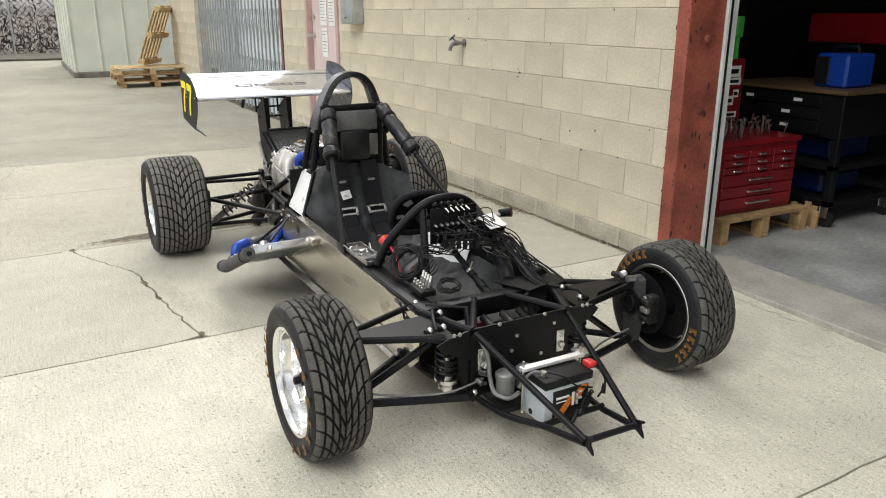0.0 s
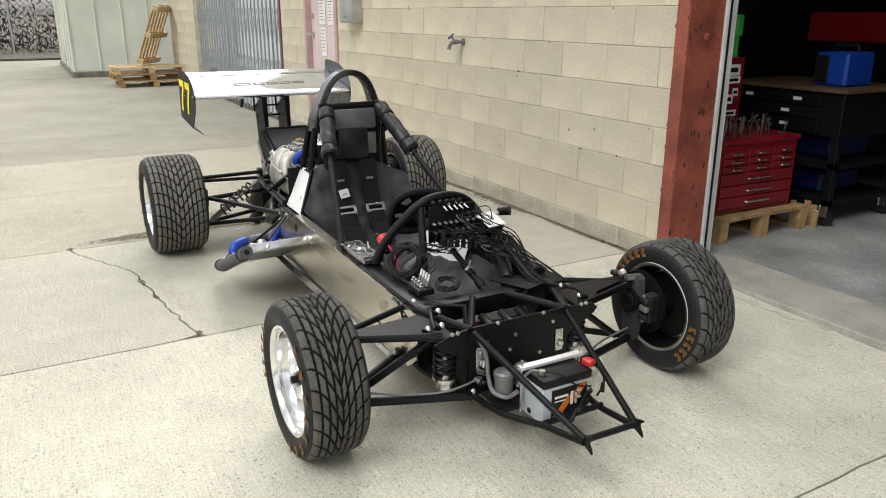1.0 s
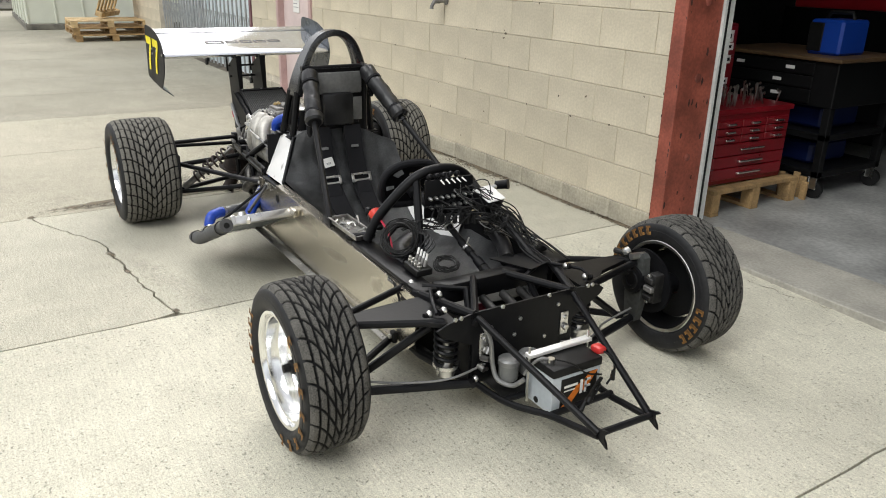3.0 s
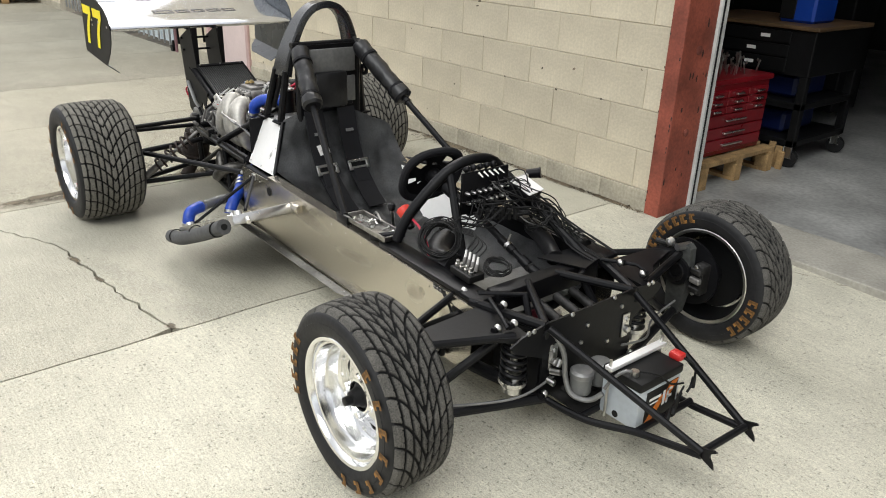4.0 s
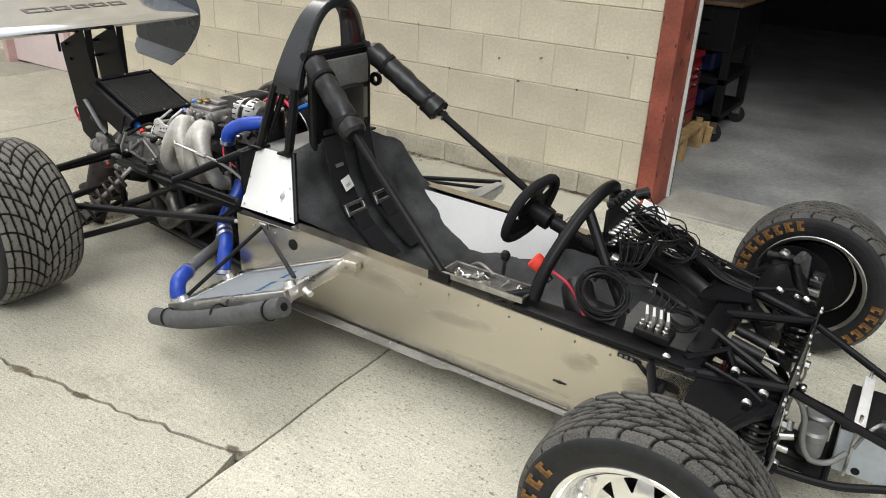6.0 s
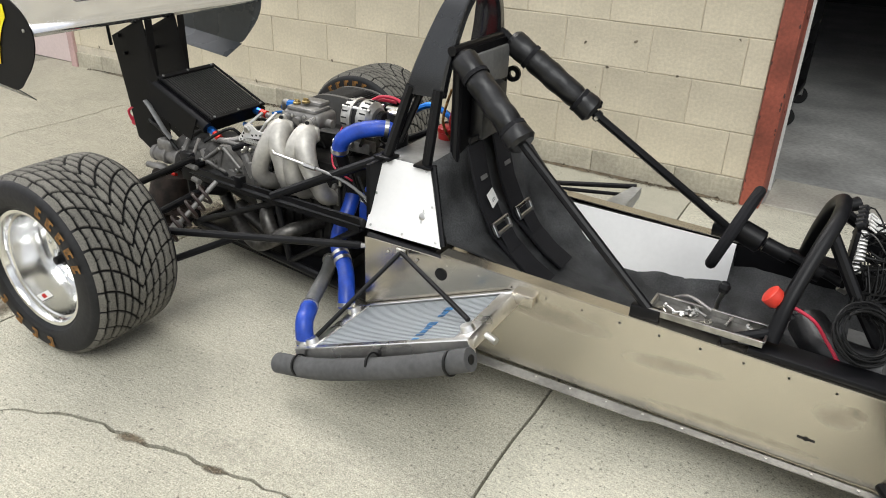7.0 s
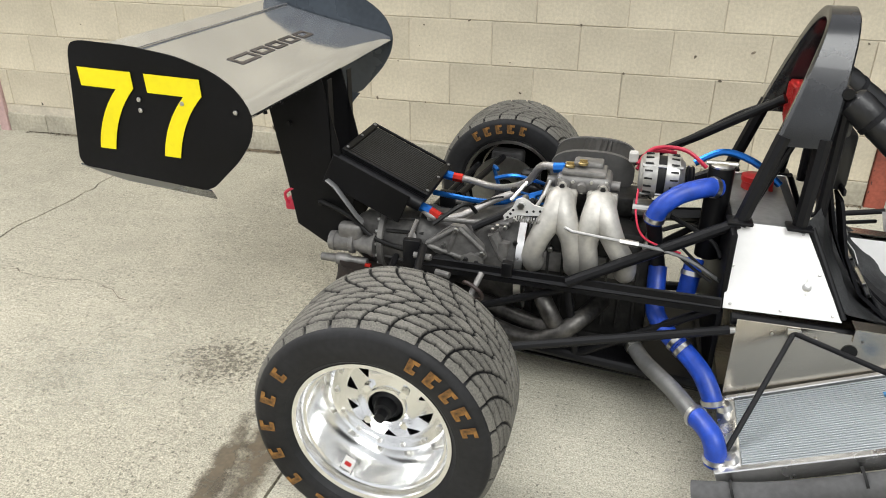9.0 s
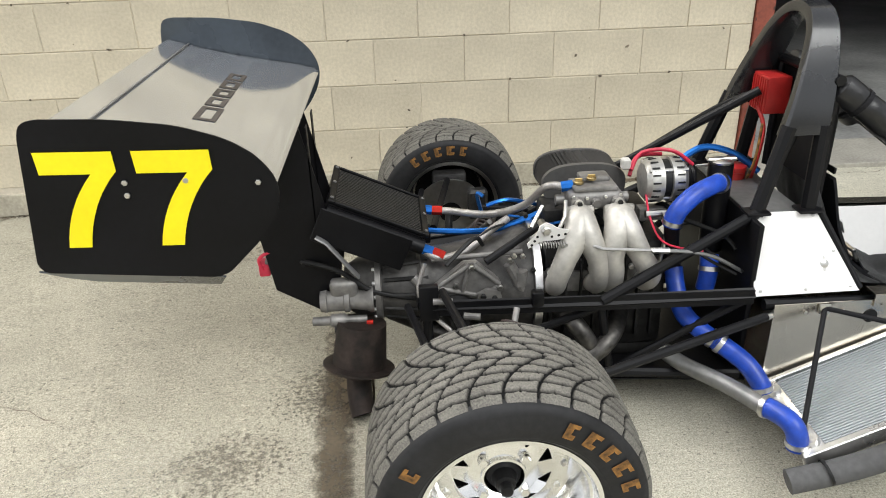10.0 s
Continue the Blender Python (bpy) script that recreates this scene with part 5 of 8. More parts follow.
for yc in (-1.625, -1.475):
    pts = [(x + 0.018, yc + 0.03 * (x + 0.2) * (1 if yc < -1.55 else -1), seat_z(x) + 0.016) for x in (-0.237, -0.228, -0.212, -0.196, -0.170, -0.146, -0.10, -0.04, 0.02)]
    bm = B()
    prev = None
    for p in pts:
        q = [bm.verts.new(L(p[0], p[1] + d, p[2])) for d in (-0.042, 0.042)] + [bm.verts.new(L(p[0] - 0.006, p[1] + d, p[2] - 0.005)) for d in (0.042, -0.042)]
        if prev:
            for k in range(4):
                bm.faces.new((prev[k], prev[(k + 1) % 4], q[(k + 1) % 4], q[k]))
        else:
            bm.faces.new(q[::-1])
        prev = q
    bm.faces.new(prev)
    strap = part("harness_strap", bm, WEB, car, "wide black webbing shoulder strap", smooth=30)
    x = -0.150
    z = seat_z(x) + 0.022
    tilt = pose(*L(x + 0.030, yc, z), 0, -29, 0)
    bm = B()
    for lo, hi in (((-0.004, -0.049, -0.021), (0.006, 0.049, -0.008)), ((-0.004, -0.049, 0.011), (0.006, 0.049, 0.022)), ((-0.004, -0.049, -0.021), (0.006, -0.037, 0.022)), ((-0.004, 0.037, -0.021), (0.006, 0.049, 0.022)), ((-0.005, -0.018, -0.028), (0.003, -0.012, -0.012)), ((-0.005, 0.012, -0.028), (0.003, 0.018, -0.012)), ((-0.005, -0.018, -0.030), (0.003, 0.018, -0.025))):
        box(bm, lo, hi, 0.0015, tilt)
    part("buckle", bm, BRIGHT, strap, "bright steel adjuster buckle")
    bm = B()
    box(bm, (-0.03, -0.034, -0.004), (0.03, 0.034, 0.002), 0.002, pose(*L(-0.088, yc, seat_z(-0.122) + 0.012), 0, 55, 0))
    part("strap_tab", bm, WEB, strap)
    bm = B()
    box(bm, (-0.002, -0.036, -0.012), (0.006, 0.036, 0.004), 0.002, pose(*L(-0.222, yc, 0.632), 0, 0, 0))
    part("strap_bar", bm, BLACK, strap)
    bm = B()
    xm = -0.210
    box(bm, (-0.001, -0.018, -0.006), (0.001, 0.018, 0.006), 0, pose(*L(xm + 0.024, yc, seat_z(xm) + 0.018), 0, -22, 0))
    part("strap_mark", bm, GREYTUBE, strap)
bm = B()
box(bm, (-0.001, -0.026, -0.021), (0.001, 0.026, 0.021), 0, pose(*L(-0.158, -1.620, 0.462), 6, -27, 8))
tag_ = part("harness_tag", bm, PAPER, car, "white harness label")
bm = B()
for z in (-0.004, -0.009):
    box(bm, (0.0011, -0.014, z), (0.0016, 0.010, z + 0.0025), 0, pose(*L(-0.158, -1.620, 0.462), 6, -27, 8))
part("label_bar", bm, GREYTUBE, tag_)

# steering wheel and column
sw = pose(*L(0.486, -1.556, 0.515), 0, 0, -2) @ pose(0, 0, 0, 0, -71, 0)
bm = B()
ring = []
for k in range(40):
    a = 2 * math.pi * k / 40
    ring.append(sw @ Vector((0.094 * math.copysign(abs(math.cos(a)) ** 0.75, math.cos(a)), 0.120 * math.copysign(abs(math.sin(a)) ** 0.8, math.sin(a)), 0)))
tube(bm, ring, 0.0145, 10, closed=True)
steer = part("steering_wheel", bm, WEB, car, "black suede steering wheel")
bm = B()
rad_ = [0.03, 0.048, 0.066, 0.085, 0.10, 0.113]
for h_ in (-0.002, 0.002):
    for k in range(40):
        a0, a1 = radians(-180 + k * 9), radians(-171 + k * 9)
        for i, (r0, r1) in enumerate(zip(rad_, rad_[1:])):
            mid = -175.5 + k * 9
            if i in (2, 3) and (30 < abs(mid) < 50 or 90 < abs(mid) < 104) or i == 1 and abs(mid) % 60 < 5:
                continue
            bm.faces.new([bm.verts.new(sw @ Vector((r * 0.80 * math.cos(t), r * math.sin(t), h_))) for r, t in ((r0, a0), (r1, a0), (r1, a1), (r0, a1))])
lathe(bm, [(-0.004, 0.045), (0.004, 0.045)], 24, sw @ pose(0, 0, 0, 90, 0, 0))
part("spoke_plate", bm, SATIN, steer, "black drilled spoke plate")
bm = B()
lathe(bm, [(-0.01, 0.03), (0.07, 0.03), (0.075, 0.02)], 20, sw @ pose(0, 0, 0.0, -90, 0, 0))
part("boss", bm, BLACK, steer)
bar("steering_column", [(0.486, -1.556, 0.515), (0.72, -1.548, 0.442), (0.98, -1.53, 0.33)], 0.012)
for p0, p1, r_ in (((0.56, -1.551, 0.487), (0.62, -1.549, 0.468), 0.020), ((0.84, -1.54, 0.386), (0.90, -1.536, 0.362), 0.015)):
    bar("column_joint", [p0, p1], r_, BLACK, seg=14)

# dash hoop
bar("dash_hoop", [(0.640, -1.815, 0.375), (0.652, -1.775, 0.46), (0.682, -1.69, 0.565), (0.700, -1.63, 0.612), (0.705, -1.56, 0.626), (0.700, -1.48, 0.612), (0.682, -1.41, 0.565), (0.660, -1.325, 0.46), (0.648, -1.275, 0.375)], 0.0175, curve=5, seg=12)
bar("dash_brace", [(0.692, -1.645, 0.598), (0.79, -1.685, 0.45), (0.86, -1.715, 0.36)], 0.0145)
bar("dash_brace", [(0.685, -1.42, 0.575), (1.05, -1.37, 0.372)], 0.0145)
bar("dash_brace", [(0.655, -1.80, 0.40), (0.54, -1.845, 0.36)], 0.012)
block("dash_panel", (0.742, -1.64, 0.46), (0.752, -1.44, 0.600), SATIN, bevel=0.003)
for k in range(5):
    bm = B()
    p = L(0.74, -1.62 + k * 0.028, 0.608)
    lathe(bm, [(0, 0.010), (0.016, 0.009), (0.02, 0.005)], 12, axis(p, (0.8, 0, 0.5)))
    part("dash_gauge_stud", bm, BLACK, car)
    bar("sensor_plug", [(0.765, -1.585 + k * 0.022, 0.60), (0.782, -1.58 + k * 0.023, 0.588)], [0.0036, 0.0032, 0.002], PAPER)
for k in range(8):
    bm = B()
    lathe(bm, [(0, 0.007), (0.012, 0.007), (0.02, 0.003)], 10, axis(L(0.755, -1.625 + k * 0.024, 0.535), (1, 0, 0)))
    lathe(bm, [(0, 0.007), (0.012, 0.007), (0.02, 0.003)], 10, axis(L(0.755, -1.620 + k * 0.024, 0.502), (1, 0, 0)))
    part("terminal", bm, STEEL, car)
bxm = pose(*L(0.795, -1.405, 0.508), 0, 22, 12)
ecu = part("control_box", box(B(), (-0.042, -0.042, -0.028), (0.042, 0.042, 0.028), 0.004, bxm), SATIN, car, "black control box with a white lid")
part("lid", box(B(), (-0.044, -0.044, 0.028), (0.044, 0.044, 0.034), 0.002, bxm), WHITE, ecu)
part("camera_mount", lathe(B(), [(0, 0.016), (0.04, 0.018), (0.05, 0.020), (0.05, 0.012)], 14, axis(L(0.70, -1.30, 0.53), (0.6, 0.5, 0.15))), BLACK, car)
bar("mount_arm", [(0.69, -1.40, 0.51), (0.71, -1.30, 0.53)], 0.009, STEEL)
# kill switch, shifter
bar("switch_stalk", [(0.665, -1.775, 0.42), (0.625, -1.768, 0.452)], 0.012)
kill = part("kill_switch", lathe(B(), [(-0.004, 0.017), (0.004, 0.023), (0.026, 0.024), (0.030, 0.018)], 16, axis(L(0.632, -1.769, 0.452), (-0.75, -0.1, 0.55))), mat("orange_red_knob", (0.72, 0.05, 0.03), 0.45, vary=0.08), car, "red battery cut-off knob")
bar("red_lead", [(0.66, -1.770, 0.45), (0.71, -1.772, 0.43), (0.745, -1.772, 0.39), (0.78, -1.79, 0.355)], 0.004, PINKRED, curve=5)
bar("gear_lever", [(0.50, -1.725, 0.33), (0.505, -1.735, 0.395), (0.512, -1.745, 0.425)], 0.006, STEEL)
part("lever_knob", lathe(B(), [(-0.014, 0.006), (-0.010, 0.012), (0.003, 0.0145), (0.012, 0.010), (0.015, 0.003)], 14, axis(L(0.513, -1.747, 0.44), (0.1, -0.1, 1))), BLACK, car)
bar("shift_cable", [(0.50, -1.73, 0.34), (0.40, -1.74, 0.36), (0.44, -1.76, 0.40), (0.50, -1.78, 0.39)], 0.004, BRAID, curve=6)

bar("padding_roll", [(0.82, -1.38, 0.39), (0.90, -1.40, 0.375), (1.00, -1.45, 0.36)], 0.028, VINYL, curve=5, seg=16, label="black padded roll in the footwell")
bar("padding_roll", [(0.70, -1.66, 0.36), (0.76, -1.74, 0.345), (0.86, -1.75, 0.34)], 0.045, VINYL, curve=5, seg=16, label="black padded roll in the footwell")
for p0, p1, r_ in (((0.745, -1.545, 0.428), (0.765, -1.544, 0.420), 0.018), ((0.66, -1.547, 0.455), (0.70, -1.546, 0.442), 0.024)):
    bar("column_collar", [p0, p1], r_, STEEL if r_ < 0.02 else BLACK, seg=14)
for k in range(6):
    bar("relay_plug", [(0.80 + 0.012 * k, -1.60 + 0.02 * k, 0.455), (0.80 + 0.012 * k, -1.60 + 0.02 * k, 0.49)], 0.009, CABLE, seg=8)

# wiring: coils and runs of cable round the dash
wr = random.Random(77)


def cable_loop(c, r0, n, tilt, name="cable_coil"):
    m = Matrix.Translation(L(*c)) @ pose(0, 0, 0, *tilt)
    for k in range(n):
        pts = []
        a0, e = wr.uniform(0, 6.28), wr.uniform(0.75, 1.1)
        rr = r0 * wr.uniform(0.75, 1.08)
        for j in range(14):
            a = a0 + j / 13 * 6.1
            pts.append(m @ Vector((rr * math.cos(a), rr * e * math.sin(a), wr.uniform(-0.10, 0.10) * r0 + 0.0025 * k)))
        part(name, tube(B(), pts, 0.0022, 6, 3), CABLE, car)


cable_loop((0.80, -1.755, 0.415), 0.066, 15, (50, 15, 20))
cable_loop((1.00, -1.70, 0.388), 0.042, 7, (8, 5, 0))
cable_loop((0.90, -1.43, 0.45), 0.05, 4, (30, -20, 0))
for k in range(34):
    a = Vector((wr.uniform(0.74, 0.79), wr.uniform(-1.62, -1.42), wr.uniform(0.49, 0.58)))
    b = Vector((wr.uniform(0.86, 1.08), wr.uniform(-1.38, -1.28), wr.uniform(0.372, 0.40)))
    c1 = a + Vector((wr.uniform(0.02, 0.08), wr.uniform(-0.05, 0.09), wr.uniform(-0.06, 0.03)))
    c2 = Vector((wr.uniform(0.82, 0.92), wr.uniform(-1.48, -1.34), wr.uniform(0.44, 0.50)))
    bar("cable", [a, c1, c2, b], wr.choice((0.0017, 0.0021, 0.0027)), CABLE if k % 17 else GREYTUBE, curve=5, seg=6)
for k in range(12):
    a = Vector((wr.uniform(0.765, 0.80), wr.uniform(-1.70, -1.66), wr.uniform(0.44, 0.48)))
    b = Vector((0.765 + 0.01 * k, wr.uniform(-1.62, -1.50), wr.uniform(0.49, 0.53)))
    bar("cable", [(wr.uniform(0.77, 0.83), wr.uniform(-1.75, -1.72), wr.uniform(0.44, 0.475)), a, a.lerp(b, 0.5) + Vector((0.02, 0, -0.03)), b], 0.002, CABLE, curve=5, seg=6)
for k in range(5):
    bar("cable", [(0.80 + 0.01 * k, -1.73, 0.455), (0.87 + 0.012 * k, -1.70 - 0.006 * k, 0.462), (0.93 + 0.018 * (k % 4), -1.735, 0.462), (0.925 + 0.018 * (k % 4), -1.758, 0.432)], 0.0022, CABLE, curve=5, seg=6)
for k in range(9):
    a = wr.uniform(0, 6.28)
    bar("cable", [(0.83 + 0.05 * math.cos(a + t) + 0.004 * k, -1.45 + 0.06 * math.sin(a + t), 0.47 + 0.012 * math.sin(2 * t + k) + 0.003 * k) for t in (0, 1.1, 2.2, 3.3, 4.4, 5.5)], 0.0021, CABLE, curve=5, seg=6)
# universal joint at the foot of the column
uj = bar("universal_joint", [(0.935, -1.535, 0.350), (0.965, -1.532, 0.338)], 0.017, BLACK, seg=14)
bar("joint_yoke", [(0.972, -1.545, 0.336), (0.972, -1.518, 0.336)], 0.012, GRIME, uj, seg=12)
bar("joint_shaft", [(0.975, -1.531, 0.334), (1.03, -1.52, 0.318)], 0.016, BLACK, uj, seg=14)
bar("clamp_band", [(0.868, -1.5385, 0.3745), (0.880, -1.538, 0.370)], 0.0165, BRIGHT, uj, "bright clamp band", seg=14)
bar("clamp_screw", [(0.872, -1.538, 0.388), (0.874, -1.530, 0.412)], 0.003, STEEL, uj, seg=8)
block("foot_plate", (0.80, -1.72, 0.230), (1.03, -1.38, 0.234), GREYTUBE, bevel=0, label="bare grey alloy foot plate")
for k in range(8):
    y = wr.uniform(-1.40, -1.28)
    bar("cable", [(0.78, -1.40, 0.50 + 0.006 * k), (0.90, -1.36 + wr.uniform(-0.03, 0.03), 0.45), (1.0, y, 0.40), (1.10, y + 0.02, 0.375)], 0.003, CABLE, curve=5, seg=6)
for i, (x, y) in enumerate(((0.955, -1.785), (0.955, -1.31))):
    f = block("fuse_block", (x - 0.04, y - 0.03, 0.368), (x + 0.05, y + 0.03, 0.39), CABLE, bevel=0.003)
    for k in range(4):
        part("fuse_stud", lathe(B(), [(0, 0.0085), (0.010, 0.0085), (0.011, 0.006), (0.020, 0.006), (0.022, 0.004)], 12, axis(L(x - 0.025 + 0.02 * k, y - 0.012, 0.39), (0, 0, 1))), STEEL, f)
        if i == 0:
            bar("fuse_plug", [(x - 0.025 + 0.018 * k, y + 0.016, 0.412), (x - 0.03 + 0.018 * k, y + 0.024, 0.432)], [0.0042, 0.0036], PAPER, f)
            bar("plug_body", [(x - 0.022 + 0.018 * k, y + 0.008, 0.392), (x - 0.025 + 0.018 * k, y + 0.016, 0.412)], 0.0058, CAST, f)

# rear wing
prof_u = [(-1.570, 0.820), (-1.580, 0.834), (-1.62, 0.846), (-1.70, 0.862), (-1.80, 0.884), (-1.90, 0.910), (-1.99, 0.940)]
prof_l = [(-1.99, 0.936), (-1.90, 0.895), (-1.80, 0.855), (-1.70, 0.820), (-1.62, 0.803), (-1.580, 0.807)]
prof_u, prof_l = ([(-1.565 + (x + 1.565) * 1.065, z - 0.022) for x, z in p] for p in (prof_u, prof_l))
prof = prof_u + prof_l
WYR, WYL = -2.006, -1.000
bm = B()
cuts_ = np.linspace(WYR + 0.006, WYL - 0.006, 9)
secs = [[bm.verts.new(L(x, float(y), z)) for x, z in prof] for y in cuts_]
for a, b in zip(secs, secs[1:]):
    for k in range(len(prof)):
        bm.faces.new((a[k], a[(k + 1) % len(prof)], b[(k + 1) % len(prof)], b[k]))
wing = part("rear_wing", bm, MIRROR, car, "polished aluminium rear wing", smooth=50)
bm = B()
box(bm, L(-1.959, WYR + 0.007, 0.9015), L(-1.954, WYL - 0.007, 0.9035), 0)
part("skin_seam", bm, GREYTUBE, wing)
bm = B()
for k, (w_, h_) in enumerate(((0.11, 0.05), (0.075, 0.045), (0.07, 0.045), (0.075, 0.045), (0.075, 0.045))):
    y0 = -1.72 + sum((0.125, 0.09, 0.085, 0.09, 0.09)[:k])
    for (xa, ya, xb, yb) in ((0, 0, 0.012, w_), (h_ - 0.012, 0, h_, w_), (0.012, 0, h_ - 0.012, 0.016), (0.012, w_ - 0.016, h_ - 0.012, w_)):
        bx0, bx1 = -1.79 + xa, -1.79 + xb
        z0 = lambda x: float(np.interp(-x, [-p[0] for p in prof_u], [p[1] for p in prof_u])) + 0.0015
        bm.faces.new([bm.verts.new(L(x, y, z0(x))) for x, y in ((bx0, y0 + ya), (bx1, y0 + ya), (bx1, y0 + yb), (bx0, y0 + yb))])
part("maker_mark", bm, mat("dark_brown_print", (0.06, 0.05, 0.045), 0.5, vary=0.2, bump=0), wing, smooth=0)
epo = [(-2.035, 0.655), (-2.005, 0.950), (-1.985, 0.968), (-1.85, 0.962), (-1.735, 0.945), (-1.65, 0.915), (-1.595, 0.875), (-1.565, 0.82), (-1.572, 0.765), (-1.605, 0.71), (-1.69, 0.622)]
epo = [(-1.565 + (x + 1.565) * 1.065, z - 0.022) for x, z in epo]
for y, s, lift in ((WYR, 1, 0.0), (WYL, -1, 0.035)):
    o = [(x, z + lift * min(1, max(0, (z - 0.60) / 0.33))) for x, z in epo]
    rim_line = o
    for cut_ in (0.016, 0.006):
        corner = []
        for p_, q_ in zip(rim_line, rim_line[1:] + rim_line[:1]):
            f_ = min(0.25, cut_ / math.dist(p_, q_))
            corner += [(p_[0] + (q_[0] - p_[0]) * g, p_[1] + (q_[1] - p_[1]) * g) for g in (f_, 1 - f_)]
        rim_line = corner
    ep = sheet("end_plate", rim_line, "y", y - (0.002 if s > 0 else -0.002), 0.004 * (1 if s > 0 else -1), SATIN if s > 0 else GLOSS, wing, "black aluminium wing end plate")
    bm = B()
    a0, a1 = o[0], o[-1]
    v = [L(a0[0], y, a0[1]), L(a1[0], y, a1[1]), L(a1[0] - 0.03, y + s * 0.065, a1[1] - 0.05), L(a0[0] + 0.08, y + s * 0.065, a0[1] - 0.06), L(a0[0] + 0.03, y + s * 0.04, a0[1] - 0.035)]
    n = Vector((0, 0.5 * s, 0.8)).normalized() * 0.003
    q, q2 = [bm.verts.new(p) for p in v], [bm.verts.new(p + n) for p in v]
    bm.faces.new(q), bm.faces.new(q2[::-1])
    for i in range(5):
        bm.faces.new((q[i], q[(i + 1) % 5], q2[(i + 1) % 5], q2[i]))
    part("bent_foot", bm, GLOSS, wing, smooth=0)
    for x, z in ((-1.857, 0.816), (-1.857, 0.790), (-1.605, 0.804), (-1.742, 0.815)):
        part("plate_bolt", bolt(B(), L(x, y - s * 0.004, z), (0, -s, 0), 0.006, 0.004), STEEL, wing)
# race number on the near end plate
def bend(p, q, r, n=8):
    """Points along a smooth arc from p to r, pulled towards q."""
    return [tuple((1 - s) ** 2 * a + 2 * s * (1 - s) * b + s * s * c for a, b, c in zip(p, q, r)) for s in (k / n for k in range(n + 1))]


SEVEN = [(0, 1), (0.99, 1)] + bend((1.0, 0.80), (0.58, 0.48), (0.46, 0.0)) + bend((0.16, 0.0), (0.26, 0.44), (0.67, 0.775)) + [(0.02, 0.775)]
for x0 in (-2.014, -1.834):
    o = [(x0 + 0.146 * u, 0.884 - 0.03 * (x0 + 2.014 + 0.146 * u) - 0.197 * (1 - v)) for u, v in SEVEN]
    sheet("number_seven", o, "y", WYR - 0.0045, -0.001, YELLOW, wing, "yellow vinyl race digit")

# wing tower, oil cooler
tow = [(-1.745, 0.715), (-1.575, 0.795), (-1.525, 0.572), (-1.490, 0.49), (-1.505, 0.36), (-1.560, 0.272), (-1.680, 0.345), (-1.705, 0.50)]
for y in (-1.60, -1.455):
    sheet("wing_post", tow, "y", y, 0.005, SATIN, car, "folded black sheet-metal wing post")
    sheet("post_flange", [(y, 0.50), (y + 0.03, 0.50), (y + 0.03, 0.79), (y, 0.79)], "x", -1.558, 0.003, SATIN)
for z, x in ((0.66, -1.68), (0.72, -1.70), (0.785, -1.62), (0.42, -1.60)):
    bar("tower_rod", [(x, -1.61, z), (x, -1.445, z)], 0.006)
for y in (-1.60, -1.455):
    bar("wing_stay", [(-1.755, y, 0.68), (-1.765, y, 0.79), (-1.75, y, 0.815)], 0.006)
    block("wing_bracket", (-1.63, y - 0.012, 0.775), (-1.60, y + 0.012, 0.800), BLACK)
co = pose(*L(-1.405, -1.49, 0.512), 0, 24.5, 0)
bm = box(B(), (-0.135, -0.115, -0.028), (0.135, 0.145, 0.028), 0.004, co)
cooler = part("oil_cooler", bm, SATIN, car, "black oil cooler in a sheet shroud")
for k in range(22):
    bm = box(B(), (-0.12, -0.105 + k * 0.0112, 0.028), (0.12, -0.101 + k * 0.0112, 0.032), 0, co)
    part("fin", bm, mat("cooler_fin_black", (0.022, 0.022, 0.022), 0.5), cooler)
for lo, hi in (((-0.140, -0.120, 0.028), (-0.122, 0.150, 0.037)), ((0.122, -0.120, 0.028), (0.140, 0.150, 0.037)), ((-0.122, -0.120, 0.028), (0.122, -0.108, 0.037)), ((-0.122, 0.142, 0.028), (0.122, 0.150, 0.037))):
    part("core_frame", box(B(), lo, hi, 0.002, co), SATIN, cooler)
for x in (-0.131, 0.131):
    for y in (-0.10, 0.015, 0.13):
        part("frame_screw", bolt(B(), co @ Vector((x, y, 0.037)), co.to_3x3() @ Vector((0, 0, 1)), 0.005, 0.004), GREYTUBE, cooler)
for y in (-0.125, 0.145):
    part("end_tank", tube(B(), [co @ Vector((-0.135, y, 0.0)), co @ Vector((0.135, y, 0.0))], 0.021, 12), BLACK, cooler)
part("shroud", box(B(), (-0.15, -0.15, -0.075), (0.10, -0.145, 0.02), 0.002, co), SATIN, cooler)
bar("cooler_strut", [(-1.555, -1.645, 0.515), (-1.53, -1.65, 0.50), (-1.47, -1.645, 0.415), (-1.455, -1.635, 0.39)], 0.010, GREYTUBE, flat=0.45)
# jump connector
jc = part("jump_plug", box(B(), L(-1.705, -1.585, 0.399), L(-1.645, -1.545, 0.429), 0.005, None, 2), GREYTUBE, car, "grey jump-start socket with a red cap")
part("plug_cap", box(B(), L(-1.722, -1.592, 0.382), L(-1.692, -1.538, 0.416), 0.005, None, 2), PINKRED, jc)
part("cap_strap", tube(B(), LL([(-1.710, -1.595, 0.404), (-1.715, -1.600, 0.439), (-1.685, -1.595, 0.456), (-1.660, -1.588, 0.434), (-1.655, -1.588, 0.404)]), 0.005, 8, 4), PINKRED, jc)
bar("battery_lead", [(-1.645, -1.565, 0.416), (-1.58, -1.61, 0.425), (-1.50, -1.625, 0.40), (-1.42, -1.63, 0.34), (-1.30, -1.64, 0.315)], 0.007, CABLE, curve=5)

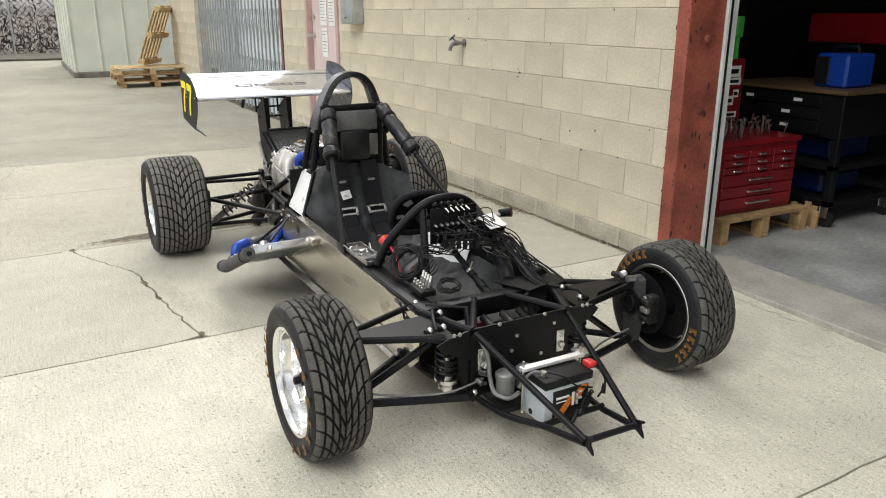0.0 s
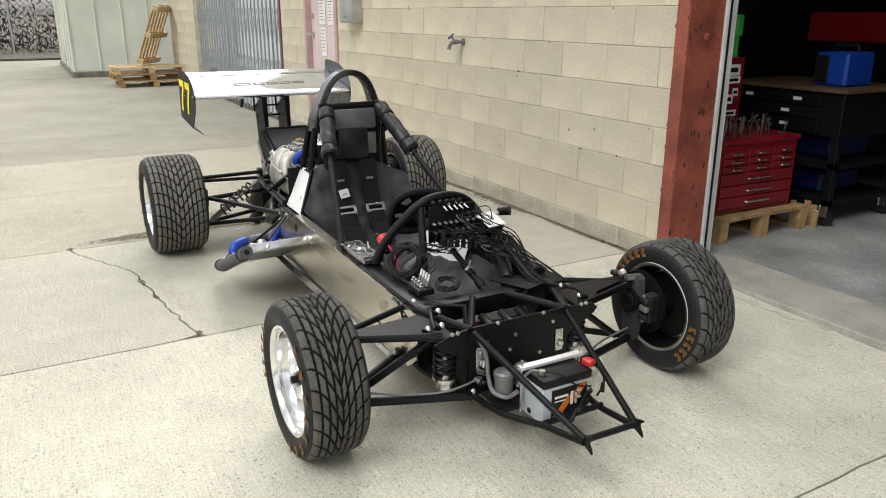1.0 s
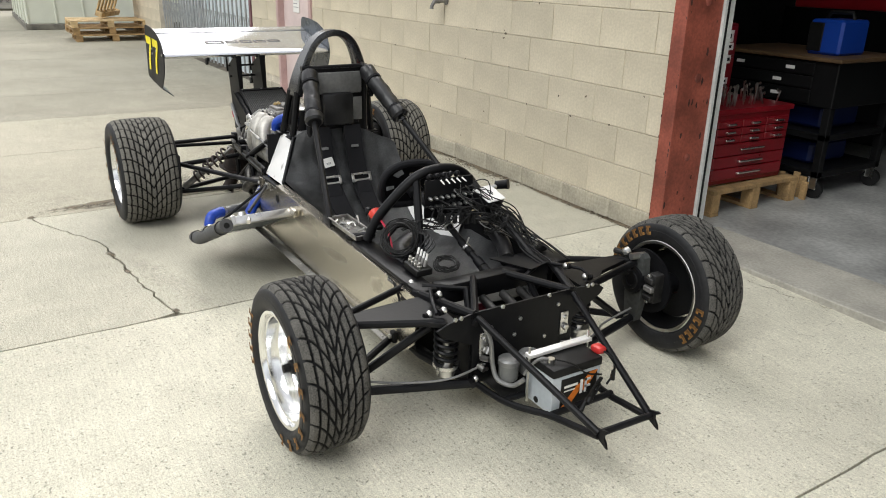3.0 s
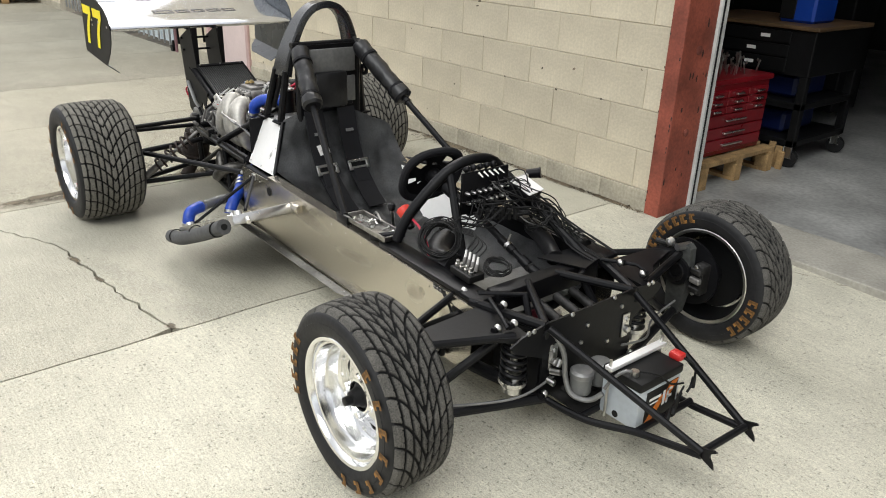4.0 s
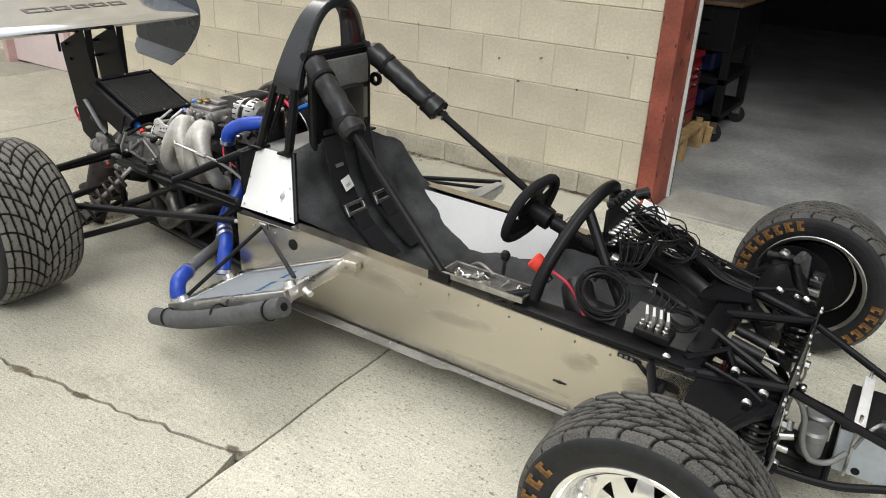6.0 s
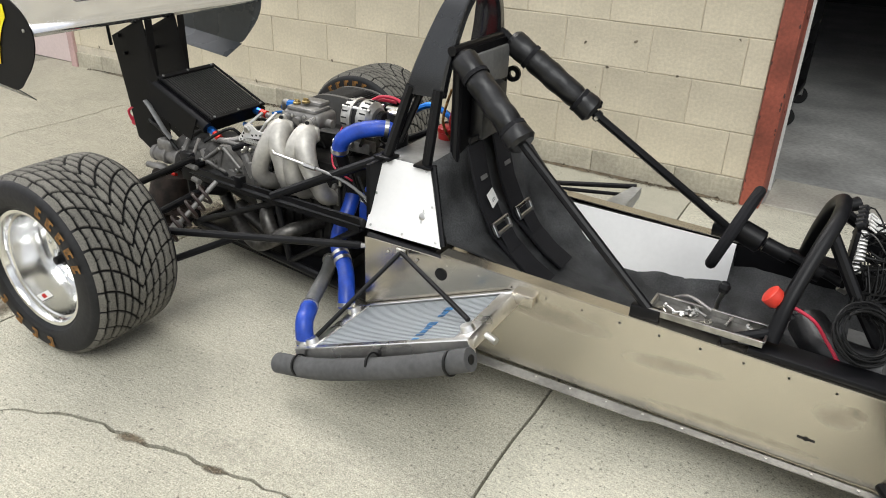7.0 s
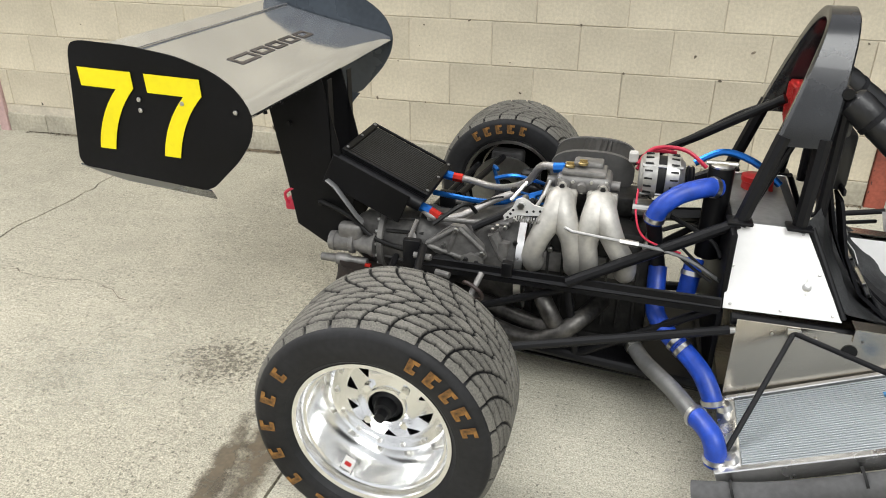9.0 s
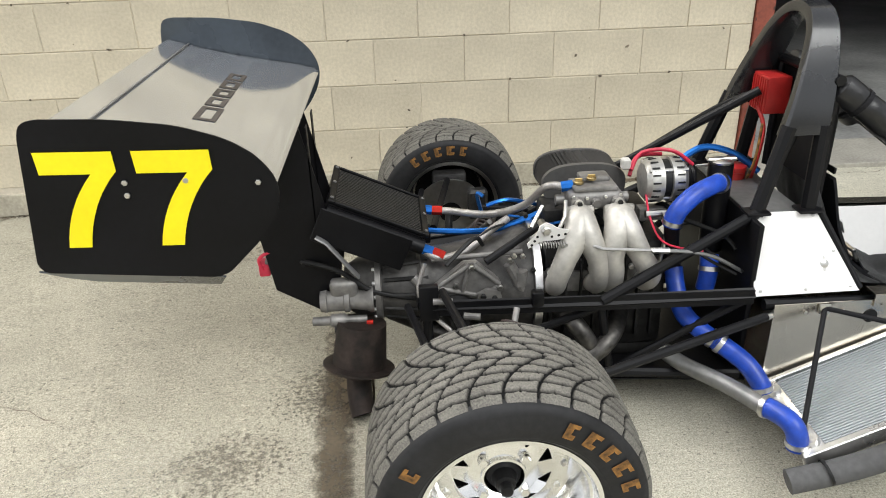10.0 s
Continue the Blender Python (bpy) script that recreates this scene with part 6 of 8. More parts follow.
# engine and gearbox
eng = block("engine_block", (-0.965, -1.66, 0.14), (-0.63, -1.43, 0.46), GRIME, bevel=0.015, label="dirty cast aluminium engine block")
block("cam_cover", (-0.95, -1.56, 0.46), (-0.66, -1.44, 0.52), GRIME, eng, bevel=0.015)
for k in range(8):
    block("block_rib", (-0.95 + k * 0.04, -1.672, 0.18), (-0.942 + k * 0.04, -1.66, 0.42), GRIME, eng, bevel=0.002)
block("sump", (-0.95, -1.65, 0.10), (-0.63, -1.44, 0.14), GRIME, eng, bevel=0.01)
# gearbox
bm = B()
lathe(bm, [(-0.99, 0.150), (-1.01, 0.155), (-1.03, 0.150), (-1.06, 0.135), (-1.22, 0.105), (-1.26, 0.105), (-1.27, 0.112), (-1.29, 0.112), (-1.30, 0.10), (-1.46, 0.085), (-1.50, 0.06)], 28, Matrix.Translation(L(0, -1.54, 0.31)) @ pose(0, 0, 0, 0, 0, -90))
gb = part("gearbox", bm, mat("dirty_gearbox_casting", (0.068, 0.065, 0.061), 0.5, 0.25, vary=0.3, scale=14, bump=0.3), car, "grimy cast gearbox casing")
part("bell_flange", lathe(B(), [(-0.972, 0.158), (-0.972, 0.164), (-0.992, 0.164), (-0.992, 0.150)], 40, Matrix.Translation(L(0, -1.54, 0.31)) @ pose(0, 0, 0, 0, 0, -90), cap=False), BRIGHT, gb)
tri = [(-1.258, 0.362), (-1.225, 0.338), (-1.135, 0.318), (-1.09, 0.322), (-1.075, 0.345), (-1.085, 0.372), (-1.145, 0.428), (-1.178, 0.428)]
sheet("side_cover", tri, "y", -1.668, 0.02, CAST, gb, "ribbed cast side cover")
for p0, p1 in (((-1.25, 0.364), (-1.165, 0.424)), ((-1.085, 0.365), (-1.155, 0.424)), ((-1.25, 0.362), (-1.13, 0.330)), ((-1.185, 0.345), (-1.165, 0.42)), ((-1.13, 0.33), (-1.085, 0.36))):
    bar("cover_rib", [(p0[0], -1.672, p0[1]), (p1[0], -1.672, p1[1])], 0.0065, CAST, gb)
sheet("cover_flange", [(-1.145, 0.322), (-1.10, 0.316), (-1.08, 0.33), (-1.085, 0.352), (-1.12, 0.358), (-1.145, 0.345)], "y", -1.690, 0.012, CAST, gb)
for x, z in ((-1.25, 0.366), (-1.16, 0.424), (-1.085, 0.362), (-1.13, 0.340), (-1.10, 0.334)):
    part("cover_bolt", bolt(B(), L(x, -1.685 - (0.007 if z < 0.35 else 0), z), (0, -1, 0), 0.008, 0.008), STEEL if z > 0.35 else CABLE, gb)
for p0, p1, r_ in (((-1.26, -1.62, 0.42), (-1.02, -1.64, 0.44), 0.007), ((-1.06, -1.668, 0.42), (-1.02, -1.672, 0.34), 0.016), ((-1.03, -1.67, 0.40), (-1.03, -1.67, 0.36), 0.02), ((-1.31, -1.62, 0.37), (-1.27, -1.64, 0.33), 0.014)):
    bar("casting_boss", [p0, p1], r_, CAST, gb)
def along_x(y, z):
    return Matrix.Translation(L(0, y, z)) @ pose(0, 0, 0, 0, 0, -90)


sm = part("starter_motor", lathe(B(), [(-1.565, 0.012), (-1.563, 0.028), (-1.545, 0.031), (-1.543, 0.028), (-1.50, 0.028), (-1.498, 0.032), (-1.485, 0.032), (-1.483, 0.024), (-1.44, 0.030), (-1.43, 0.036), (-1.42, 0.036)], 22, along_x(-1.625, 0.315)), CAST, gb, "cast starter motor")
part("starter_nose", lathe(B(), [(-1.588, 0.006), (-1.586, 0.012), (-1.54, 0.013), (-1.535, 0.018), (-1.50, 0.018), (-1.49, 0.011), (-1.44, 0.011)], 16, along_x(-1.648, 0.268)), CAST, gb)
part("solenoid", lathe(B(), [(-1.53, 0.005), (-1.528, 0.013), (-1.47, 0.014), (-1.465, 0.009), (-1.43, 0.009)], 16, along_x(-1.655, 0.245)), GRIME, gb)
block("starter_bracket", (-1.535, -1.642, 0.32), (-1.46, -1.60, 0.378), CAST, gb, bevel=0.014, segs=3)
bar("fitting", [(-1.442, -1.66, 0.262), (-1.425, -1.66, 0.262)], 0.008, REDAN, gb)
part("end_plate_ring", lathe(B(), [(-1.415, 0.085), (-1.415, 0.098), (-1.40, 0.098), (-1.395, 0.088)], 28, along_x(-1.54, 0.31)), CAST, gb)
for k in range(7):
    a = 0.6 + k * 0.42
    part("case_bolt", bolt(B(), L(-1.415, -1.54 - 0.091 * math.sin(a), 0.31 + 0.091 * math.cos(a)), (-1, 0, 0), 0.006, 0.008), STEEL, gb)
for k in range(5):
    a = 0.5 + k * 0.45
    bar("case_rib", [(-1.39, -1.54 - 0.09 * math.sin(a), 0.31 + 0.09 * math.cos(a)), (-1.27, -1.54 - 0.108 * math.sin(a), 0.31 + 0.108 * math.cos(a))], 0.006, GRIME, gb)
# tail exhaust can
bar("silencer", [(-1.455, -1.655, 0.262), (-1.470, -1.675, 0.145)], [0.066, 0.074], BROWN, seg=28, label="rust-brown silencer can")
ax = axis(L(-1.471, -1.677, 0.142), (-0.02, -0.03, -0.12))
part("silencer_flange", lathe(B(), [(-0.002, 0.07), (0, 0.098), (0.006, 0.098), (0.006, 0.055), (0.03, 0.05), (0.03, 0.045), (0.0, 0.045)], 32, ax, cap=False), BROWN, car)
bar("tail_elbow", [(-1.472, -1.685, 0.125), (-1.475, -1.695, 0.085), (-1.472, -1.72, 0.045), (-1.465, -1.74, 0.02)], 0.034, BROWN, curve=5, seg=18)

# throttle bodies, runners, air filter
tb = block("throttle_body", (-0.905, -1.648, 0.548), (-0.760, -1.545, 0.598), CAST, bevel=0.016, label="twin-choke cast carburettor body", segs=3)
block("top_cover", (-0.890, -1.640, 0.596), (-0.775, -1.560, 0.610), CAST, tb, bevel=0.005)
block("float_bowl", (-0.865, -1.600, 0.606), (-0.785, -1.548, 0.624), CAST, tb, bevel=0.008)
for x, y, z in ((-0.872, -1.610, 0.612), (-0.838, -1.606, 0.620)):
    cap_ = part("brass_cap", lathe(B(), [(0, 0.013), (0.005, 0.013), (0.007, 0.010), (0.009, 0.010), (0.010, 0.005)], 16, axis(L(x, y, z), (0, 0, 1))), BRASS, tb, "worn brass jet cap")
    part("cap_wing", box(B(), L(x - 0.010, y - 0.002, z + 0.009), L(x + 0.010, y + 0.002, z + 0.014), 0.001), BRASS, cap_)
for x in (-0.882, -0.834, -0.778):
    bar("choke_boss", [(x, -1.648, 0.575), (x, -1.662, 0.572)], 0.017 if x != -0.834 else 0.012, CAST, tb, seg=14)
for x, z in ((-0.893, 0.590), (-0.858, 0.586), (-0.81, 0.588), (-0.772, 0.590), (-0.834, 0.560)):
    part("carb_screw", bolt(B(), L(x, -1.650, z), (0, -1, 0), 0.005, 0.005), STEEL, tb)
for x in (-0.915, -0.752):
    bar("spindle_boss", [(x - 0.014, -1.60, 0.565), (x + 0.014, -1.60, 0.565)], 0.014, CAST, tb, seg=14)
for x in (-0.882, -0.778):
    fl = part("flange_plate", box(B(), L(x - 0.040, -1.674, 0.525), L(x + 0.040, -1.662, 0.572), 0.008, None, 2), RUNNER, tb)
    part("flange_ear", lathe(B(), [(0, 0.011), (-0.012, 0.011)], 16, Matrix.Translation(L(x, -1.662, 0.578))), RUNNER, fl)
    part("flange_nut", bolt(B(), L(x, -1.674, 0.580), (0, -1, 0), 0.007, 0.007), CABLE, fl)
for xt, xm, xk, xb in ((-0.886, -0.896, -0.924, -0.942), (-0.878, -0.868, -0.843, -0.833), (-0.784, -0.792, -0.803, -0.797), (-0.774, -0.762, -0.731, -0.700)):
    bar("intake_runner", [(xt, -1.660, 0.542), (xt, -1.685, 0.541), (xm, -1.712, 0.512), (xk, -1.728, 0.455), (xb, -1.724, 0.400), (xb, -1.695, 0.362), (xb, -1.640, 0.345)], [0.032, 0.0355, 0.0345, 0.0285, 0.0275, 0.0275, 0.0275], RUNNER, label="bead-blasted aluminium intake runner", curve=6, seg=18)
block("head_flange", (-0.97, -1.668, 0.325), (-0.67, -1.652, 0.385), CAST, eng, bevel=0.004)
for k in range(6):
    part("head_stud", bolt(B(), L(-0.955 + k * 0.055, -1.669, 0.395), (0, -1, 0), 0.008, 0.012), STEEL, eng)
# oval air filter
bm = B()


def oval(a, h, d):
    return 0.115 * math.copysign(abs(math.cos(a)) ** 0.75, math.cos(a)) * d, 0.058 * math.copysign(abs(math.sin(a)) ** 0.75, math.sin(a)) * d


n = 112
rings = []
for yy, dd in ((-1.46, 1.0), (-1.34, 1.0)):
    ring = []
    for k in range(n):
        a = 2 * math.pi * k / n
        ox, oz = oval(a, 0, dd * (1.0 if k % 2 else 0.90))
        ring.append(bm.verts.new(L(-0.822 + ox, yy, 0.555 + oz)))
    rings.append(ring)
for k in range(n):
    bm.faces.new((rings[0][k], rings[0][(k + 1) % n], rings[1][(k + 1) % n], rings[1][k]))
filt = part("air_filter", bm, mat("pleated_filter_media", (0.020, 0.019, 0.018), 0.7, vary=0.2), car, "oval pleated black air filter", smooth=0)
for y0, y1 in ((-1.475, -1.458), (-1.342, -1.33)):
    bm = B()
    o = [oval(2 * math.pi * k / 48, 0, 1.02) for k in range(48)]
    plate(bm, o, y1 - y0, lambda u, v, w, y0=y0: L(-0.822 + u, y0 + w, 0.555 + v))
    part("filter_end", bm, mat("grey_filter_plate", (0.11, 0.107, 0.103), 0.5, 0.3, vary=0.1), filt)
# alternator
am = Matrix.Translation(L(-0.637, -1.575, 0.598)) @ pose(0, 0, 0, 0, 0, -90)
alt = part("alternator", lathe(B(), [(-0.058, 0.02), (-0.056, 0.045), (-0.045, 0.056), (-0.012, 0.060), (-0.012, 0.052), (0.010, 0.052), (0.010, 0.060), (0.042, 0.056), (0.056, 0.04), (0.058, 0.02)], 36, am), mat("alternator_casting", (0.50, 0.49, 0.46), 0.42, 0.75, vary=0.14, scale=20, bump=0.2), car, "cast aluminium alternator")
for k in range(18):
    a = 2 * math.pi * k / 18
    for yy in (-0.034, 0.030):
        # black bar painted as the shade inside a vent slot
        part("vent", box(B(), (-0.0022, -0.010, 0.054), (0.0022, 0.010, 0.0595), 0, am @ pose(0, 0, 0, 0, math.degrees(a), 0) @ pose(0, yy, 0)), CABLE, alt)
part("stator_band", lathe(B(), [(-0.011, 0.0505), (-0.011, 0.0535), (0.009, 0.0535), (0.009, 0.0505)], 36, am, cap=False), CABLE, alt, "black laminated stator band")
for k in range(4):
    a = math.pi / 4 + k * math.pi / 2
    bar("through_bolt", [Vector((-0.637 + d, -1.575 + 0.054 * math.cos(a), 0.598 + 0.054 * math.sin(a))) for d in (-0.05, 0.05)], 0.005, STEEL, alt, seg=8)
part("pulley", lathe(B(), [(0.06, 0.03), (0.065, 0.034), (0.07, 0.03), (0.075, 0.034), (0.08, 0.03), (0.082, 0.012)], 24, am), BLACK, alt)
block("bracket", (-0.70, -1.60, 0.49), (-0.60, -1.56, 0.525), CAST, alt)
bar("pivot_bolt", [(-0.70, -1.645, 0.53), (-0.63, -1.645, 0.53)], 0.010, STEEL, alt)
# coolant: filler, hoses, pipes
fil = bar("filler_neck", [(-0.495, -1.600, 0.40), (-0.495, -1.600, 0.645)], 0.032, BLACK, seg=20, label="black coolant filler neck")
part("radiator_cap", lathe(B(), [(0, 0.030), (0.005, 0.031), (0.008, 0.026), (0.011, 0.014), (0.012, 0.0)], 20, axis(L(-0.495, -1.600, 0.646), (0, 0, 1)), cap=False), STEEL, fil)
part("cap_tab", box(B(), L(-0.535, -1.609, 0.650), L(-0.455, -1.591, 0.660), 0.004), STEEL, fil)


def hose(name, pts, r, material, label, clamps=()):
    h = bar(name, pts, r, material, label=label, curve=6, seg=16)
    line = smooth_path(LL(pts), 6)
    for c in clamps:
        i = min(len(line) - 2, max(1, int(c * (len(line) - 1))))
        part("hose_clamp", lathe(B(), [(-0.006, r), (-0.006, r + 0.003), (0.006, r + 0.003), (0.006, r)], 18, axis(line[i], line[i + 1] - line[i - 1]), cap=False), STEEL, h)
    return h


hose("blue_hose", [(-0.497, -1.628, 0.600), (-0.53, -1.650, 0.604), (-0.585, -1.676, 0.592), (-0.624, -1.692, 0.567), (-0.640, -1.692, 0.540), (-0.645, -1.69, 0.515)], 0.0245, BLUE, "bright blue silicone coolant hose", (0.12, 0.92))
hose("blue_hose", [(-0.616, -1.664, 0.380), (-0.615, -1.690, 0.338), (-0.610, -1.745, 0.288), (-0.580, -1.792, 0.262), (-0.545, -1.822, 0.243)], 0.024, BLUE, "bright blue silicone coolant hose", (0.93,))
hose("blue_hose", [(-0.545, -1.822, 0.243), (-0.515, -1.845, 0.225), (-0.485, -1.880, 0.205), (-0.462, -1.912, 0.172), (-0.455, -1.922, 0.150)], 0.0245, BLUE, "bright blue silicone coolant hose", (0.10, 0.88))
hose("blue_hose", [(-0.540, -1.70, 0.33), (-0.535, -1.70, 0.38), (-0.53, -1.68, 0.42)], 0.024, BLUE, "blue silicone hose stub", (0.6,))
hose("coolant_pipe", [(-0.655, -1.74, 0.175), (-0.62, -1.80, 0.165), (-0.555, -1.925, 0.182), (-0.505, -2.03, 0.188)], 0.021, GREYTUBE, "grey aluminium coolant pipe", (0.05,))
bar("coolant_pipe", [(-0.645, -1.690, 0.52), (-0.632, -1.672, 0.45), (-0.616, -1.664, 0.375)], 0.020, BLACK, curve=4, seg=14, label="black steel coolant pipe")
hose("blue_hose", [(-0.505, -2.026, 0.188), (-0.493, -2.045, 0.190), (-0.472, -2.085, 0.186), (-0.460, -2.102, 0.160), (-0.457, -2.104, 0.128)], 0.0245, BLUE, "bright blue silicone coolant elbow", (0.06, 0.9))
# oil lines, fuel lines
hose("oil_line", [(-1.275, -1.385, 0.465), (-1.20, -1.39, 0.462), (-1.09, -1.45, 0.47), (-1.00, -1.52, 0.52), (-0.95, -1.58, 0.595), (-0.90, -1.60, 0.60)], 0.0105, BRAID, "braided steel line with anodised fittings")
hose("oil_line", [(-1.285, -1.60, 0.445), (-1.24, -1.62, 0.425), (-1.17, -1.60, 0.43), (-1.09, -1.54, 0.462), (-1.04, -1.50, 0.475)], 0.0105, BRAID, "braided steel line with anodised fittings")
for p0, p1, m in (((-1.275, -1.385, 0.470), (-1.245, -1.386, 0.465), BLUEAN), ((-1.245, -1.386, 0.465), (-1.215, -1.388, 0.463), REDAN), ((-1.292, -1.602, 0.450), (-1.255, -1.608, 0.438), BLUEAN), ((-1.255, -1.608, 0.438), (-1.225, -1.618, 0.427), REDAN), ((-0.915, -1.598, 0.60), (-0.885, -1.60, 0.604), BLUEAN)):
    bar("hose_fitting", [p0, p1], 0.0145, m, seg=8)
for pts, m, r_ in (([(-1.30, -1.42, 0.42), (-1.15, -1.45, 0.42), (-1.05, -1.50, 0.45), (-0.92, -1.50, 0.50)], BLUEAN, 0.009), ([(-0.55, -1.45, 0.60), (-0.48, -1.44, 0.635), (-0.40, -1.46, 0.62), (-0.33, -1.48, 0.57)], BLUEAN, 0.010),
                   ([(-1.28, -1.66, 0.43), (-1.30, -1.68, 0.36), (-1.275, -1.70, 0.31), (-1.22, -1.74, 0.27)], BRAID, 0.006), ([(-0.70, -1.50, 0.60), (-0.66, -1.46, 0.635), (-0.58, -1.47, 0.64), (-0.52, -1.48, 0.60)], PINKRED, 0.0055), ([(-0.70, -1.49, 0.58), (-0.67, -1.45, 0.62), (-0.60, -1.45, 0.625)], PINKRED, 0.0055),
                   ([(-0.69, -1.60, 0.58), (-0.69, -1.66, 0.52), (-0.66, -1.70, 0.47), (-0.57, -1.73, 0.455)], PINKRED, 0.003), ([(-0.35, -1.48, 0.55), (-0.36, -1.52, 0.62), (-0.345, -1.5, 0.70), (-0.35, -1.46, 0.75)], RED, 0.006), ([(-0.37, -1.50, 0.56), (-0.375, -1.54, 0.63), (-0.36, -1.52, 0.72)], GOLD, 0.004),
                   ([(-0.36, -1.45, 0.79), (-0.45, -1.42, 0.74), (-0.55, -1.38, 0.66), (-0.70, -1.36, 0.56)], CABLE, 0.008), ([(-0.62, -1.58, 0.50), (-0.50, -1.66, 0.47), (-0.47, -1.70, 0.44)], CABLE, 0.006)):
    bar("service_line", pts, r_, m, curve=6, seg=8)
part("wire_plug", box(B(), L(-0.725, -1.50, 0.60), L(-0.70, -1.475, 0.63), 0.004), CREAM, car)
part("fluid_pot", lathe(B(), [(0, 0.03), (0.02, 0.03), (0.022, 0.033), (0.035, 0.033), (0.04, 0.02)], 20, axis(L(-0.395, -1.47, 0.553), (0, 0, 1))), RED, car, "red capped fluid reservoir")
# throttle linkage
bc = sheet("bellcrank", [(-1.020, 0.489), (-0.985, 0.507), (-0.950, 0.509), (-0.922, 0.513), (-0.912, 0.523), (-0.920, 0.535), (-0.945, 0.539), (-0.962, 0.551), (-0.976, 0.557), (-0.992, 0.549), (-1.000, 0.527), (-1.024, 0.501)], "y", -1.727, 0.005, MILLED, label="bright drilled aluminium bellcrank")
part("pivot_bolt", bolt(B(), L(-0.977, -1.728, 0.537), (0, -1, 0), 0.012, 0.010), STEEL, bc)
for x, z in ((-0.928, 0.509), (-0.945, 0.507), (-0.962, 0.504), (-1.012, 0.483), (-1.005, 0.494), (-0.998, 0.505)):
    # black dot on solid metal paints the shade of a hole
    part("drilled_hole", lathe(B(), [(0, 0.0035), (-0.0006, 0.0035)], 10, Matrix.Translation(L(x, -1.7272, z + 0.015))), CABLE, bc)
bar("crank_post", [(-0.977, -1.725, 0.537), (-0.977, -1.66, 0.53)], 0.010, STEEL)
bar("throttle_rod", [(-0.868, -1.742, 0.498), (-0.84, -1.764, 0.495), (-0.70, -1.768, 0.484)], 0.0042, STEEL, seg=8)
bar("cable_adjuster", [(-0.72, -1.768, 0.4855), (-0.675, -1.768, 0.482)], 0.008, STEEL, seg=6)
bar("throttle_cable", [(-0.675, -1.768, 0.482), (-0.62, -1.766, 0.474), (-0.57, -1.762, 0.460), (-0.53, -1.757, 0.440), (-0.47, -1.752, 0.402)], 0.005, GREYTUBE, curve=5, seg=8)
pts = []
for k in range(170):
    t = k / 169
    a = t * 2 * math.pi * 20
    c = Vector((-0.995, -1.737, 0.502)).lerp(Vector((-0.865, -1.737, 0.498)), t)
    pts.append(L(c.x, c.y + 0.0075 * math.cos(a), c.z + 0.0075 * math.sin(a)))
part("return_spring", tube(B(), pts, 0.0015, 5), STEEL, car)
bar("link_rod", [(-0.95, -1.715, 0.512), (-0.925, -1.70, 0.56), (-0.915, -1.66, 0.585)], 0.005, STEEL)
bar("gear_rod", [(-1.12, -1.66, 0.425), (-0.96, -1.60, 0.50)], 0.011)
bar("link_rod", [(-1.01, -1.70, 0.535), (-0.975, -1.66, 0.575)], 0.005, STEEL)
er = random.Random(8)
for k in range(16):
    a = Vector((er.uniform(-1.15, -0.60), er.uniform(-1.62, -1.42), er.uniform(0.44, 0.54)))
    b = a + Vector((er.uniform(-0.18, 0.18), er.uniform(-0.08, 0.08), er.uniform(-0.10, 0.04)))
    c = a.lerp(b, 0.5) + Vector((er.uniform(-0.03, 0.03), er.uniform(-0.03, 0.03), er.uniform(0.0, 0.05)))
    bar("engine_wire", [a, c, b], er.choice((0.003, 0.004, 0.006)), CABLE if k % 5 else BLUEAN, curve=5, seg=6)
for k in range(12):
    x, z = er.uniform(-1.25, -0.62), er.uniform(0.30, 0.46)
    part("casting_bolt", bolt(B(), L(x, -1.672, z), (0, -1, 0), 0.007, 0.010), STEEL if k % 3 else CABLE, eng)
bar("dip_tube", [(-0.66, -1.672, 0.40), (-0.65, -1.68, 0.50), (-0.655, -1.66, 0.54)], 0.006, STEEL)
for x in (-0.60, -0.57):
    bar("wire_sheath", [(x, -1.70, 0.46), (x + 0.05, -1.735, 0.43), (x + 0.11, -1.76, 0.40)], 0.004, CABLE, curve=4, seg=6)
# exhaust primaries under the frame
for k, pts in enumerate(([(-0.75, -1.66, 0.25), (-0.80, -1.76, 0.24), (-0.86, -1.79, 0.20), (-0.94, -1.77, 0.165), (-1.10, -1.68, 0.16), (-1.38, -1.50, 0.2)], [(-0.92, -1.66, 0.27), (-0.90, -1.75, 0.28), (-0.87, -1.775, 0.24), (-0.86, -1.76, 0.20), (-0.95, -1.70, 0.18), (-1.15, -1.62, 0.19)])):
    bar("exhaust_pipe", pts, 0.024, mat("heat_stained_pipe", (0.10, 0.095, 0.088), 0.42, 0.8, vary=0.35, scale=8), label="dull heat-stained exhaust pipe", curve=6, seg=16)

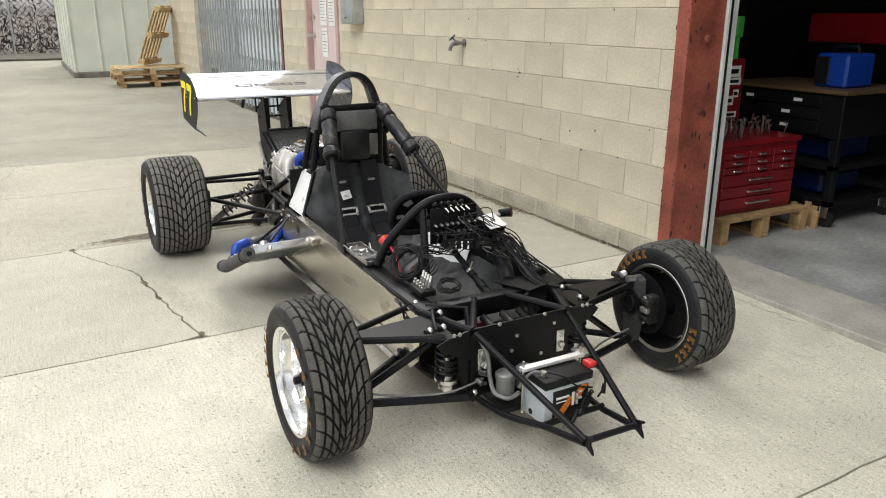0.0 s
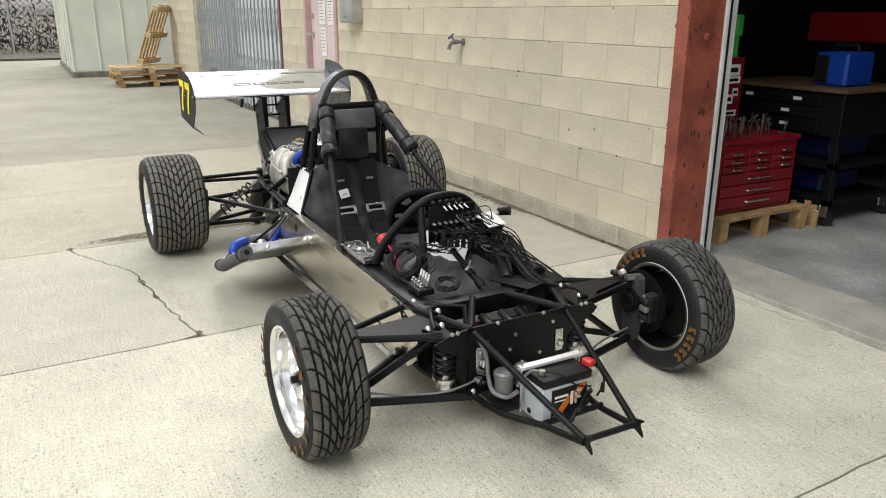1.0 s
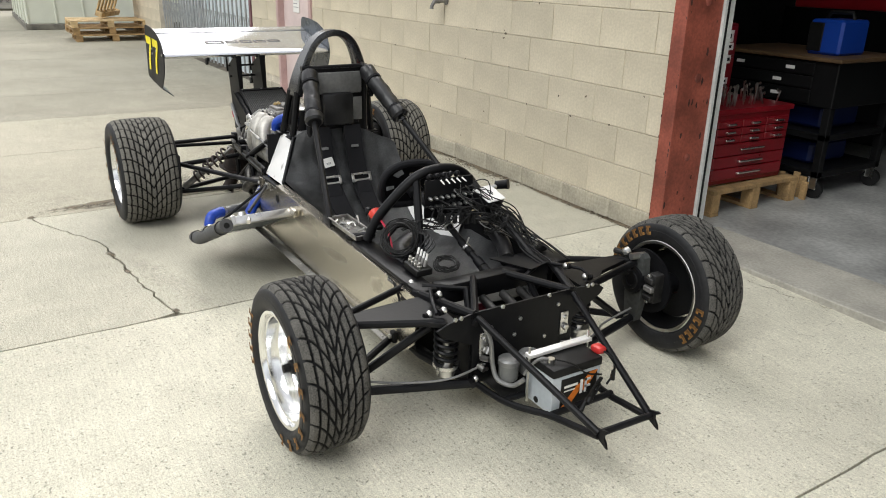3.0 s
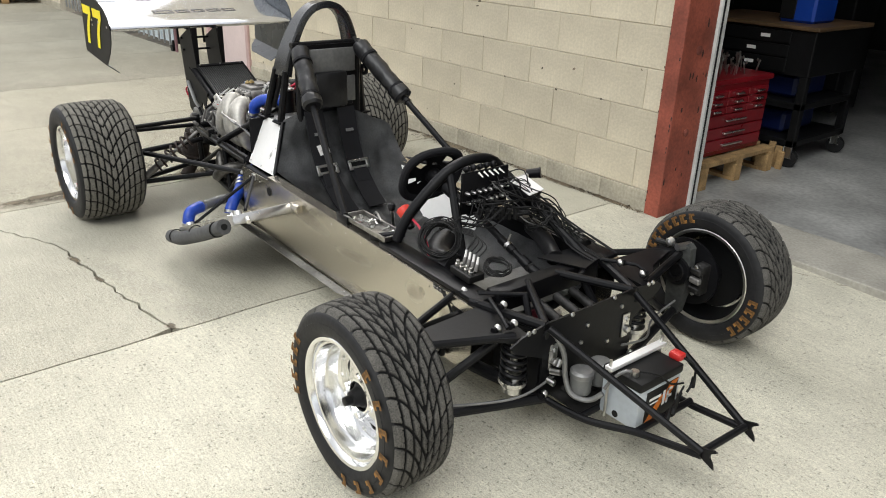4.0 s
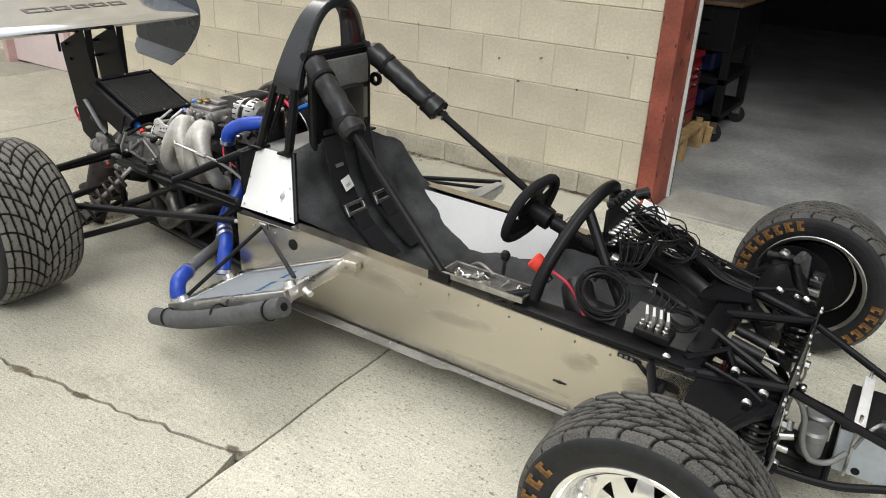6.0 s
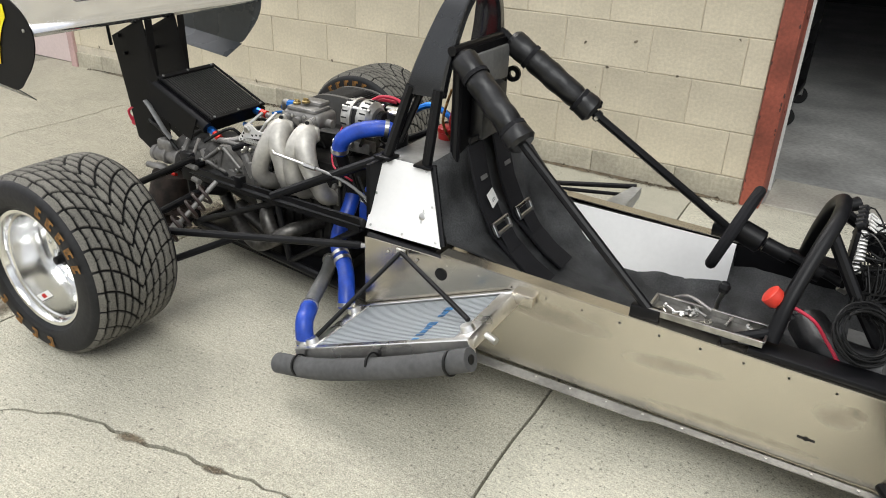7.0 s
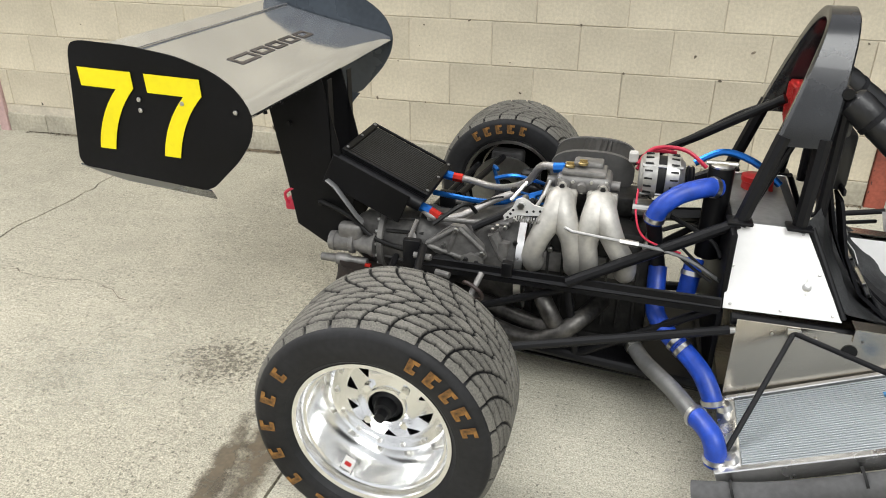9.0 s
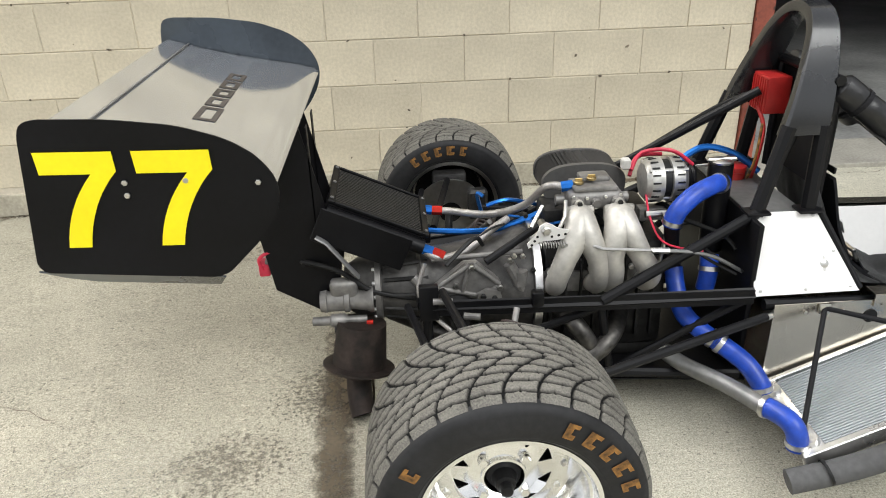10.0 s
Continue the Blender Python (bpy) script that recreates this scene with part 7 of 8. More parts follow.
# rear space frame
for s in (-1, 1):
    c = -1.535

    def S(x, d, z, c=c, s=s):
        return (x, c + s * d, z)
    rail = tube(B(), LL([S(-0.465, 0.282, 0.372), S(-0.84, 0.240, 0.352), S(-1.29, 0.180, 0.332)]), 0.019, 4)
    part("upper_rail", rail, BLACK, car, smooth=20)
    part("rail_angle", plate(B(), [(-0.47, 0.352), (-1.29, 0.312), (-1.29, 0.352), (-0.47, 0.392)], 0.003, lambda u, v, w, s=s: L(u, c + s * (0.295 - (-0.47 - u) * 0.124 + w), v)), BLACK, car, smooth=0)
    bar("lower_rail", [S(-0.465, 0.27, 0.125), S(-1.29, 0.17, 0.135)], 0.015)
    bar("frame_diagonal", [S(-0.84, 0.25, 0.36), S(-0.45, 0.20, 0.555)], 0.0145)
    bar("frame_diagonal", [S(-0.47, 0.275, 0.36), S(-0.80, 0.23, 0.135)], 0.011)
    bar("frame_diagonal", [S(-0.80, 0.235, 0.35), S(-1.27, 0.18, 0.14)], 0.011)
    bar("frame_upright", [S(-0.84, 0.235, 0.35), S(-0.80, 0.23, 0.13)], 0.011)
    bar("frame_upright", [S(-1.28, 0.185, 0.335), S(-1.28, 0.175, 0.13)], 0.014)
    block("frame_gusset", (-1.30, c + s * 0.19 - 0.012, 0.30), (-1.25, c + s * 0.19 + 0.012, 0.40), BLACK)
    block("mount_clip", (-1.015, c + s * 0.225 - 0.014, 0.345), (-0.985, c + s * 0.225 + 0.014, 0.385), BLACK)
    # suspension links
    yo = c + s * 0.60
    bar("radius_rod", [S(-0.445, 0.322, 0.328), S(-1.06, 0.545, 0.300)], 0.0115)
    bar("rod_end", [S(-0.415, 0.315, 0.330), S(-0.455, 0.328, 0.328)], 0.008, STEEL)
    part("rod_ball", lathe(B(), [(-0.008, 0.012), (-0.008, 0.019), (0.008, 0.019), (0.008, 0.012)], 16, axis(L(*S(-0.408, 0.318, 0.330)), (0, 1, 0))), STEEL, car)
    bar("upper_link", [S(-1.24, 0.20, 0.385), S(-1.17, 0.58, 0.395)], 0.011)
    bar("upper_link", [S(-1.33, 0.17, 0.33), S(-1.26, 0.58, 0.36)], 0.010)
    bar("lower_link", [S(-1.05, 0.20, 0.145), S(-1.17, 0.60, 0.125)], 0.012)
    bar("lower_link", [S(-1.30, 0.18, 0.145), S(-1.17, 0.60, 0.125)], 0.012)
    bar("drive_shaft", [S(-1.20, 0.12, 0.29), S(-1.165, 0.62, 0.268)], 0.013, BLACK)
    part("shaft_boot", lathe(B(), [(0, 0.045), (0.02, 0.05), (0.05, 0.035), (0.08, 0.022)], 20, axis(L(*S(-1.20, 0.12, 0.29)), (0.03, s * 0.5, -0.02))), CABLE, car)
    up = block("rear_upright", (-1.22, min(yo, yo + s * 0.06), 0.12), (-1.10, max(yo, yo + s * 0.06), 0.41), GRIME, bevel=0.012)
    part("brake_disc", lathe(B(), [(0, 0.04), (0, 0.125), (0.012, 0.125), (0.012, 0.04)], 40, axis(L(-1.16, yo - s * 0.02, 0.27), (0, s, 0)), cap=False), STEEL, up)
    part("caliper", box(B(), L(-1.10, min(yo, yo - s * 0.05), 0.25), L(-1.03, max(yo, yo - s * 0.05), 0.36), 0.01), GRIME, up)
    # coil-over
    a, b = Vector(S(-1.06, 0.27, 0.365)), Vector(S(-1.15, 0.52, 0.15))
    d = bar("damper", [a, a.lerp(b, 0.5), a.lerp(b, 0.52), b], [0.008, 0.008, 0.017, 0.017], CAST, seg=14)
    pts = []
    la, lb = L(*a.lerp(b, 0.12)), L(*a.lerp(b, 0.78))
    mm = axis(la, lb - la)
    for k in range(110):
        t = k / 109
        an = t * 2 * math.pi * 7
        pts.append(mm @ Vector((0.030 * math.cos(an), t * (lb - la).length, 0.030 * math.sin(an))))
    part("coil_spring", tube(B(), pts, 0.0055, 7), mat("rust_red_spring", (0.03, 0.018, 0.015), 0.5, vary=0.2), d)
    bar("ball_joint", [S(-1.265, 0.205, 0.36), S(-1.215, 0.21, 0.36)], 0.009, CAST)
    bar("ball_joint", [S(-1.19, 0.25, 0.34), S(-1.15, 0.26, 0.34)], 0.009, CAST)
for x in (-1.28, -0.84, -0.47):
    bar("cross_tube", [(x, -1.72, 0.13), (x, -1.35, 0.13)], 0.014)
bar("cross_tube", [(-1.29, -1.715, 0.335), (-1.29, -1.355, 0.335)], 0.016)
sheet("under_tray", [(-0.44, -1.80), (-0.44, -1.28), (-1.30, -1.37), (-1.30, -1.70)], "z", 0.098, 0.004, BLACK)

# radiator on the near side, tilted between the side of the tub and two struts
ra, rb, rc, rd = L(0.046, -1.868, 0.338), L(0.046, -2.135, 0.335), L(-0.445, -2.118, 0.118), L(-0.445, -1.872, 0.135)
ux, uy = (rd - ra).normalized(), (rb - ra).normalized()
un = ux.cross(uy).normalized()
if un.z < 0:
    un = -un
rm = Matrix((ux, uy, un)).transposed().to_4x4()
rm.translation = ra
lx, ly = (rd - ra).length, (rb - ra).length
rad = part("radiator", box(B(), (0.045, 0.012, -0.030), (lx - 0.045, ly - 0.012, -0.004), 0.002, rm), CORE, car, "bare aluminium radiator with fine core rows")
COREROW = mat("dull_core_aluminium", (0.34, 0.365, 0.38), 0.5, 0.1, vary=0.02, bump=0)
for k in range(30):
    y = 0.02 + k * (ly - 0.04) / 29
    part("core_tube", box(B(), (0.045, y - 0.0022, -0.004), (lx - 0.045, y + 0.0022, 0.0005), 0, rm), COREROW, rad)
for lo, hi in (((0.0, 0.0, -0.034), (0.045, ly, 0.004)), ((lx - 0.045, 0.0, -0.034), (lx, ly, 0.004))):
    part("end_tank", box(B(), lo, hi, 0.006, rm, 2), BRIGHT, rad)
for lo, hi in (((0.0, -0.002, -0.034), (lx, 0.012, 0.006)), ((-0.01, ly - 0.012, -0.034), (lx + 0.015, ly + 0.006, 0.007))):
    part("side_channel", box(B(), lo, hi, 0.002, rm), BRIGHT, rad)
for x, y in ((lx - 0.022, 0.05), (lx - 0.022, ly - 0.03), (0.022, ly - 0.05)):
    part("weld_boss", lathe(B(), [(0, 0.019), (0.006, 0.018), (0.016, 0.015)], 18, rm @ pose(x, y, 0.003, 90, 0, 0)), BRIGHT, rad)
INK = mat("blue_stencil_ink", (0.03, 0.16, 0.36), 0.7, vary=0.4, scale=60, bump=0)
for k, (w_, h_) in enumerate(((0.016, 0.026), (0.016, 0.018), (0.012, 0.018), (0, 0), (0.016, 0.026), (0.016, 0.018), (0.014, 0.018), (0.008, 0.024), (0.014, 0.018))):
    if w_:
        part("stencil_mark", box(B(), (0.17 + (0.026 - h_) * 0.5, 0.04 + k * 0.021, 0.001), (0.17 + h_ + (0.026 - h_) * 0.5, 0.04 + k * 0.021 + w_, 0.0022), 0, rm @ pose(-0.022, 0.03, 0, 0, 0, 0)), INK, rad, "faded blue stencil mark")
foam = bar("edge_foam", [(0.075, -2.165, 0.315), (-0.05, -2.175, 0.255), (-0.20, -2.180, 0.19), (-0.36, -2.175, 0.125), (-0.50, -2.165, 0.085)], 0.028, FOAM, label="grey foam pipe sleeve with cable ties", curve=5, seg=18)
for t in (0.08, 0.45, 0.86):
    q = L(0.075, -2.165, 0.315).lerp(L(-0.50, -2.165, 0.085), t) + Vector((0, -0.008, -0.005))
    part("cable_tie", lathe(B(), [(-0.003, 0.027), (-0.003, 0.0305), (0.003, 0.0305), (0.003, 0.027)], 18, axis(q, (-0.575, 0, -0.23)), cap=False), CABLE, foam)
# black disc paints the shaded bore on the closed sleeve end
part("foam_bore", lathe(B(), [(0, 0.012), (0.002, 0.012)], 14, axis(L(0.0755, -2.165, 0.315), (0.9, 0, 0.3))), CABLE, foam)
st = (-0.305, -1.868, 0.350)
bar("radiator_strut", [st, (-0.44, -2.09, 0.14)], 0.0065)
bar("radiator_strut", [st, (0.005, -2.05, 0.335)], 0.0065)
block("strut_tab", (-0.32, -1.872, 0.335), (-0.29, -1.864, 0.36), STEEL, bevel=0.002)
block("radiator_tab", (0.04, -1.89, 0.315), (0.10, -1.865, 0.345), ALU, bevel=0.003)
part("drain_tap", tube(B(), LL([(0.065, -2.07, 0.325), (0.095, -2.08, 0.322)]), 0.009, 10), STEEL, car)
# the empty radiator frame on the far side
bm = plate(B(), [(-1.235, 0.285), (-1.235, 0.345), (-1.03, 0.352), (-1.0, 0.338), (-1.02, 0.318)], 0.004, lambda u, v, w: L(0.105 - w, u, v))
plate(bm, [(-1.235, 0.03), (-1.235, 0.105), (-1.0, 0.105), (-1.01, 0.075)], 0.004, lambda u, v, w: L(v, u, 0.347 + w))
part("mount_bracket", bm, GALV, car, "grey aluminium radiator mounting bracket", smooth=0)
bar("radiator_strut", [(-0.40, -1.02, 0.27), (0.085, -1.0, 0.35)], 0.009)
bar("radiator_strut", [(-0.30, -1.23, 0.35), (0.06, -1.02, 0.32)], 0.0065)

# front bulkhead, suspension, nose frame
FC = -1.580
sheet("bulkhead_plate", [(-1.90, 0.335), (-1.86, 0.352), (-1.77, 0.368), (-1.385, 0.368), (-1.28, 0.36), (-1.255, 0.343), (-1.27, 0.325), (-1.385, 0.262), (-1.385, 0.125), (-1.775, 0.125), (-1.775, 0.262), (-1.88, 0.310)], "x", 1.272, 0.006, BLACK, label="black painted bulkhead plate with bolts")
BULKBOLT = mesh_of(bolt(B(), (0, 0, 0), (1, 0, 0), 0.007, 0.006), STEEL, "bulkhead_bolt")
for y, z in ((-1.67, 0.34), (-1.49, 0.34), (-1.71, 0.28), (-1.60, 0.285), (-1.62, 0.235), (-1.45, 0.30), (-1.50, 0.20), (-1.74, 0.16), (-1.72, 0.14), (-1.84, 0.335), (-1.82, 0.335), (-1.31, 0.34), (-1.33, 0.34)):
    o = new("bulkhead_bolt", BULKBOLT)
    o.parent, o.location = car, L(1.2785, y, z)
for y in (-1.735, -1.42):
    sl = block("slotted_bracket", (1.278, y - 0.016, 0.215), (1.283, y + 0.016, 0.295), BRIGHT, bevel=0.003)
    part("bracket_bolt", bolt(B(), L(1.284, y, 0.245), (1, 0, 0), 0.012, 0.012), STEEL, sl)
    part("bracket_bolt", bolt(B(), L(1.284, y, 0.278), (1, 0, 0), 0.008, 0.006), STEEL, sl)
for s in (-1, 1):
    c = FC

    def S(x, d, z, c=c, s=s):
        return (x, c + s * d, z)
    bar("box_rail", [S(1.06, 0.275, 0.352), S(1.275, 0.19, 0.358)], 0.015)
    bar("box_rail", [S(0.93, 0.27, 0.13), S(1.275, 0.185, 0.132)], 0.015)
    bar("front_diagonal", [S(1.07, 0.06, 0.36), S(1.27, 0.185, 0.36)], 0.0125)
    bar("front_diagonal", [S(1.05, 0.24, 0.36), S(1.12, 0.12, 0.36), S(1.27, 0.17, 0.14)], 0.012)
    yo = c + s * 0.585
    xo = 1.12 if s < 0 else 1.165
    rk = plate(B(), [(1.09, 0.25), (1.27, 0.25), (1.27, 0.295), (1.185, 0.40), (1.140, 0.56), (1.10, 0.56), (1.095, 0.40)], 0.014, lambda u, v, w, s=s: L(u, c + s * v, 0.338 + w - 0.02 * (v - 0.25)))
    arm = part("rocker_arm", rk, BLACK, car, "black fabricated upper rocker arm", smooth=20)
    bar("upper_wishbone", [S(1.25, 0.28, 0.345), S(xo, 0.575, 0.338)], 0.013)
    bar("upper_wishbone", [S(0.98, 0.27, 0.335), S(xo - 0.02, 0.575, 0.338)], 0.011)
    bar("lower_wishbone", [S(1.29, 0.18, 0.135), S(xo, 0.60, 0.118)], 0.0145)
    bar("lower_wishbone", [S(0.92, 0.27, 0.13), S(xo, 0.60, 0.118)], 0.0125)
    bar("push_strut", [S(1.20, 0.30, 0.31), S(xo, 0.52, 0.14)], 0.013)
    bar("track_rod", [S(1.02, 0.22, 0.30), S(xo - 0.085, 0.60, 0.30)], 0.009)
    for p in (S(1.165, 0.245, 0.385), S(1.235, 0.27, 0.372), S(1.21, 0.305, 0.355), S(1.29, 0.185, 0.15), S(1.01, 0.255, 0.355)):
        re_ = bar("rod_end", [p, (p[0] + 0.004, p[1] + s * 0.022, p[2])], 0.0095, BLACK, seg=12)
        part("ball", lathe(B(), [(-0.009, 0.005), (-0.006, 0.009), (0, 0.0115), (0.006, 0.009), (0.009, 0.005)], 16, axis(L(*p) + Vector((0.002, s * 0.004, 0.003)), (0.3, s, 0.15))), STEEL, re_, "bright plated joint")
    bar("link", [S(1.10, 0.24, 0.372), S(1.20, 0.29, 0.385), S(1.24, 0.30, 0.37)], 0.006)
    ua, ub = Vector(S(1.235, 0.262, 0.335)), Vector(S(1.235, 0.262, 0.155))
    d = bar("damper", [ua, ua.lerp(ub, 0.5), ua.lerp(ub, 0.52), ub], [0.010, 0.010, 0.022, 0.022], STEEL, seg=16)
    pts = []
    la, lb = L(*ua.lerp(ub, 0.08)), L(*ua.lerp(ub, 0.74))
    mm = axis(la, lb - la)
    for k in range(90):
        t = k / 89
        an = t * 2 * math.pi * 5.5
        pts.append(mm @ Vector((0.033 * math.cos(an), t * (lb - la).length, 0.033 * math.sin(an))))
    part("coil_spring", tube(B(), pts, 0.006, 7), BLACK, d)
    part("spring_seat", lathe(B(), [(0, 0.040), (0.012, 0.040), (0.02, 0.028), (0.04, 0.028)], 20, axis(L(*ub) + Vector((0, 0, 0.045)), (0, 0, -1))), BRIGHT, d)
    # upright, hub and brake behind the wheel
    up = part("front_upright", plate(B(), [(-0.030, -0.130), (0.022, -0.135), (0.036, -0.05), (0.040, 0.04), (0.034, 0.115), (0.018, 0.128), (0.004, 0.115), (0.002, 0.06), (-0.034, 0.05), (-0.040, -0.04)], 0.034, lambda u, v, w, xo=xo, yo=yo, s=s: L(xo + u, yo + s * w, 0.248 + v), 0.004), mat("dark_cast_upright", (0.075, 0.078, 0.075), 0.5, 0.4, vary=0.25), car, "grey-black cast front upright", smooth=20)
    part("hub_carrier", lathe(B(), [(-0.01, 0.050), (0.012, 0.050), (0.014, 0.036), (0.020, 0.034), (0.020, 0.022), (0.014, 0.020), (0.014, 0.0)], 28, axis(L(xo - 0.004, yo, 0.254), (0, -s, 0)), cap=False), BLACK, up)
    part("brake_disc", lathe(B(), [(0, 0.03), (0, 0.118), (0.010, 0.118), (0.010, 0.03)], 40, axis(L(xo, yo + s * 0.06, 0.254), (0, s, 0)), cap=False), BLACK, up)
    cal = part("caliper", box(B(), L(xo + 0.048, min(yo + s * 0.015, yo + s * 0.085), 0.205), L(xo + 0.086, max(yo + s * 0.015, yo + s * 0.085), 0.315), 0.007, None, 2), GRIME, up)
    for dz in (0.226, 0.260, 0.294):
        part("caliper_rib", box(B(), L(xo + 0.044, min(yo, yo + s * 0.02), dz - 0.011), L(xo + 0.084, max(yo, yo + s * 0.02), dz + 0.011), 0.004), CAST if dz == 0.26 else GRIME, cal)
    for dz in (0.212, 0.308):
        part("caliper_bolt", bolt(B(), L(xo + 0.062, yo + s * 0.012, dz), (0, -s, 0), 0.008, 0.008), STEEL, cal)
    part("upper_joint", tube(B(), LL([(xo, yo - s * 0.03, 0.365), (xo + 0.01, yo + s * 0.03, 0.365)]), 0.0125, 12), BRIGHT, up)
    bar("steering_arm", [(xo + 0.005, yo - s * 0.005, 0.36), (xo - 0.09, yo - s * 0.02, 0.352)], 0.011, GRIME, up)
    part("arm_joint", lathe(B(), [(-0.014, 0.008), (-0.008, 0.015), (0.008, 0.015), (0.014, 0.008)], 14, axis(L(xo - 0.04, yo - s * 0.012, 0.366), (0.2, s, 0.3))), BRIGHT, up)
    part("lower_joint", tube(B(), LL([(xo, yo - s * 0.02, 0.118), (xo, yo + s * 0.03, 0.118)]), 0.013, 12), STEEL, up)
    bar("brake_hose", [S(1.285, 0.15, 0.19), S(1.28, 0.28, 0.17), S(1.20, 0.42, 0.15), (xo + 0.02, yo - s * 0.02, 0.17)], 0.0036, GREYTUBE, curve=6, seg=8)
    # nose frame
    yn = -1.668 if s < 0 else -1.482
    ym = -1.685 if s < 0 else -1.455
    bar("nose_tube", [S(1.285, 0.185, 0.355), (1.727, yn, 0.185)], 0.0105)
    bar("nose_tube", [S(1.285, 0.185, 0.135), (1.42, c + s * 0.155, 0.128), (1.54, ym, 0.140), (1.62, ym * 0.5 + yn * 0.5, 0.155), (1.727, yn, 0.175)], 0.0105, curve=5)
    sheet("nose_fin", [(1.707, 0.196), (1.722, 0.178), (1.737, 0.166), (1.764, 0.155), (1.760, 0.168), (1.750, 0.182), (1.750, 0.194), (1.766, 0.206), (1.758, 0.208), (1.732, 0.200)], "y", yn - 0.003, 0.006, BLACK)
bar("nose_cross", [(1.545, -1.685, 0.140), (1.555, -1.455, 0.152)], 0.010)
bar("nose_cross", [(1.722, -1.668, 0.178), (1.734, -1.482, 0.185)], 0.010)
bar("nose_cross", [(1.40, -1.735, 0.128), (1.40, -1.42, 0.128)], 0.010)
block("pedal_floor", (1.09, -1.76, 0.125), (1.27, -1.40, 0.13), SATIN, bevel=0)
block("pedal_bay_side", (1.09, -1.78, 0.14), (1.27, -1.775, 0.34), SATIN, bevel=0)
for y in (-1.62, -1.54, -1.47):
    cyl = bar("master_cylinder", [(1.10, y, 0.30), (1.19, y, 0.285)], 0.015, GRIME, seg=14)
    bar("cylinder_rod", [(1.19, y, 0.285), (1.23, y, 0.28)], 0.006, STEEL, cyl)
bar("pedal", [(1.13, -1.58, 0.16), (1.15, -1.58, 0.28)], 0.010, STEEL)
block("pedal_bay_card", (1.11, -1.66, 0.20), (1.115, -1.60, 0.29), mat("maroon_card", (0.16, 0.02, 0.03), 0.6), bevel=0)
bar("rack_tube", [(1.05, -1.80, 0.335), (1.05, -1.33, 0.335)], 0.018)
sheet("deck_plate", [(1.0, -1.36), (1.09, -1.33), (1.12, -1.44), (0.99, -1.52)], "z", 0.372, 0.004, BLACK)

# battery on the nose tray, with clamp and leads
bat = block("battery", (1.405, -1.665, 0.124), (1.530, -1.486, 0.244), BATT, bevel=0.005, label="pale grey battery with a black lid and orange label")
block("battery_lid", (1.402, -1.668, 0.244), (1.533, -1.483, 0.272), CABLE, bat, bevel=0.005)
block("clamp_bar", (1.425, -1.690, 0.276), (1.450, -1.452, 0.288), MILLED, bat, bevel=0.002)
for y in (-1.682, -1.460):
    bar("clamp_bolt", [(1.437, y, 0.13), (1.437, y, 0.307)], 0.004, STEEL, bat)
block("label_plate", (1.5305, -1.635, 0.137), (1.532, -1.50, 0.234), CABLE, bat, bevel=0)
bm = B()
for k, (y0, y1) in enumerate(((-1.575, -1.50), (-1.635, -1.545))):
    v = [(y0, 0.137 + 0.05 * (1 - k)), (y0 + 0.03, 0.137 + 0.04 * (1 - k)), (y1, 0.207 + 0.027 * (1 - k)), (y1 - 0.03, 0.204 + 0.03 * (1 - k))]
    plate(bm, v, 0.001, lambda u, w_, t: L(1.5325 + t, u, w_))
part("label_stripe", bm, ORANGE, bat, "orange flash", smooth=0)
bm = B()
for y0, y1, z0, z1 in ((-1.625, -1.575, 0.204, 0.212), (-1.625, -1.585, 0.192, 0.196), (-1.565, -1.555, 0.172, 0.217), (-1.548, -1.525, 0.209, 0.217), (-1.548, -1.54, 0.172, 0.217), (-1.548, -1.525, 0.187, 0.195)):
    box(bm, L(1.5337, y0, z0), L(1.5345, y1, z1))
part("label_print", bm, PAPER, bat, smooth=0)
bm = B()
lathe(bm, [(0, 0.010), (-0.001, 0.010)], 14, Matrix.Translation(L(1.46, -1.6655, 0.142)))
part("case_mark", bm, CABLE, bat)
part("terminal_cover", box(B(), L(1.482, -1.492, 0.27), L(1.522, -1.458, 0.292), 0.008, None, 2), RED, bat, "red terminal cover")
bar("terminal_post", [(1.49, -1.645, 0.27), (1.49, -1.645, 0.288)], 0.011, STEEL, bat)
bar("battery_cable", [(1.49, -1.645, 0.282), (1.475, -1.668, 0.286), (1.455, -1.685, 0.262), (1.44, -1.70, 0.225)], 0.0045, GREYTUBE, curve=6)
bar("battery_cable", [(1.49, -1.64, 0.285), (1.53, -1.60, 0.278), (1.548, -1.56, 0.245), (1.55, -1.50, 0.225)], 0.0028, CABLE, curve=6)
bar("battery_cable", [(1.515, -1.475, 0.282), (1.545, -1.455, 0.262), (1.552, -1.452, 0.22), (1.55, -1.475, 0.185)], 0.0034, CABLE, curve=6)
bar("lead_plug", [(1.551, -1.453, 0.226), (1.552, -1.456, 0.196)], [0.006, 0.008], CABLE, seg=8)
for k in range(6):
    bar("lead_loop", [(1.545, -1.49, 0.205), (1.56, -1.515 - 0.008 * k, 0.222 - 0.012 * k), (1.565, -1.55, 0.19 - 0.008 * k), (1.552, -1.535 + 0.006 * k, 0.152 + 0.008 * k), (1.545, -1.495, 0.178)], 0.0028, CABLE, curve=6, seg=6)
for y, z in ((-1.53, 0.185), (-1.555, 0.165)):
    bar("lead_clip", [(1.556, y, z), (1.566, y - 0.03, z - 0.028)], [0.006, 0.009], CABLE, seg=8)
POTMAT = mat("clear_grey_plastic", (0.16, 0.162, 0.155), 0.3, vary=0.1)
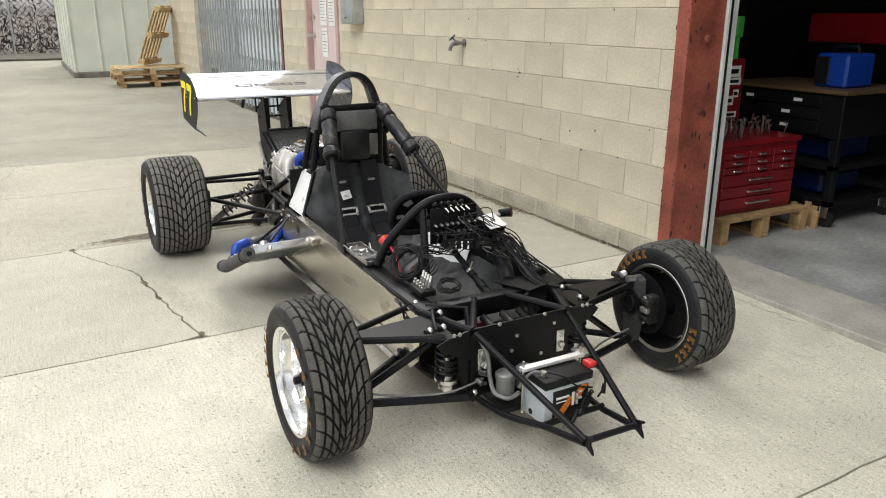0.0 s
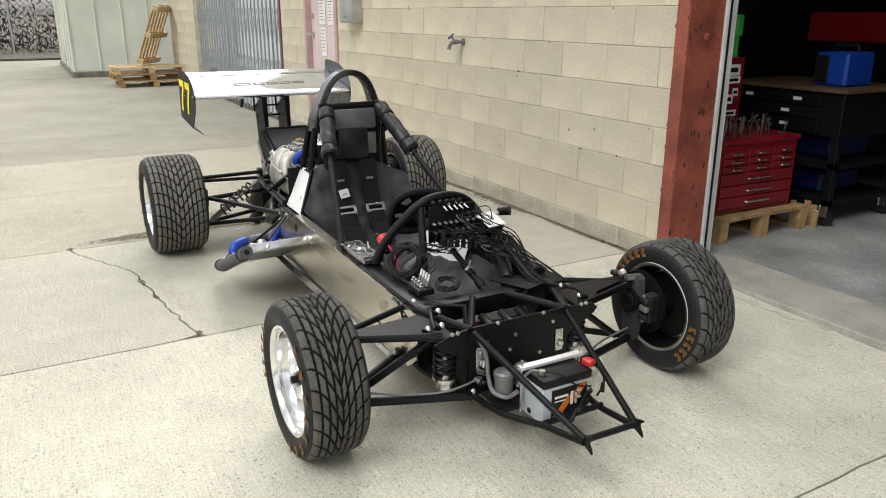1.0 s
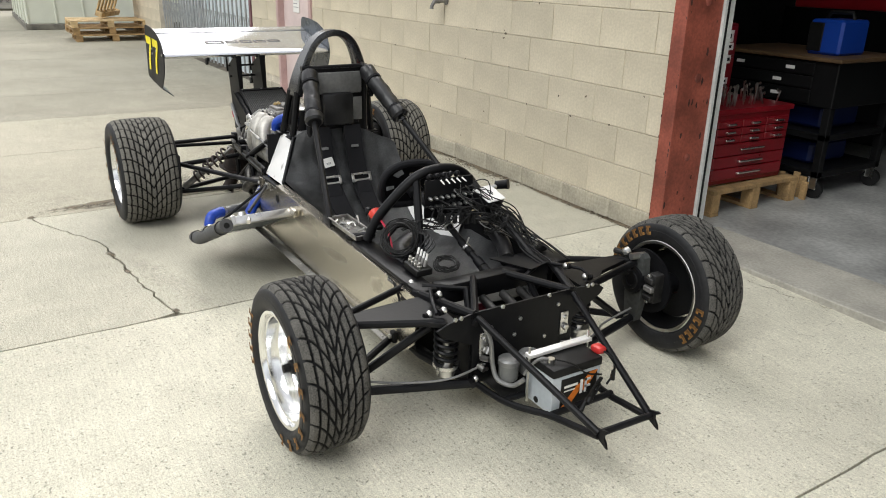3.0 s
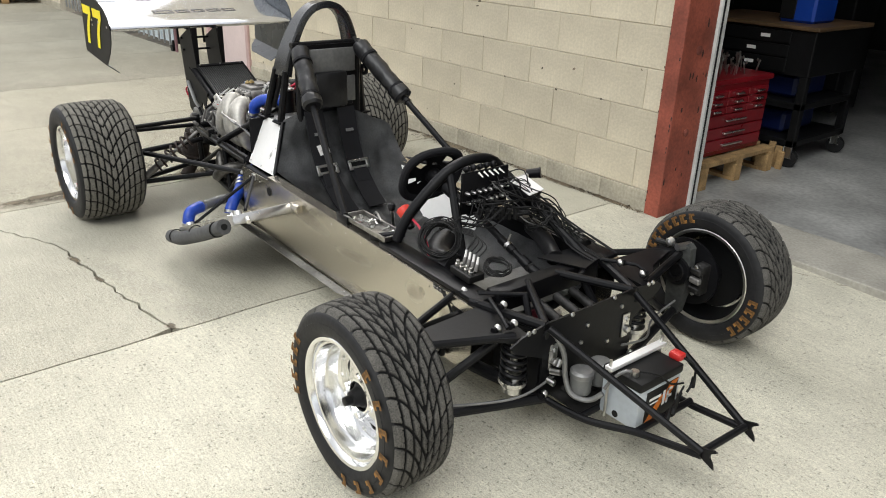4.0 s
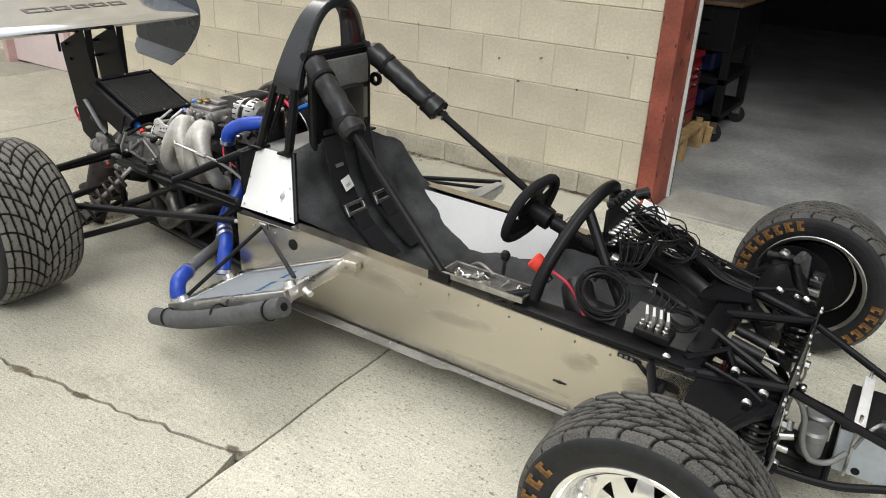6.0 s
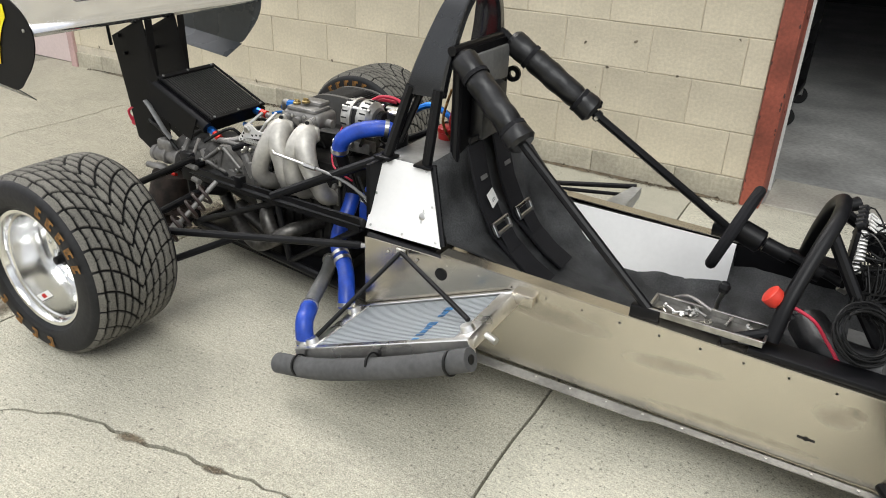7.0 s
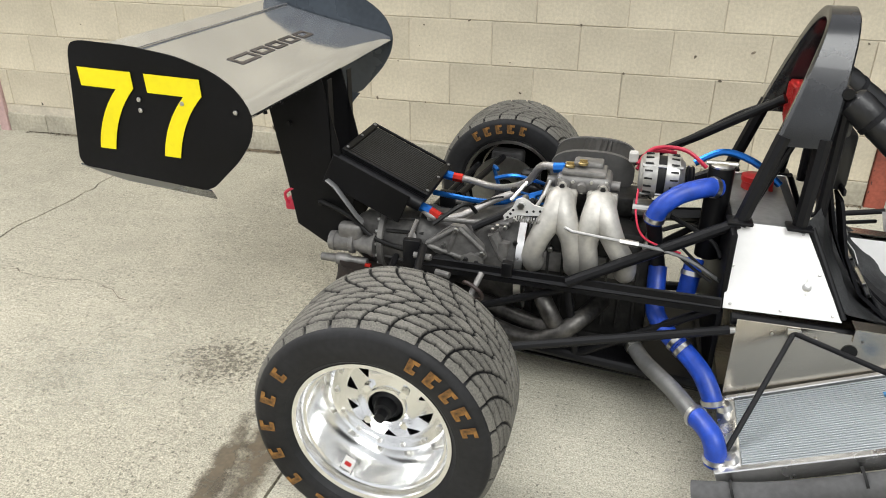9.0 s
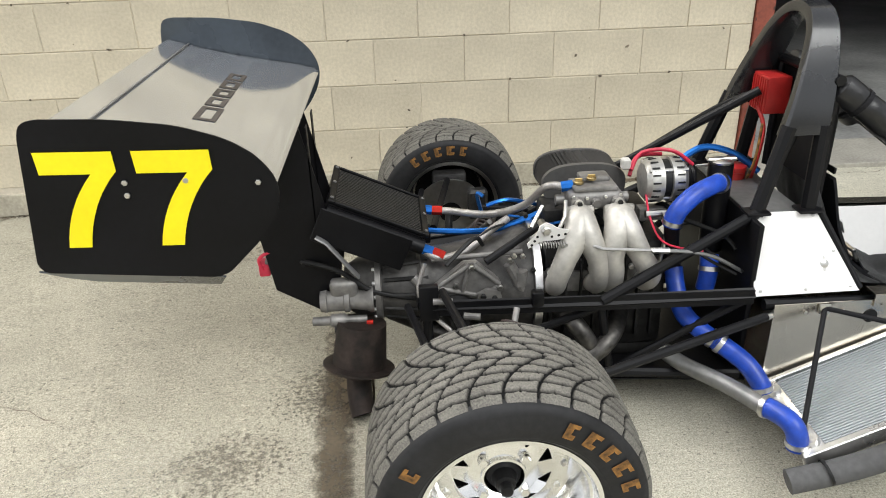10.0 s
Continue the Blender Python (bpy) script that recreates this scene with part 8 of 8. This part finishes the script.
for x, y in ((1.352, -1.690), (1.352, -1.612)):
    pot = part("fluid_pot", lathe(B(), [(0, 0.027), (0.004, 0.030), (0.052, 0.031)], 24, axis(L(x, y, 0.165), (0, 0, 1))), POTMAT, car, "cloudy plastic fluid pot with a pale lid")
    part("lid", lathe(B(), [(0.052, 0.034), (0.066, 0.034), (0.072, 0.028), (0.074, 0.008)], 24, axis(L(x, y, 0.165), (0, 0, 1))), GREYTUBE, pot)
    bar("pot_stem", [(x, y, 0.166), (x - 0.01, y, 0.14), (x - 0.06, y, 0.145)], 0.009, GRIME)
block("pot_shelf", (1.285, -1.735, 0.130), (1.40, -1.57, 0.134), GRIME, bevel=0)
bar("clear_tube", [(1.285, -1.765, 0.350), (1.305, -1.755, 0.335), (1.325, -1.742, 0.29), (1.335, -1.738, 0.22), (1.36, -1.735, 0.178), (1.40, -1.71, 0.170), (1.43, -1.69, 0.20)], 0.0075, GREYTUBE, curve=6)
for p, q in (((1.285, -1.745, 0.215), (1.315, -1.735, 0.222)), ((1.30, -1.735, 0.235), (1.30, -1.725, 0.255)), ((1.285, -1.755, 0.19), (1.31, -1.75, 0.188))):
    bar("hose_union", [p, q], 0.009, STEEL, seg=10)

# loose tray of bolts on the side of the tub
tray = thing("parts_tray", (0.500, -1.812, 0.372), "shallow stainless tray of loose nuts and bolts", "tray", turn=-1)
bm = B()
box(bm, (-0.125, -0.036, 0.0), (0.125, 0.036, 0.003), 0.001)
for lo, hi in (((-0.128, -0.039, 0), (0.128, -0.036, 0.018)), ((-0.128, 0.036, 0), (0.128, 0.039, 0.018)), ((-0.128, -0.039, 0), (-0.125, 0.039, 0.018)), ((0.125, -0.039, 0), (0.128, 0.039, 0.018)),
               ((-0.132, -0.043, 0.016), (0.132, -0.036, 0.019)), ((-0.132, 0.036, 0.016), (0.132, 0.043, 0.019)), ((-0.132, -0.043, 0.016), (-0.125, 0.043, 0.019)), ((0.125, -0.043, 0.016), (0.132, 0.043, 0.019))):
    box(bm, lo, hi, 0.001)
part("dish", bm, mat("dull_stainless", (0.40, 0.39, 0.37), 0.32, 1.0, vary=0.15, scale=20), tray)
tr = random.Random(4)
for k in range(18):
    x, y = tr.uniform(-0.11, 0.11), tr.uniform(-0.028, 0.028)
    bm = B()
    m = pose(x, y, 0.009, tr.uniform(-20, 20), tr.uniform(-20, 20), tr.uniform(0, 360))
    if k % 2:
        lathe(bm, [(-0.014, 0.003), (0.008, 0.003), (0.008, 0.006), (0.013, 0.006)], 8, m)
    else:
        lathe(bm, [(-0.003, 0.004), (-0.003, 0.008), (0.003, 0.008), (0.003, 0.004), (-0.003, 0.004)], 6, m @ pose(0, 0, 0, 70, 0, 0), cap=False)
    o = part("loose_bolt" if k % 2 else "loose_nut", bm, STEEL)
    o.matrix_world = pose(0.500, -1.812, 0.372, 0, 0, -1)
    tagged(o, "small zinc-plated fastener lying in the tray", "fastener", "loose fasteners")

# everything ahead of the dash is bent down to fit the camera's view
for o in car.children_recursive:
    if o.type == "MESH" and not o.name.startswith(("wheel", "inner", "rim", "hub", "tyre", "tread", "sidewall", "tape")):
        for v in o.data.vertices:
            p = o.matrix_world @ v.co
            if p.x > 0.92:
                v.co.z -= min((p.x - 0.92) * 0.075, 0.030)
